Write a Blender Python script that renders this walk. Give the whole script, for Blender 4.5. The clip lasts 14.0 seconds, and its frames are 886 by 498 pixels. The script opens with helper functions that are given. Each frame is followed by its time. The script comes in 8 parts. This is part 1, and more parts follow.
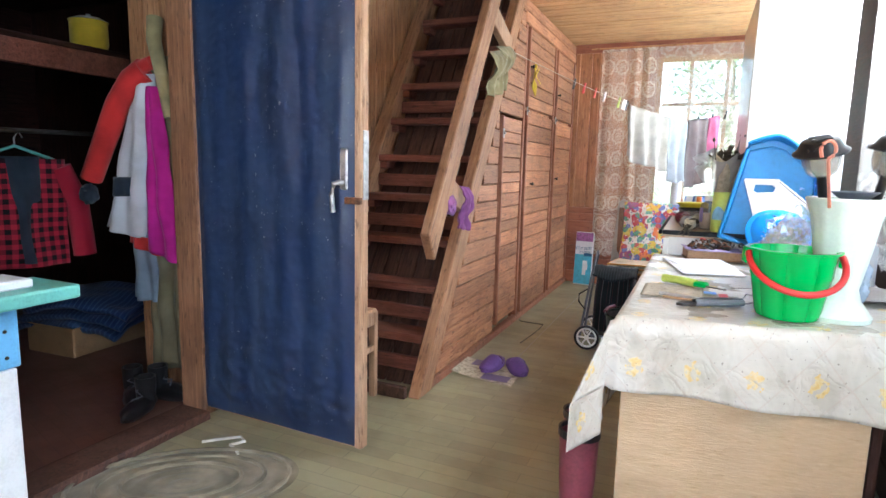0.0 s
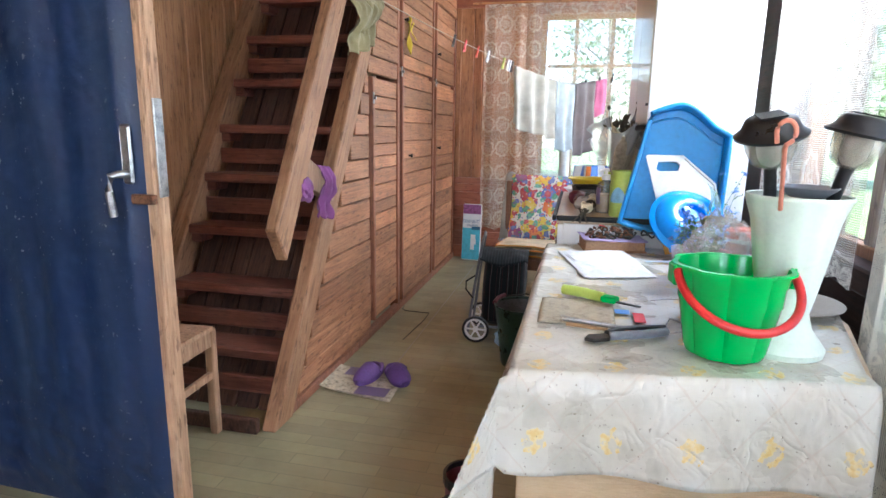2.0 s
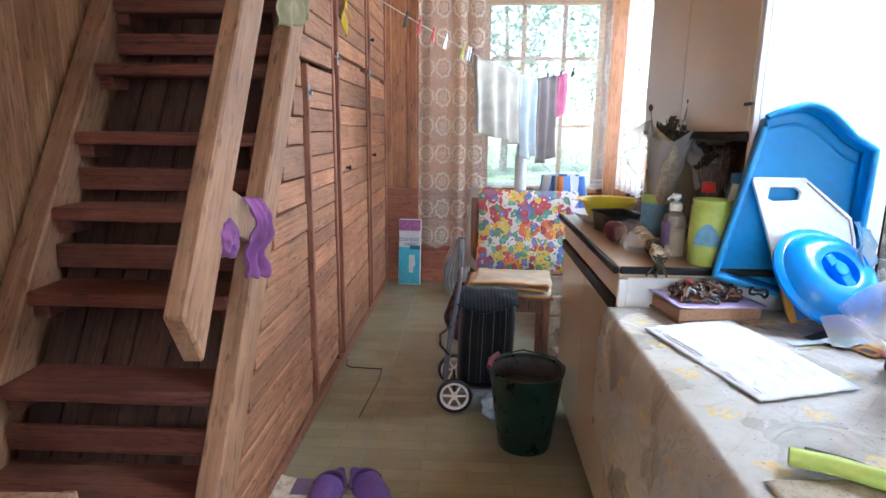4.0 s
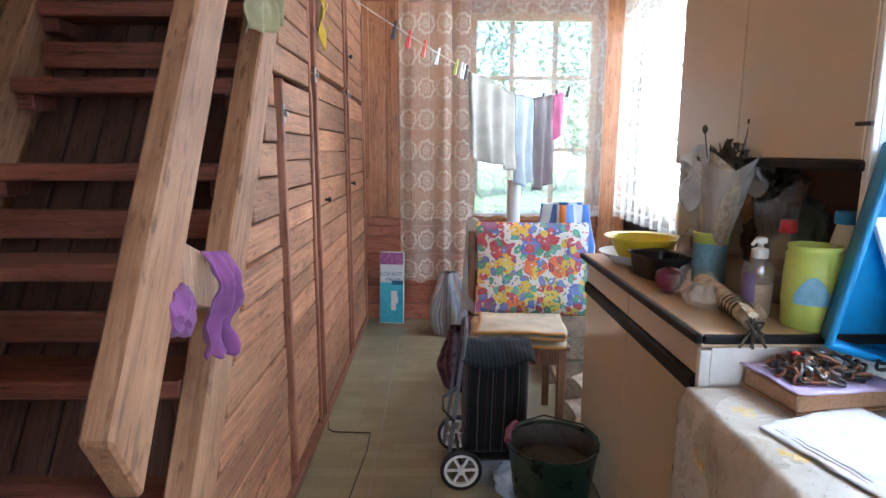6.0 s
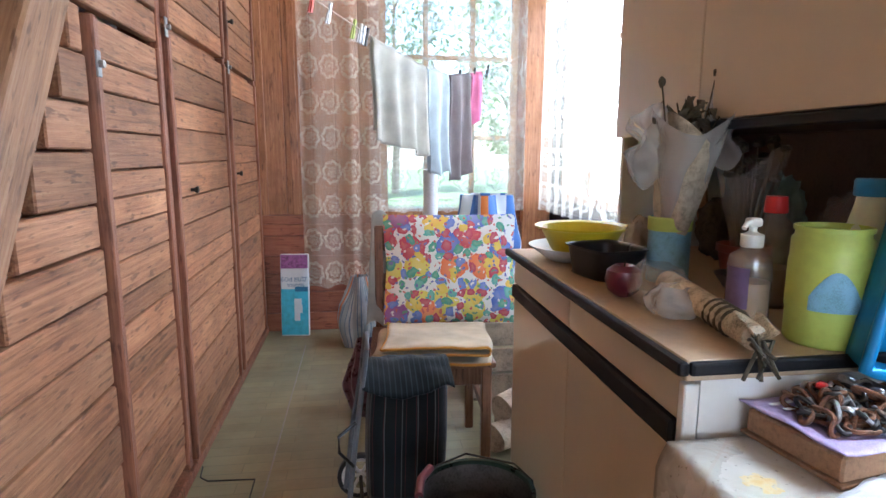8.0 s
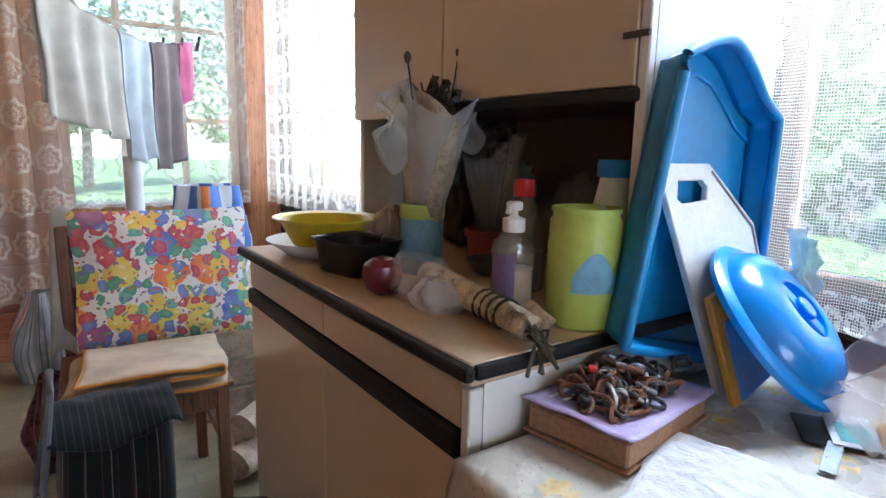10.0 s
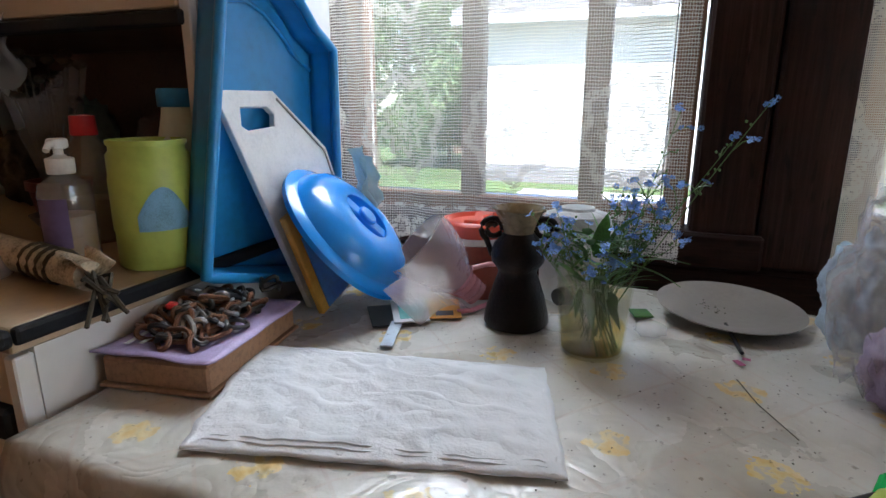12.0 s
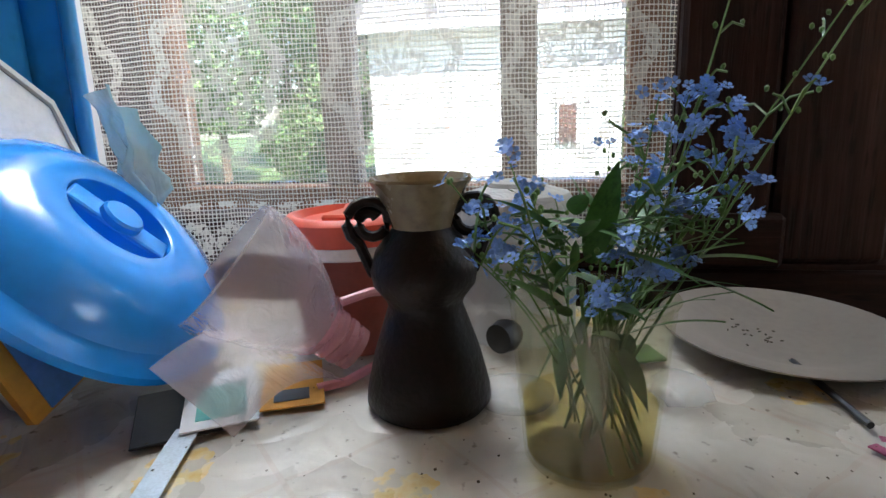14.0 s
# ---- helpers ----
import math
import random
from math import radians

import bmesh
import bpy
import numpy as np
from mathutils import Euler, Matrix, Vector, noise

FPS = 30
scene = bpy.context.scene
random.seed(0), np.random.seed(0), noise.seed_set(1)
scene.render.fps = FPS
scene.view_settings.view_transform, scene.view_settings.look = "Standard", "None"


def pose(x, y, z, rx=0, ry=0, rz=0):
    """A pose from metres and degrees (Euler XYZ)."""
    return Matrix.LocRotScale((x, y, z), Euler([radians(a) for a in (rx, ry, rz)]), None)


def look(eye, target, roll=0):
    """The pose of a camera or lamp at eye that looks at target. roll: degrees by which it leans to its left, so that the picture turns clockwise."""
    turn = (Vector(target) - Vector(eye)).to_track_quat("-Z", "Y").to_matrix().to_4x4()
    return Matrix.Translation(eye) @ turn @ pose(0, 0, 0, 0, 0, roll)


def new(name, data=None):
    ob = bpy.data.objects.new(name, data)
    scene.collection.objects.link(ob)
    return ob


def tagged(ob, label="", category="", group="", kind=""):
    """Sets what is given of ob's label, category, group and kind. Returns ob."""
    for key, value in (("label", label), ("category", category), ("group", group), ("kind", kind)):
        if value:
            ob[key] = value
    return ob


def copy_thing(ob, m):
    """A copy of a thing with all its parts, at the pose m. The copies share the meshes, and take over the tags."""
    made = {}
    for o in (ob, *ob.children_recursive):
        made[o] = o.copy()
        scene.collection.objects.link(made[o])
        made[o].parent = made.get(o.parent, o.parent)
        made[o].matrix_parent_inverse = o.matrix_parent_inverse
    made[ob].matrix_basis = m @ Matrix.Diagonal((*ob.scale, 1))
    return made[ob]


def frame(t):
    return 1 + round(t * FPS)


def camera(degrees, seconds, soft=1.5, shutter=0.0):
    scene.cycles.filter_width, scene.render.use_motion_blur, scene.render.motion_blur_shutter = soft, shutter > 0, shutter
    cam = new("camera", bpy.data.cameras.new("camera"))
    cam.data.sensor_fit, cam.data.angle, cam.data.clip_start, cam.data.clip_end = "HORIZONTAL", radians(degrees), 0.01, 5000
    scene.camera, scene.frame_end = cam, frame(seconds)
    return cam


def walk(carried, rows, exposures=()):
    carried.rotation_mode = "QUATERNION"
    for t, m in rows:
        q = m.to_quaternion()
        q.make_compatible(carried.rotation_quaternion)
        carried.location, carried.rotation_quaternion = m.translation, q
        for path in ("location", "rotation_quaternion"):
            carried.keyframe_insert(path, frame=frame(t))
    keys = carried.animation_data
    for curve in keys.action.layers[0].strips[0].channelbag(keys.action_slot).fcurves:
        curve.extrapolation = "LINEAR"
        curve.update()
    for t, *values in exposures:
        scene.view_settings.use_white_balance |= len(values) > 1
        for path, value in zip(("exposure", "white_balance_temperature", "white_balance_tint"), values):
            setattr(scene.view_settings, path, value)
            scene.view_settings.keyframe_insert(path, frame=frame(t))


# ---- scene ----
cam = camera(75.2, 14.0)
PATH = [
    (0, (1.187, -1.562, 1.13), (0.387, 0.248, 0.844), 1.3),
    (0.5, (1.127, -1.433, 1.227), (0.498, 0.433, 0.876), 1.5),
    (1, (1.121, -1.363, 1.235), (0.575, 0.528, 0.876), 1.2),
    (1.5, (1.126, -1.254, 1.21), (0.632, 0.645, 0.823), 1.1),
    (2, (1.118, -1.039, 1.184), (0.676, 0.869, 0.777), 0.9),
    (2.5, (1.033, -0.887, 1.175), (0.662, 1.034, 0.756), 0.9),
    (2.7, (0.976, -0.822, 1.176), (0.657, 1.108, 0.758), 0.9),
    (4.8, (0.564, -0.015, 1.233), (0.535, 1.944, 0.829), 0.6),
    (5, (0.559, 0.029, 1.23), (0.54, 1.99, 0.842), 0.6),
    (5.5, (0.523, 0.078, 1.234), (0.533, 2.046, 0.879), 0.3),
    (6, (0.514, 0.09, 1.229), (0.535, 2.061, 0.893), 0.2),
    (6.5, (0.518, 0.079, 1.218), (0.549, 2.052, 0.892), 0.2),
    (7, (0.556, 0.135, 1.192), (0.618, 2.107, 0.868), 0.1),
    (7.2, (0.586, 0.213, 1.171), (0.671, 2.184, 0.843), 0.1),
    (9.3, (0.625, 0.727, 1.134), (1.421, 2.532, 0.805), 0.4),
    (9.5, (0.626, 0.716, 1.13), (1.507, 2.482, 0.802), 0.5),
    (9.9, (0.64, 0.69, 1.117), (1.707, 2.349, 0.792), 0.9),
    (10, (0.643, 0.684, 1.123), (1.772, 2.297, 0.774), 1.2),
    (10.5, (0.673, 0.615, 1.107), (2.087, 1.987, 0.762), 0.6),
    (11, (0.68, 0.592, 1.092), (2.334, 1.649, 0.711), 0.5),
    (11.5, (0.684, 0.584, 1.093), (2.442, 1.424, 0.641), 0.3),
    (11.8, (0.692, 0.575, 1.107), (2.468, 1.338, 0.594), 0.4),
    (12, (0.701, 0.585, 1.093), (2.504, 1.29, 0.591), 0.0),
    (12.5, (0.773, 0.614, 1.079), (2.603, 1.237, 0.568), -0.2),
    (13, (0.949, 0.658, 1.03), (2.802, 1.237, 0.553), -0.7),
    (13.5, (1.057, 0.669, 0.99), (2.935, 1.175, 0.525), -1.4),
    (14, (1.099, 0.686, 0.984), (3.011, 1.06, 0.533), -2.1),
]
EXPOSURES = [(0, 3.38, 5650, 8), (2.7, 3.1, 5500, 8), (4.8, 3.18, 5250, 8), (7.2, 3.12, 5250, 8), (9.3, 3.05, 5350, 8), (10.5, 2.45, 5350, 9), (11, 2.15, 5450, 9), (12, 2.0, 5850, 9), (14, 2.2, 6150, 9)]
walk(cam, [(t, look(eye, target, roll)) for t, eye, target, roll in PATH], EXPOSURES)

# ---- world, sun and sky light ----
sky_world = bpy.data.worlds.new("sky")
scene.world = sky_world
sky_world.use_nodes = True
_t = sky_world.node_tree
_bg = _t.nodes["Background"]
_sky = _t.nodes.new("ShaderNodeTexSky")
_sky.sky_type = "NISHITA"
_sky.sun_disc = False
_sky.sun_elevation, _sky.sun_rotation = radians(48), radians(231)
_sky.air_density, _sky.dust_density = 1.0, 1.0
_t.links.new(_sky.outputs[0], _bg.inputs[0])
_bg.inputs[1].default_value = 0.15
sun = new("sun", bpy.data.lights.new("sun", "SUN"))
sun.data.energy, sun.data.angle, sun.data.color = 4.5, radians(1), (1.0, 0.95, 0.88)
sun.matrix_world = look((-5, -4, 7.2), (0, 0, 0))


RIGHT_PANE = 1.99


def window_light(x, y, z, w, h, toward, power, spread=180):
    lamp = new("window_light", bpy.data.lights.new("window_light", "AREA"))
    lamp.data.shape, lamp.data.size, lamp.data.size_y = "RECTANGLE", w, h
    lamp.data.energy, lamp.data.color = power, (0.93, 0.97, 1.0)
    lamp.data.spread = radians(spread)
    lamp.matrix_world = look((x, y, z), toward)
    return lamp


# daylight at the windows behind the walker and beside the table's near end
window_light(RIGHT_PANE, -2.07, 1.5, 1.2, 1.2, (0, -2.07, 1.2), 3)
window_light(RIGHT_PANE, -0.66, 1.5, 1.1, 1.2, (0.6, -0.66, 1.0), 3.7)
window_light(RIGHT_PANE, 1.06, 1.86, 0.38, 0.44, (1.2, 1.30, 0.95), 4.2, 130)
window_light(RIGHT_PANE, 3.19, 1.5, 1.7, 1.2, (0, 3.19, 1.2), 10.5)
window_light(0.75, -3.12, 1.45, 1.6, 1.3, (0.75, 0, 1.0), 3.8)


# ---- materials ----
def shader(name):
    m = bpy.data.materials.new(name)
    m.use_nodes = True
    t = m.node_tree
    return m, t, t.nodes["Principled BSDF"]


def node(t, kind, **ins):
    n = t.nodes.new("ShaderNode" + kind)
    for k, v in ins.items():
        s = n.inputs[int(k[1:])] if k[0] == "i" and k[1:].isdigit() else n.inputs[k]
        if hasattr(v, "node"):
            t.links.new(v, s)
        else:
            s.default_value = v
    return n


def calc(t, op, a, b=0.0, c=0.0):
    n = t.nodes.new("ShaderNodeMath")
    n.operation = op
    for i, v in enumerate((a, b, c)):
        if hasattr(v, "node"):
            t.links.new(v, n.inputs[i])
        else:
            n.inputs[i].default_value = v
    return n.outputs[0]


def ramp(t, fac, stops):
    n = t.nodes.new("ShaderNodeValToRGB")
    e = n.color_ramp.elements
    while len(e) < len(stops):
        e.new(0.5)
    for el, (p, c) in zip(e, stops):
        el.position, el.color = p, (*c, 1) if len(c) == 3 else c
    t.links.new(fac, n.inputs[0])
    return n.outputs[0]


def mixc(t, fac, a, b, mode="MIX"):
    n = t.nodes.new("ShaderNodeMix")
    n.data_type, n.blend_type = "RGBA", mode
    for i, v in ((0, fac), (6, a), (7, b)):
        if hasattr(v, "node"):
            t.links.new(v, n.inputs[i])
        else:
            n.inputs[i].default_value = (*v, 1) if i > 0 and len(v) == 3 else v
    return n.outputs[2]


def coords(t, scale=(1, 1, 1), turn=(0, 0, 0), uv=False, shuffle=True, lean=0.0):
    tc = t.nodes.new("ShaderNodeTexCoord")
    out = tc.outputs["UV" if uv else "Object"]
    if shuffle:
        oi = t.nodes.new("ShaderNodeObjectInfo")
        r = calc(t, "MULTIPLY", oi.outputs["Random"], 37.0)
        v = t.nodes.new("ShaderNodeVectorMath")
        v.operation = "ADD"
        t.links.new(out, v.inputs[0])
        t.links.new(r, v.inputs[1])
        out = v.outputs[0]
    if lean:
        vr = node(t, "VectorRotate", Vector=out, Angle=radians(lean))
        vr.rotation_type = "X_AXIS"
        out = vr.outputs[0]
    mp = node(t, "Mapping", Vector=out)
    mp.inputs["Scale"].default_value = scale
    mp.inputs["Rotation"].default_value = turn
    return mp.outputs[0]


def bump(t, b, height, strength=0.3, dist=0.01):
    n = node(t, "Bump", Height=height, Strength=strength, Distance=dist)
    t.links.new(n.outputs[0], b.inputs["Normal"])


def wood(name, dark, mid, light, along="y", rough=0.5, grain=28.0, knots=1.0, tint=0.35, wear=0.3, coat=0.0, lean=0.0, spec=0.4, fleck=0.7):
    """Boards with the grain along an axis, knots, tone that varies from board to board, scuffs."""
    m, t, b = shader(name)
    sc = {"x": (1.6, grain, grain), "y": (grain, 1.6, grain), "z": (grain, grain, 1.6)}[along]
    n0 = node(t, "TexNoise", Vector=coords(t, sc, lean=lean), Scale=1.0, Detail=6.0, Roughness=0.6, Distortion=1.6).outputs[0]
    n2 = node(t, "TexNoise", Vector=coords(t, tuple(c * (2.6 if c == 1.6 else 4.5) for c in sc), lean=lean), Scale=1.0, Detail=5.0, Roughness=0.65, Distortion=0.6).outputs[0]
    n1 = calc(t, "MULTIPLY_ADD", n0, 0.45, calc(t, "MULTIPLY", n2, 0.55))
    col = ramp(t, n1, [(0.33, dark), (0.5, mid), (0.68, light)])
    fk = node(t, "TexNoise", Vector=coords(t, tuple(c * (9.0 if c == 1.6 else 3.0) for c in sc), lean=lean), Scale=1.0, Detail=3.0).outputs[0]
    col = mixc(t, ramp(t, fk, [(0.59, (0, 0, 0)), (0.67, (fleck, fleck, fleck))]), col, tuple(c * 0.6 for c in dark))
    ks = {"x": (2.2, 9, 9), "y": (9, 2.2, 9), "z": (9, 9, 2.2)}[along]
    vk = coords(t, ks, lean=lean)
    vo = node(t, "TexVoronoi", Vector=vk, Scale=0.55).outputs["Distance"]
    kn = ramp(t, vo, [(0.05, (1, 1, 1)), (0.13, (0, 0, 0))])
    col = mixc(t, calc(t, "MULTIPLY", kn, 0.75 * knots), col, tuple(c * 0.35 for c in dark))
    big = node(t, "TexNoise", Vector=coords(t, (2.3, 2.3, 2.3), shuffle=False), Scale=1.0, Detail=5.0).outputs[0]
    col = mixc(t, ramp(t, big, [(0.50, (0, 0, 0)), (0.78, (wear, wear, wear))]), col, tuple(0.75 * c + w for c, w in zip(light, (0.11, 0.075, 0.045))))
    blotch = node(t, "TexNoise", Vector=coords(t, tuple(c * (2.2 if c == 1.6 else 0.22) for c in sc), lean=lean), Scale=1.0, Detail=7.0, Roughness=0.7).outputs[0]
    col = mixc(t, ramp(t, blotch, [(0.30, (0.55, 0.55, 0.55)), (0.50, (0, 0, 0))]), col, tuple(0.75 * c for c in dark))
    col = mixc(t, ramp(t, blotch, [(0.55, (0, 0, 0)), (0.75, (0.5, 0.5, 0.5))]), col, tuple(min(1, 1.15 * c) for c in light))
    oi = t.nodes.new("ShaderNodeObjectInfo")
    hs = node(t, "HueSaturation", Color=col, Saturation=0.95)
    t.links.new(calc(t, "MULTIPLY_ADD", oi.outputs["Random"], tint, 1.06 - tint / 2), hs.inputs["Value"])
    t.links.new(hs.outputs[0], b.inputs["Base Color"])
    t.links.new(calc(t, "MULTIPLY_ADD", n1, 0.25, rough - 0.12), b.inputs["Roughness"])
    b.inputs["Coat Weight"].default_value = coat
    b.inputs["Coat Roughness"].default_value = 0.25
    b.inputs["Specular IOR Level"].default_value = spec
    fine = node(t, "TexNoise", Vector=coords(t, tuple(c * 4 for c in sc), lean=lean), Scale=1.0, Detail=4.0).outputs[0]
    bump(t, b, calc(t, "MULTIPLY_ADD", fine, 0.6, n1), 0.6, 0.005)
    return m


def plain(name, col, rough=0.5, metal=0.0, var=0.12, scale=14.0, bmp=0.1, spec=0.5, coat=0.0, trans=0.0, sss=0.0, alpha=1.0):
    """A single-colour surface with dirt and tone at two scales."""
    m, t, b = shader(name)
    n1 = node(t, "TexNoise", Vector=coords(t, (1, 1, 1)), Scale=scale, Detail=6.0, Roughness=0.6).outputs[0]
    n2 = node(t, "TexNoise", Vector=coords(t, (1, 1, 1)), Scale=scale * 8, Detail=3.0).outputs[0]
    f = calc(t, "MULTIPLY_ADD", n2, 0.35, calc(t, "MULTIPLY", n1, 0.65))
    dk = tuple(c * (1 - 2.2 * var) for c in col)
    lt = tuple(min(1, c * (1 + 0.9 * var)) for c in col)
    t.links.new(ramp(t, f, [(0.32, dk), (0.52, col), (0.72, lt)]), b.inputs["Base Color"])
    t.links.new(calc(t, "MULTIPLY_ADD", n1, 0.3 * min(1, var * 5), rough - 0.15 * min(1, var * 5)), b.inputs["Roughness"])
    b.inputs["Metallic"].default_value = metal
    b.inputs["Specular IOR Level"].default_value = spec
    b.inputs["Coat Weight"].default_value = coat
    b.inputs["Transmission Weight"].default_value = trans
    b.inputs["Alpha"].default_value = alpha
    if sss:
        b.inputs["Subsurface Weight"].default_value = sss
        b.inputs["Subsurface Radius"].default_value = (0.02, 0.02, 0.02)
    if bmp:
        bump(t, b, n2, bmp, 0.003)
    return m


def fabric(name, col, col2=None, weave=900.0, rough=0.9, var=0.15, stripes=None, checks=None, sheer=0.0, relief=0.25):
    """Woven cloth; stripes (colour, period, width) or checks (colour, second colour, period) in metres of the sheet."""
    m, t, b = shader(name)
    n1 = node(t, "TexNoise", Vector=coords(t, (1, 1, 1)), Scale=9.0, Detail=6.0).outputs[0]
    base = ramp(t, n1, [(0.3, tuple(c * (1 - 2 * var) for c in col)), (0.6, col), (0.8, col2 or col)])
    sx = node(t, "SeparateXYZ", Vector=coords(t, uv=True, shuffle=False))
    u, v = sx.outputs[0], sx.outputs[1]
    if stripes:
        for c, period, width in stripes:
            fr = calc(t, "FRACT", calc(t, "DIVIDE", u, period))
            base = mixc(t, calc(t, "LESS_THAN", fr, width), base, c)
    if checks:
        c1, c2, p = checks
        a = calc(t, "LESS_THAN", calc(t, "FRACT", calc(t, "DIVIDE", u, p)), 0.5)
        d = calc(t, "LESS_THAN", calc(t, "FRACT", calc(t, "DIVIDE", v, p)), 0.5)
        base = mixc(t, calc(t, "MULTIPLY", calc(t, "ADD", a, d), 0.5), c1, c2)
    t.links.new(base, b.inputs["Base Color"])
    b.inputs["Roughness"].default_value = rough
    b.inputs["Sheen Weight"].default_value = 0.15
    b.inputs["Specular IOR Level"].default_value = 0.2
    wv = node(t, "TexNoise", Vector=coords(t, (1, 1, 1)), Scale=weave, Detail=2.0).outputs[0]
    bump(t, b, wv, relief, 0.003)
    if sheer:
        tr = node(t, "BsdfTranslucent")
        t.links.new(base, tr.inputs[0])
        mx = node(t, "MixShader", Fac=sheer)
        t.links.new(b.outputs[0], mx.inputs[1])
        t.links.new(tr.outputs[0], mx.inputs[2])
        t.links.new(mx.outputs[0], t.nodes["Material Output"].inputs[0])
    return m


def lace(name, thread, pitch, fill, motif=(0.17, 0.15), solid=0.75, ring=(0.34, 0.47), weft=1.0, haze=0.0):
    """Net of threads with woven medallions, open between the threads (sheet coordinates in metres). An even film across
    the openings can stand in for backlit haze.
    """
    m, t, b = shader(name)
    sx = node(t, "SeparateXYZ", Vector=coords(t, uv=True, shuffle=False))
    wob = node(t, "TexNoise", Vector=coords(t, uv=True, shuffle=False), Scale=18.0, Detail=2.0).outputs[0]
    u = calc(t, "MULTIPLY_ADD", wob, pitch * 0.9, sx.outputs[0])
    v = calc(t, "MULTIPLY_ADD", wob, pitch * 0.9, sx.outputs[1])
    gu = calc(t, "LESS_THAN", calc(t, "FRACT", calc(t, "DIVIDE", u, pitch)), fill)
    gv = calc(t, "LESS_THAN", calc(t, "FRACT", calc(t, "DIVIDE", v, pitch)), fill * weft)
    net = calc(t, "MAXIMUM", gu, gv)
    row = calc(t, "FLOOR", calc(t, "DIVIDE", v, motif[1]))
    uu = calc(t, "MULTIPLY_ADD", row, 0.0, calc(t, "DIVIDE", u, motif[0]))
    cu = calc(t, "SUBTRACT", calc(t, "FRACT", uu), 0.5)
    cv = calc(t, "MULTIPLY", calc(t, "SUBTRACT", calc(t, "FRACT", calc(t, "DIVIDE", v, motif[1])), 0.5), motif[1] / motif[0])
    r = calc(t, "SQRT", calc(t, "ADD", calc(t, "MULTIPLY", cu, cu), calc(t, "MULTIPLY", cv, cv)))
    ang = calc(t, "ARCTAN2", cv, cu)
    pet = calc(t, "MULTIPLY", calc(t, "SINE", calc(t, "MULTIPLY", ang, 8.0)), 0.035)
    rp = calc(t, "ADD", r, pet)
    o = calc(t, "MULTIPLY", calc(t, "GREATER_THAN", rp, ring[0]), calc(t, "LESS_THAN", rp, ring[1]))
    inner = calc(t, "MULTIPLY", calc(t, "GREATER_THAN", rp, ring[0] * 0.42), calc(t, "LESS_THAN", rp, ring[0] * 0.62))
    core = calc(t, "LESS_THAN", rp, ring[0] * 0.22)
    mot = calc(t, "MAXIMUM", calc(t, "MAXIMUM", o, inner), core)
    gap = node(t, "TexNoise", Vector=coords(t, uv=True, shuffle=False), Scale=160.0, Detail=1.0).outputs[0]
    mot = calc(t, "MULTIPLY", mot, calc(t, "GREATER_THAN", gap, 0.42))
    # minimum cover of the openings: milky glare painted into the net
    a = calc(t, "MAXIMUM", calc(t, "MAXIMUM", net, haze), calc(t, "MULTIPLY", mot, solid))
    tr = node(t, "BsdfTranslucent", Color=(*thread, 1))
    b.inputs["Base Color"].default_value = (*thread, 1)
    b.inputs["Roughness"].default_value = 0.85
    b.inputs["Specular IOR Level"].default_value = 0.15
    m1 = node(t, "MixShader", Fac=0.45)
    t.links.new(b.outputs[0], m1.inputs[1])
    t.links.new(tr.outputs[0], m1.inputs[2])
    tp = node(t, "BsdfTransparent")
    m2 = node(t, "MixShader", Fac=a)
    t.links.new(tp.outputs[0], m2.inputs[1])
    t.links.new(m1.outputs[0], m2.inputs[2])
    t.links.new(m2.outputs[0], t.nodes["Material Output"].inputs[0])
    return m


def clear(name, col=(1, 1, 1), rough=0.02, ior=1.45):
    m, t, b = shader(name)
    b.inputs["Base Color"].default_value = (*col, 1)
    b.inputs["Transmission Weight"].default_value = 1.0
    b.inputs["Roughness"].default_value = rough
    b.inputs["IOR"].default_value = ior
    return m


def film(name, col, amount, rough=0.15):
    """Thin wrinkled plastic film: partly see-through, glossy."""
    m, t, b = shader(name)
    b.inputs["Base Color"].default_value = (*col, 1)
    b.inputs["Roughness"].default_value = rough
    n1 = node(t, "TexNoise", Vector=coords(t), Scale=35.0, Detail=5.0, Distortion=1.5).outputs[0]
    bump(t, b, n1, 0.7, 0.01)
    tp = node(t, "BsdfTransparent")
    mx = node(t, "MixShader", Fac=amount)
    t.links.new(tp.outputs[0], mx.inputs[1])
    t.links.new(b.outputs[0], mx.inputs[2])
    t.links.new(mx.outputs[0], t.nodes["Material Output"].inputs[0])
    return m


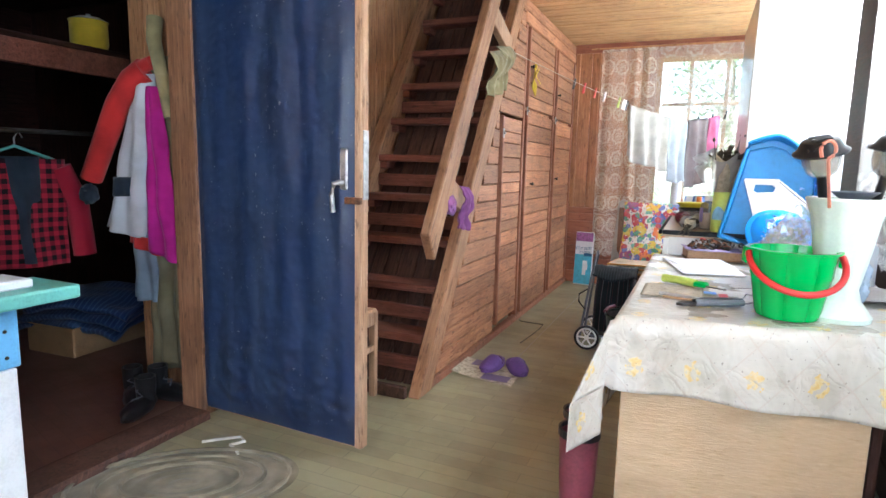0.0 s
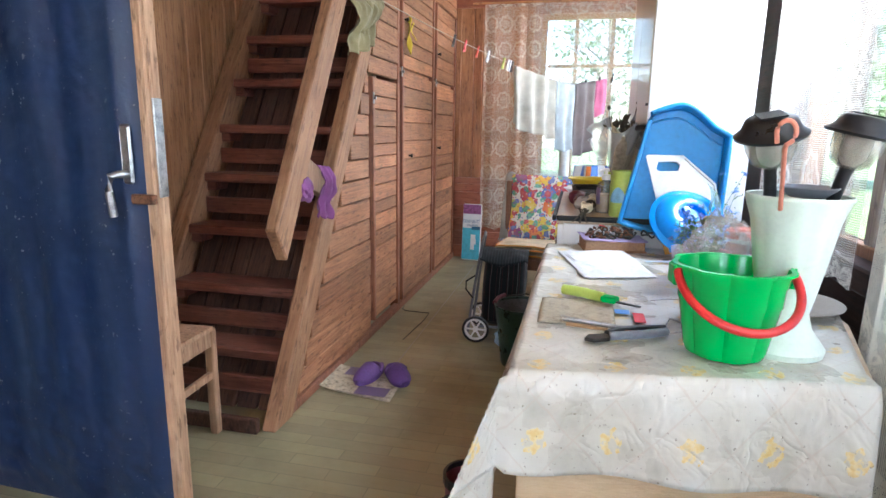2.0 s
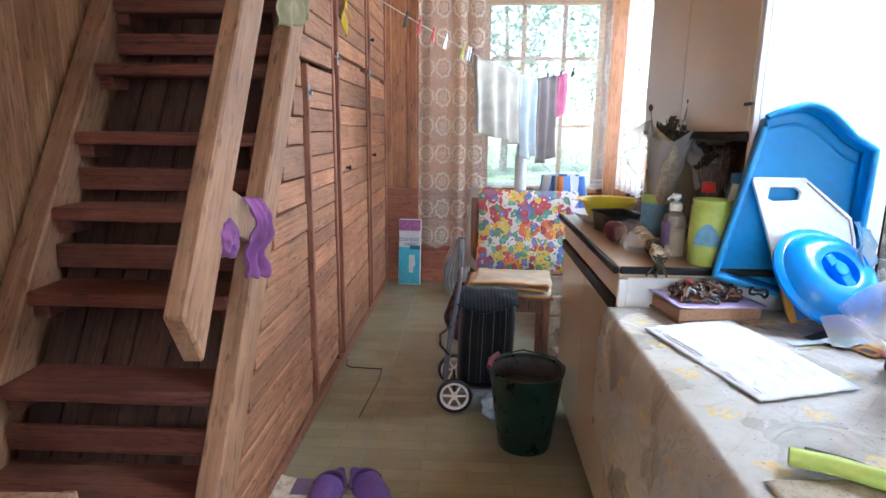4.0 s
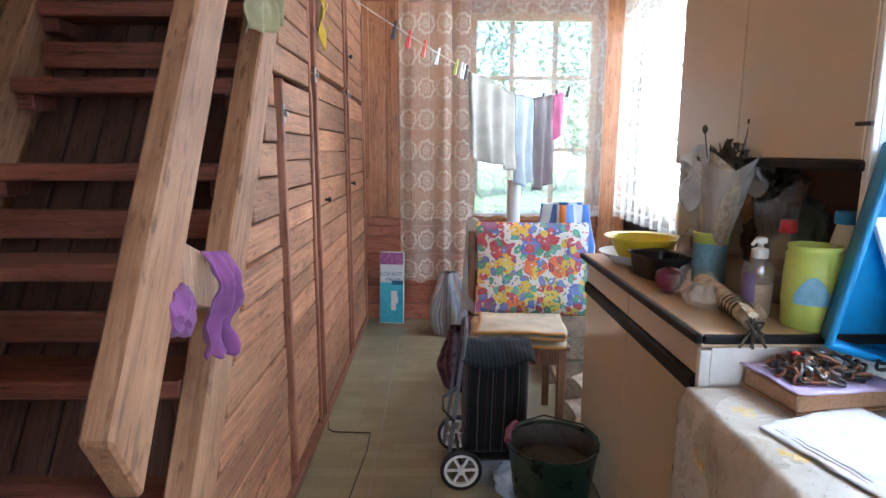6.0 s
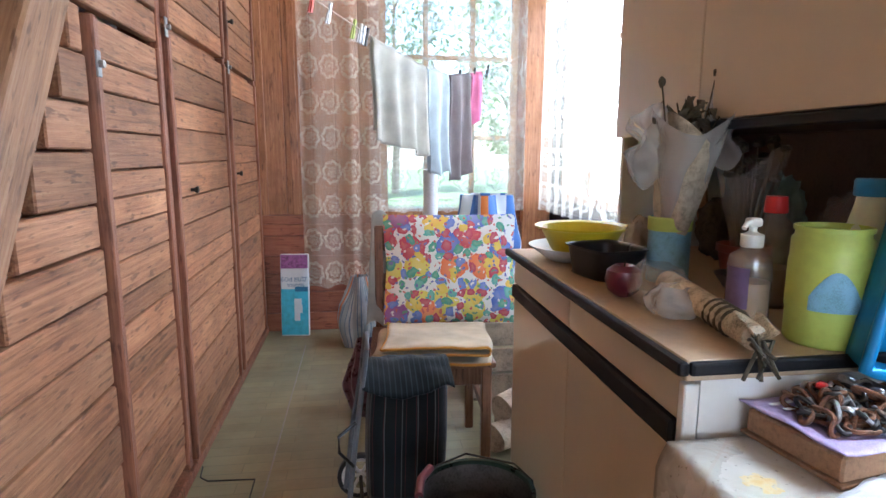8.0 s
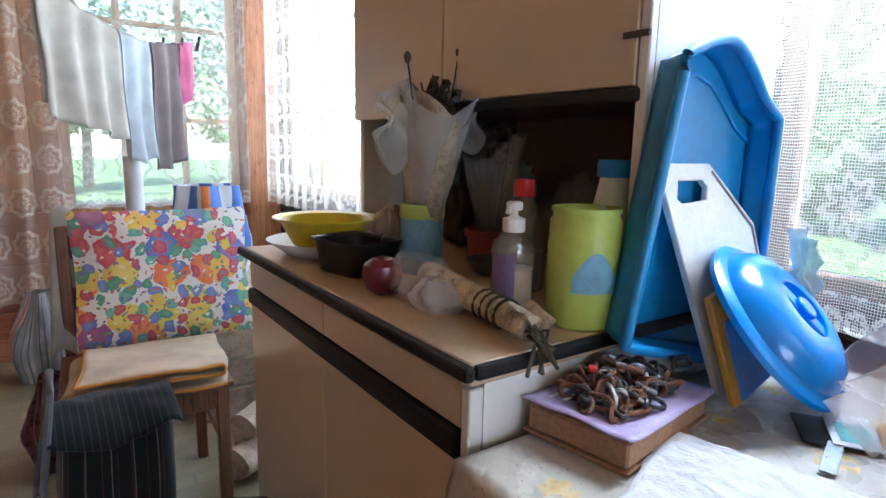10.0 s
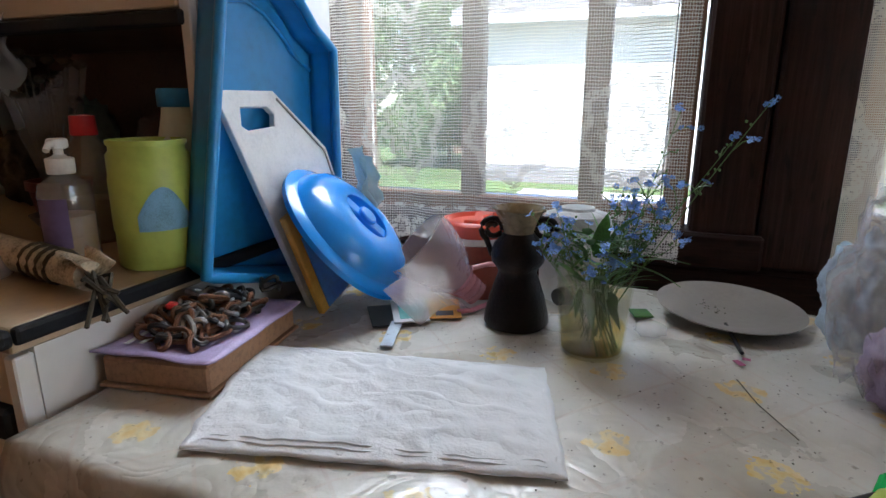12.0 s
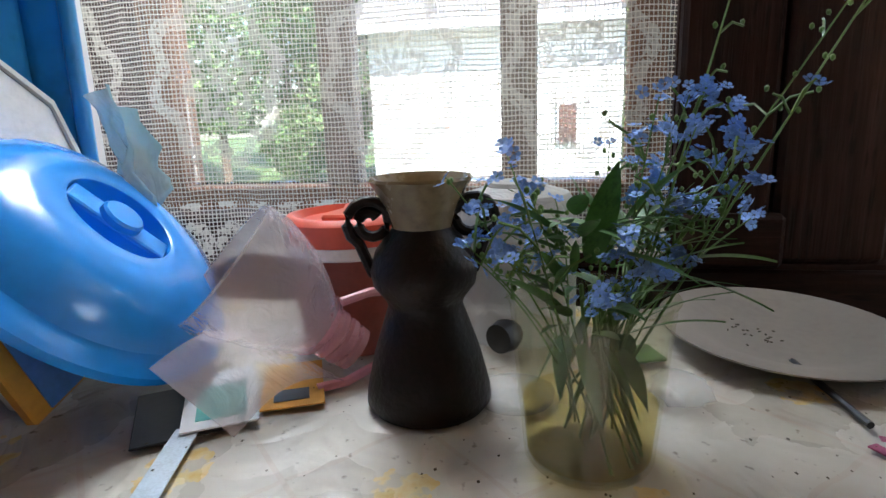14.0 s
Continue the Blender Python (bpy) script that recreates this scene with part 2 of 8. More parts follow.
def vinyl(name, col, pale):
    """Dark stretched vinyl: dull upright streaks, chalky scuffs and specks, glossy."""
    m, t, b = shader(name)
    st = node(t, "TexNoise", Vector=coords(t, (9, 9, 0.8), shuffle=False), Scale=1.0, Detail=6.0, Roughness=0.6).outputs[0]
    bl = node(t, "TexNoise", Vector=coords(t, shuffle=False), Scale=3.0, Detail=8.0, Roughness=0.7).outputs[0]
    sp = node(t, "TexNoise", Vector=coords(t, shuffle=False), Scale=75.0, Detail=2.0).outputs[0]
    c = mixc(t, ramp(t, st, [(0.40, (0, 0, 0)), (0.70, (1, 1, 1))]), col, pale)
    c = mixc(t, ramp(t, bl, [(0.50, (0, 0, 0)), (0.80, (0.6, 0.6, 0.6))]), c, tuple(0.35 * v for v in col))
    both = calc(t, "MULTIPLY", ramp(t, sp, [(0.68, (0, 0, 0)), (0.74, (1, 1, 1))]), ramp(t, bl, [(0.45, (0, 0, 0)), (0.6, (0.8, 0.8, 0.8))]))
    c = mixc(t, both, c, (0.34, 0.33, 0.32))
    t.links.new(c, b.inputs["Base Color"])
    t.links.new(calc(t, "MULTIPLY_ADD", bl, 0.35, 0.20), b.inputs["Roughness"])
    bump(t, b, calc(t, "MULTIPLY_ADD", sp, 0.15, bl), 0.3, 0.012)
    return m


def tinted(name, through_col, surf_col, amount, rough=0.08):
    """Thin moulded clear plastic or water: tinted, mostly see-through, glossy."""
    m, t, b = shader(name)
    b.inputs["Base Color"].default_value = (*surf_col, 1)
    b.inputs["Roughness"].default_value = rough
    tp = node(t, "BsdfTransparent", Color=(*through_col, 1))
    gl = node(t, "BsdfGlossy", Roughness=rough)
    m0 = node(t, "MixShader", Fac=amount)
    t.links.new(tp.outputs[0], m0.inputs[1])
    t.links.new(b.outputs[0], m0.inputs[2])
    m1 = node(t, "MixShader", Fac=0.07)
    t.links.new(m0.outputs[0], m1.inputs[1])
    t.links.new(gl.outputs[0], m1.inputs[2])
    t.links.new(m1.outputs[0], t.nodes["Material Output"].inputs[0])
    return m


def lino(name, c1, c2, c3, turn=0.0):
    """Printed linoleum: short parquet-like staves in alternating directions, worn and stained."""
    m, t, b = shader(name)
    v = coords(t, (1, 1, 1), (0, 0, turn), shuffle=False)
    br = node(t, "TexBrick", Vector=v, Color1=(*c1, 1), Color2=(*c2, 1), Mortar=(*[c * 0.8 for c in c2], 1), Scale=1.0)
    br.inputs["Mortar Size"].default_value = 0.0018
    br.inputs["Brick Width"].default_value = 0.33
    br.inputs["Row Height"].default_value = 0.066
    g = node(t, "TexNoise", Vector=coords(t, (8, 60, 8), (0, 0, turn), shuffle=False), Scale=1.0, Detail=5.0).outputs[0]
    col = mixc(t, calc(t, "MULTIPLY", g, 0.45), br.outputs[0], c3)
    d = node(t, "TexNoise", Vector=coords(t, shuffle=False), Scale=2.2, Detail=7.0, Roughness=0.65).outputs[0]
    col = mixc(t, ramp(t, d, [(0.45, (0, 0, 0)), (0.7, (0.5, 0.5, 0.5))]), col, tuple(c * 0.55 for c in c2))
    t.links.new(col, b.inputs["Base Color"])
    t.links.new(calc(t, "MULTIPLY_ADD", d, 0.35, 0.22), b.inputs["Roughness"])
    bump(t, b, node(t, "TexNoise", Vector=coords(t, shuffle=False), Scale=5.0, Detail=3.0).outputs[0], 0.25, 0.02)
    return m


def oilcloth(name):
    """White table oilcloth: faint lines in a diamond grid, clusters of yellow flowers."""
    m, t, b = shader(name)
    sx = node(t, "SeparateXYZ", Vector=coords(t, uv=True, shuffle=False))
    w = node(t, "TexNoise", Vector=coords(t, uv=True, shuffle=False), Scale=9.0, Detail=3.0).outputs[0]
    u = calc(t, "MULTIPLY_ADD", w, 0.02, sx.outputs[0])
    v = calc(t, "MULTIPLY_ADD", w, 0.02, sx.outputs[1])
    p = 0.16
    da = calc(t, "ABSOLUTE", calc(t, "SUBTRACT", calc(t, "FRACT", calc(t, "DIVIDE", calc(t, "ADD", u, v), p)), 0.5))
    db = calc(t, "ABSOLUTE", calc(t, "SUBTRACT", calc(t, "FRACT", calc(t, "DIVIDE", calc(t, "SUBTRACT", u, v), p)), 0.5))
    line = calc(t, "MAXIMUM", calc(t, "LESS_THAN", da, 0.018), calc(t, "LESS_THAN", db, 0.018))
    n1 = node(t, "TexNoise", Vector=coords(t, uv=True, shuffle=False), Scale=5.0, Detail=6.0).outputs[0]
    col = ramp(t, n1, [(0.3, (0.36, 0.325, 0.265)), (0.44, (0.50, 0.47, 0.41)), (0.64, (0.60, 0.58, 0.53))])
    col = mixc(t, calc(t, "MULTIPLY", line, 0.32), col, (0.48, 0.38, 0.31))
    ca = calc(t, "SUBTRACT", calc(t, "FRACT", calc(t, "DIVIDE", u, p)), 0.5)
    cb = calc(t, "SUBTRACT", calc(t, "FRACT", calc(t, "DIVIDE", v, p)), 0.5)
    rr = calc(t, "SQRT", calc(t, "ADD", calc(t, "MULTIPLY", ca, ca), calc(t, "MULTIPLY", cb, cb)))
    pn = node(t, "TexNoise", Vector=coords(t, uv=True, shuffle=False), Scale=55.0, Detail=3.0).outputs[0]
    sp = calc(t, "LESS_THAN", calc(t, "MULTIPLY_ADD", pn, 0.26, rr), 0.275)
    petal = ramp(t, pn, [(0.35, (0.66, 0.42, 0.07)), (0.50, (0.70, 0.56, 0.24)), (0.56, (0.50, 0.46, 0.38))])
    col = mixc(t, calc(t, "MULTIPLY", sp, 0.72), col, petal)
    dirt = node(t, "TexNoise", Vector=coords(t, uv=True, shuffle=False), Scale=95.0, Detail=2.0).outputs[0]
    col = mixc(t, ramp(t, dirt, [(0.66, (0, 0, 0)), (0.74, (0.7, 0.7, 0.7))]), col, (0.14, 0.11, 0.08))
    t.links.new(col, b.inputs["Base Color"])
    t.links.new(calc(t, "MULTIPLY_ADD", n1, 0.25, 0.16), b.inputs["Roughness"])
    cr = node(t, "TexNoise", Vector=coords(t, uv=True, shuffle=False), Scale=13.0, Detail=2.0, Distortion=1.0).outputs[0]
    crease = calc(t, "ABSOLUTE", calc(t, "SUBTRACT", cr, 0.5))
    bump(t, b, calc(t, "MULTIPLY_ADD", crease, 1.2, n1), 0.4, 0.02)
    return m


def fruit_print(name):
    """Bright cotton print of fruit and berries on white."""
    m, t, b = shader(name)
    v = coords(t, uv=True, shuffle=False)
    wob = node(t, "TexNoise", Vector=v, Scale=16.0, Detail=4.0)
    vv = mixc(t, 0.06, v, wob.outputs["Color"])
    col = (0.78, 0.77, 0.74)
    for sc, lim, cols in ((10.0, 0.45, [(0.0, (0.75, 0.33, 0.07)), (0.22, (0.80, 0.50, 0.06)), (0.40, (0.55, 0.05, 0.09)), (0.52, (0.72, 0.62, 0.10)), (0.66, (0.10, 0.18, 0.60)), (0.82, (0.30, 0.08, 0.30)), (0.93, (0.80, 0.20, 0.06))]),
                          (24.0, 0.40, [(0.0, (0.05, 0.35, 0.25)), (0.25, (0.50, 0.03, 0.10)), (0.5, (0.12, 0.22, 0.65)), (0.7, (0.10, 0.45, 0.40)), (0.85, (0.75, 0.55, 0.05))]),
                          (44.0, 0.20, [(0.0, (0.06, 0.10, 0.45)), (0.3, (0.55, 0.04, 0.06)), (0.6, (0.80, 0.79, 0.76)), (0.8, (0.04, 0.28, 0.16))])):
        vo = node(t, "TexVoronoi", Vector=vv, Scale=sc, Randomness=0.85)
        vo.voronoi_dimensions = "2D"
        pick = node(t, "SeparateColor", Color=vo.outputs["Color"]).outputs[0]
        n = t.nodes.new("ShaderNodeValToRGB")
        n.color_ramp.interpolation = "CONSTANT"
        e = n.color_ramp.elements
        while len(e) < len(cols):
            e.new(0.5)
        for el, (p, c) in zip(e, cols):
            el.position, el.color = p, (*c, 1)
        t.links.new(pick, n.inputs[0])
        tone = mixc(t, ramp(t, vo.outputs["Distance"], [(0.0, (0.22, 0.22, 0.22)), (0.5, (0, 0, 0))]), n.outputs[0], (0.9, 0.75, 0.5))
        col = mixc(t, calc(t, "LESS_THAN", vo.outputs["Distance"], lim), col, tone)
    t.links.new(col, b.inputs["Base Color"])
    b.inputs["Roughness"].default_value = 0.7
    return m


M = {}
M["wall_wood"] = wood("closet_wood", (0.15, 0.052, 0.021), (0.36, 0.150, 0.062), (0.52, 0.265, 0.125), "y", 0.55, 26, tint=0.6, wear=0.3)
M["plank_v"] = wood("vertical_plank_wood", (0.25, 0.105, 0.042), (0.45, 0.215, 0.088), (0.58, 0.31, 0.14), "z", 0.5, 26, tint=0.35, wear=0.15)
M["stair"] = wood("stair_wood", (0.075, 0.019, 0.011), (0.165, 0.046, 0.026), (0.26, 0.092, 0.054), "x", 0.6, 30, tint=0.3, wear=0.35)
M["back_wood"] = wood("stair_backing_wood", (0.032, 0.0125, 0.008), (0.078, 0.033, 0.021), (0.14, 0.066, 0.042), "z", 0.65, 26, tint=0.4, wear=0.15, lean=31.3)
M["rail_wood"] = wood("stair_rail_wood", (0.17, 0.075, 0.034), (0.31, 0.150, 0.068), (0.42, 0.235, 0.12), "z", 0.6, 20, tint=0.15, wear=0.4, lean=31.3)
M["jamb_wood"] = wood("door_frame_wood", (0.10, 0.04, 0.018), (0.21, 0.092, 0.04), (0.33, 0.165, 0.08), "z", 0.6, 26, tint=0.2, wear=0.3)
M["beam"] = wood("beam_wood", (0.21, 0.105, 0.055), (0.40, 0.23, 0.125), (0.55, 0.36, 0.22), "z", 0.6, 22, tint=0.15, wear=0.5)
M["trim"] = wood("trim_wood", (0.15, 0.05, 0.025), (0.28, 0.10, 0.05), (0.38, 0.16, 0.08), "z", 0.5, 30, tint=0.25)
M["far_v"] = wood("far_panel_wood", (0.26, 0.09, 0.03), (0.45, 0.18, 0.06), (0.55, 0.26, 0.10), "z", 0.4, 26, tint=0.25, coat=0.2)
M["far_h"] = wood("far_board_wood", (0.20, 0.05, 0.02), (0.34, 0.10, 0.045), (0.42, 0.16, 0.07), "x", 0.4, 26, tint=0.3, coat=0.2)
M["ceiling"] = wood("ceiling_wood", (0.30, 0.14, 0.05), (0.50, 0.28, 0.11), (0.62, 0.39, 0.18), "x", 0.5, 26, tint=0.2)
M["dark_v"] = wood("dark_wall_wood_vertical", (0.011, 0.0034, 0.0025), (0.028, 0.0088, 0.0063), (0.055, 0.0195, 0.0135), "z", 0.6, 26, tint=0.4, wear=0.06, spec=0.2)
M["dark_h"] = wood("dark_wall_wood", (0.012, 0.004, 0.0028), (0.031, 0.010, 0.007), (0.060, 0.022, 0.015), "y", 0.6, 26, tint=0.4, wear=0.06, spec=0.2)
# window wood greyed: the haze of backlight on the bars is put into its colour
M["win_grey"] = wood("hazed_window_wood", (0.13, 0.09, 0.065), (0.24, 0.185, 0.14), (0.34, 0.28, 0.225), "z", 0.5, 26, tint=0.1)
M["win_wood"] = wood("window_frame_wood", (0.30, 0.12, 0.04), (0.50, 0.24, 0.08), (0.60, 0.34, 0.14), "z", 0.45, 26, tint=0.2)
M["chair"] = wood("chair_wood", (0.09, 0.035, 0.016), (0.18, 0.075, 0.032), (0.26, 0.12, 0.055), "z", 0.4, 30, tint=0.2, knots=0, coat=0.3)
M["beige"] = wood("beige_laminate", (0.47, 0.33, 0.19), (0.52, 0.37, 0.22), (0.57, 0.42, 0.26), "x", 0.3, 50, tint=0, knots=0, wear=0.05, coat=0.4, fleck=0.06)
M["lino"] = lino("hall_linoleum", (0.335, 0.30, 0.165), (0.245, 0.215, 0.125), (0.35, 0.325, 0.225))
M["lino2"] = lino("room_linoleum", (0.19, 0.085, 0.062), (0.145, 0.066, 0.05), (0.23, 0.12, 0.09), 0.3)
M["cream"] = plain("cream_laminate", (0.60, 0.50, 0.36), 0.3, var=0.015, scale=3, bmp=0.0, coat=0.2)
M["white_lam"] = plain("white_laminate", (0.78, 0.77, 0.74), 0.35, var=0.04, scale=4, bmp=0.0)
M["counter"] = plain("counter_laminate", (0.56, 0.42, 0.27), 0.35, var=0.07, scale=9, bmp=0.05)
M["black_edge"] = plain("black_edging", (0.010, 0.010, 0.012), 0.5, var=0.2, spec=0.3)
M["niche"] = plain("niche_back", (0.10, 0.05, 0.035), 0.5, var=0.2)
M["blue_door"] = vinyl("blue_door_vinyl", (0.014, 0.028, 0.080), (0.032, 0.050, 0.098))
M["steel"] = plain("worn_steel", (0.45, 0.45, 0.46), 0.35, 0.9, var=0.25, scale=40)
M["rust"] = plain("rusty_iron", (0.20, 0.09, 0.045), 0.7, 0.4, var=0.4, scale=60, bmp=0.5)
M["dark_iron"] = plain("dark_iron", (0.06, 0.055, 0.05), 0.45, 0.8, var=0.3, scale=40)
M["oil"] = oilcloth("oilcloth")
M["fruit"] = fruit_print("fruit_print")
M["lace_far"] = lace("lace_panel", (0.80, 0.74, 0.62), 0.0035, 0.24, (0.155, 0.21), 0.95)
# last value lays a painted milky haze over the view outside
M["lace_win"] = lace("lace_net", (0.74, 0.69, 0.60), 0.0058, 0.17, (0.27, 0.31), 0.62, (0.31, 0.385), 1.2, 0.17)
M["lace_side"] = lace("lace_side_panel", (0.86, 0.80, 0.67), 0.0035, 0.48, (0.20, 0.26), 0.9)
M["lace_hem"] = lace("lace_hem", (0.84, 0.81, 0.74), 0.0055, 0.24, (0.055, 0.07), 0.85, (0.22, 0.48))
M["glass"] = clear("window_glass")
M["tray"] = plain("blue_plastic", (0.03, 0.26, 0.58), 0.35, var=0.10, scale=8, bmp=0.03, sss=0.1)
M["lid"] = plain("bright_blue_plastic", (0.02, 0.255, 0.76), 0.22, var=0.05, scale=8, bmp=0.0, coat=0.3)
M["white_pl"] = plain("white_plastic", (0.76, 0.75, 0.72), 0.4, var=0.06, scale=30, bmp=0.05, sss=0.1)
M["green_pl"] = plain("green_plastic", (0.01, 0.46, 0.085), 0.25, var=0.05, bmp=0.0, sss=0.1, coat=0.2)
M["red_pl"] = plain("red_plastic", (0.62, 0.03, 0.03), 0.3, var=0.06, bmp=0.0)
M["orange_pl"] = plain("coral_plastic", (0.66, 0.09, 0.045), 0.35, var=0.06, bmp=0.0)
M["brick_pl"] = plain("terracotta_plastic", (0.30, 0.075, 0.05), 0.4, var=0.1, bmp=0.0)
M["lime"] = plain("lime_plastic", (0.49, 0.60, 0.12), 0.4, var=0.06, scale=10, bmp=0.03, sss=0.1)
M["yellow"] = plain("yellow_plastic", (0.70, 0.55, 0.02), 0.35, var=0.06, bmp=0.0)
M["black_pl"] = plain("black_plastic", (0.012, 0.012, 0.014), 0.35, var=0.2, bmp=0.05)
M["grey_pl"] = plain("grey_plastic", (0.16, 0.17, 0.20), 0.4, var=0.1)
M["pink_pl"] = plain("pink_plastic", (0.80, 0.36, 0.42), 0.3, var=0.06, bmp=0.0, sss=0.1)
M["pink_clear"] = film("pink_clear_plastic", (0.85, 0.45, 0.50), 0.55)
M["funnel_film"] = film("cut_bottle_plastic", (0.80, 0.68, 0.70), 0.36)
M["clear_film"] = film("clear_film", (0.74, 0.73, 0.74), 0.26)
M["bag_film"] = film("bag_film", (0.66, 0.65, 0.65), 0.42)
M["teal_film"] = film("teal_film", (0.42, 0.68, 0.70), 0.55)
M["bluebag_film"] = film("blue_bag_film", (0.55, 0.68, 0.85), 0.65)
M["milk_vase"] = plain("pale_green_plastic", (0.68, 0.76, 0.69), 0.35, var=0.04, bmp=0.0, sss=0.3)
M["ceramic"] = plain("dark_glazed_ceramic", (0.010, 0.0048, 0.0042), 0.42, var=0.35, scale=24, bmp=0.3, coat=0.0, spec=0.28)
M["ceramic_lip"] = plain("olive_glaze", (0.20, 0.15, 0.08), 0.25, var=0.2, coat=0.4)
M["plate"] = plain("grey_ceramic_plate", (0.29, 0.265, 0.235), 0.3, var=0.06, bmp=0.02)
M["jug"] = tinted("jug_plastic", (0.98, 0.98, 0.92), (0.80, 0.80, 0.66), 0.035)
M["water"] = tinted("yellowish_water", (1.0, 0.92, 0.58), (0.80, 0.62, 0.20), 0.03)
M["stem"] = plain("stem_green", (0.10, 0.20, 0.04), 0.5, var=0.2)
M["leaf"] = plain("leaf_green", (0.07, 0.19, 0.035), 0.5, var=0.3, scale=40)
M["petal"] = plain("petal_blue", (0.21, 0.39, 0.82), 0.6, var=0.15, scale=60)
M["pistil"] = plain("flower_eye", (0.75, 0.60, 0.15), 0.6)
M["paper"] = plain("printed_newsprint", (0.42, 0.36, 0.27), 0.85, var=0.25, scale=70)
M["news"] = plain("old_newspaper", (0.56, 0.49, 0.36), 0.85, var=0.34, scale=38)
M["card"] = plain("cardboard", (0.36, 0.22, 0.11), 0.8, var=0.12)
M["sheet"] = fabric("white_woven_sack", (0.70, 0.71, 0.73), (0.78, 0.78, 0.80), weave=210, var=0.07, relief=0.35)
M["purple"] = fabric("purple_cloth", (0.25, 0.085, 0.25), (0.36, 0.15, 0.35), var=0.25)
M["croc"] = plain("purple_rubber", (0.13, 0.06, 0.24), 0.55, var=0.15)
M["boot"] = plain("maroon_rubber", (0.20, 0.045, 0.065), 0.4, var=0.15)
M["olive_cloth"] = fabric("olive_cloth", (0.32, 0.28, 0.15), (0.40, 0.36, 0.22), var=0.2)
M["yellow_cloth"] = fabric("yellow_ribbon", (0.62, 0.45, 0.04))
M["shirt"] = fabric("pale_knit", (0.60, 0.57, 0.50), (0.68, 0.65, 0.59), sheer=0.25)
M["shirt2"] = fabric("pale_blue_knit", (0.58, 0.64, 0.68), (0.68, 0.72, 0.74), sheer=0.25)
M["trouser"] = fabric("brown_grey_cloth", (0.16, 0.13, 0.13), (0.20, 0.17, 0.17))
M["pinkcloth"] = fabric("pink_cloth", (0.55, 0.15, 0.27), (0.66, 0.36, 0.44), sheer=0.2)
M["plaid_cart"] = fabric("dark_tartan", (0.010, 0.013, 0.016), stripes=[((0.11, 0.115, 0.11), 0.048, 0.06), ((0.09, 0.03, 0.03), 0.031, 0.05)])
M["flap"] = fabric("dark_green_stripe", (0.009, 0.013, 0.017), stripes=[((0.026, 0.034, 0.040), 0.016, 0.22)])
M["fold"] = fabric("cream_blanket", (0.62, 0.51, 0.36), (0.68, 0.58, 0.43))
M["fold_edge"] = fabric("orange_piping", (0.60, 0.28, 0.05))
M["cushion_side"] = fabric("grey_slip", (0.42, 0.40, 0.36))
M["rug"] = fabric("braided_rug", (0.25, 0.215, 0.145), (0.32, 0.285, 0.205), weave=300, var=0.25)
M["red_shirt"] = fabric("red_black_check", (0.3, 0.02, 0.03), checks=((0.012, 0.01, 0.014), (0.42, 0.02, 0.05), 0.05))
M["denim"] = fabric("blue_blanket", (0.015, 0.045, 0.15), (0.03, 0.08, 0.22), stripes=[((0.05, 0.10, 0.22), 0.03, 0.25)])
M["jacket_red"] = fabric("red_jacket_cloth", (0.55, 0.03, 0.03))
M["jacket_white"] = fabric("white_jacket_cloth", (0.58, 0.60, 0.66), var=0.1)
M["jacket_pink"] = fabric("magenta_jacket_cloth", (0.46, 0.015, 0.24))
M["jacket_navy"] = fabric("navy_cloth", (0.03, 0.045, 0.07))
M["jeans"] = fabric("light_denim", (0.22, 0.29, 0.38), (0.28, 0.35, 0.44))
M["khaki"] = fabric("khaki_cloth", (0.22, 0.20, 0.12))
M["turq"] = plain("turquoise_paint", (0.14, 0.42, 0.38), 0.4, var=0.12)
M["skyblue"] = plain("sky_blue_paint", (0.16, 0.42, 0.72), 0.4, var=0.08)
M["white_paint"] = plain("white_paint", (0.74, 0.76, 0.78), 0.45, var=0.06)
M["soap"] = tinted("bottle_plastic", (0.82, 0.80, 0.76), (0.60, 0.58, 0.54), 0.22)
M["cream_liq"] = plain("cream_liquid", (0.52, 0.38, 0.24), 0.4, var=0.05)
M["label_dark"] = plain("bottle_label", (0.16, 0.11, 0.22), 0.4, var=0.1)
M["label_blue"] = plain("blue_print", (0.22, 0.45, 0.62), 0.5, var=0.15, scale=60)
M["apple"] = plain("red_apple_skin", (0.11, 0.008, 0.022), 0.3, var=0.25, coat=0.15)
M["pot"] = plain("red_clay_pot", (0.24, 0.05, 0.025), 0.6, var=0.15)
M["enamel"] = plain("dark_green_enamel", (0.008, 0.03, 0.018), 0.3, var=0.3, scale=20)
M["bucket_in"] = plain("stained_galvanised_inside", (0.10, 0.09, 0.085), 0.6, 0.2, var=0.3, scale=20)
M["violet_cover"] = plain("violet_book_cover", (0.40, 0.32, 0.52), 0.5, var=0.15, scale=50)
M["pages"] = plain("book_pages", (0.34, 0.19, 0.10), 0.8, var=0.2, scale=120)
M["orange_box"] = plain("orange_carton", (0.66, 0.32, 0.04), 0.6, var=0.08)
M["carton_blue"] = plain("blue_carton", (0.10, 0.28, 0.70), 0.5, var=0.1)
M["pack_cyan"] = plain("cyan_packet", (0.10, 0.52, 0.70), 0.35, var=0.15, scale=30)
M["pack_white"] = plain("white_packet", (0.76, 0.78, 0.80), 0.35, var=0.05)
M["pack_purple"] = plain("packet_purple_flowers", (0.36, 0.12, 0.34), 0.4, var=0.4, scale=70)
M["ink_blue"] = plain("blue_ink", (0.03, 0.16, 0.34), 0.5)
M["rope"] = fabric("rope", (0.62, 0.58, 0.50))
M["dried"] = plain("dried_leaves", (0.07, 0.055, 0.032), 0.8, var=0.4)
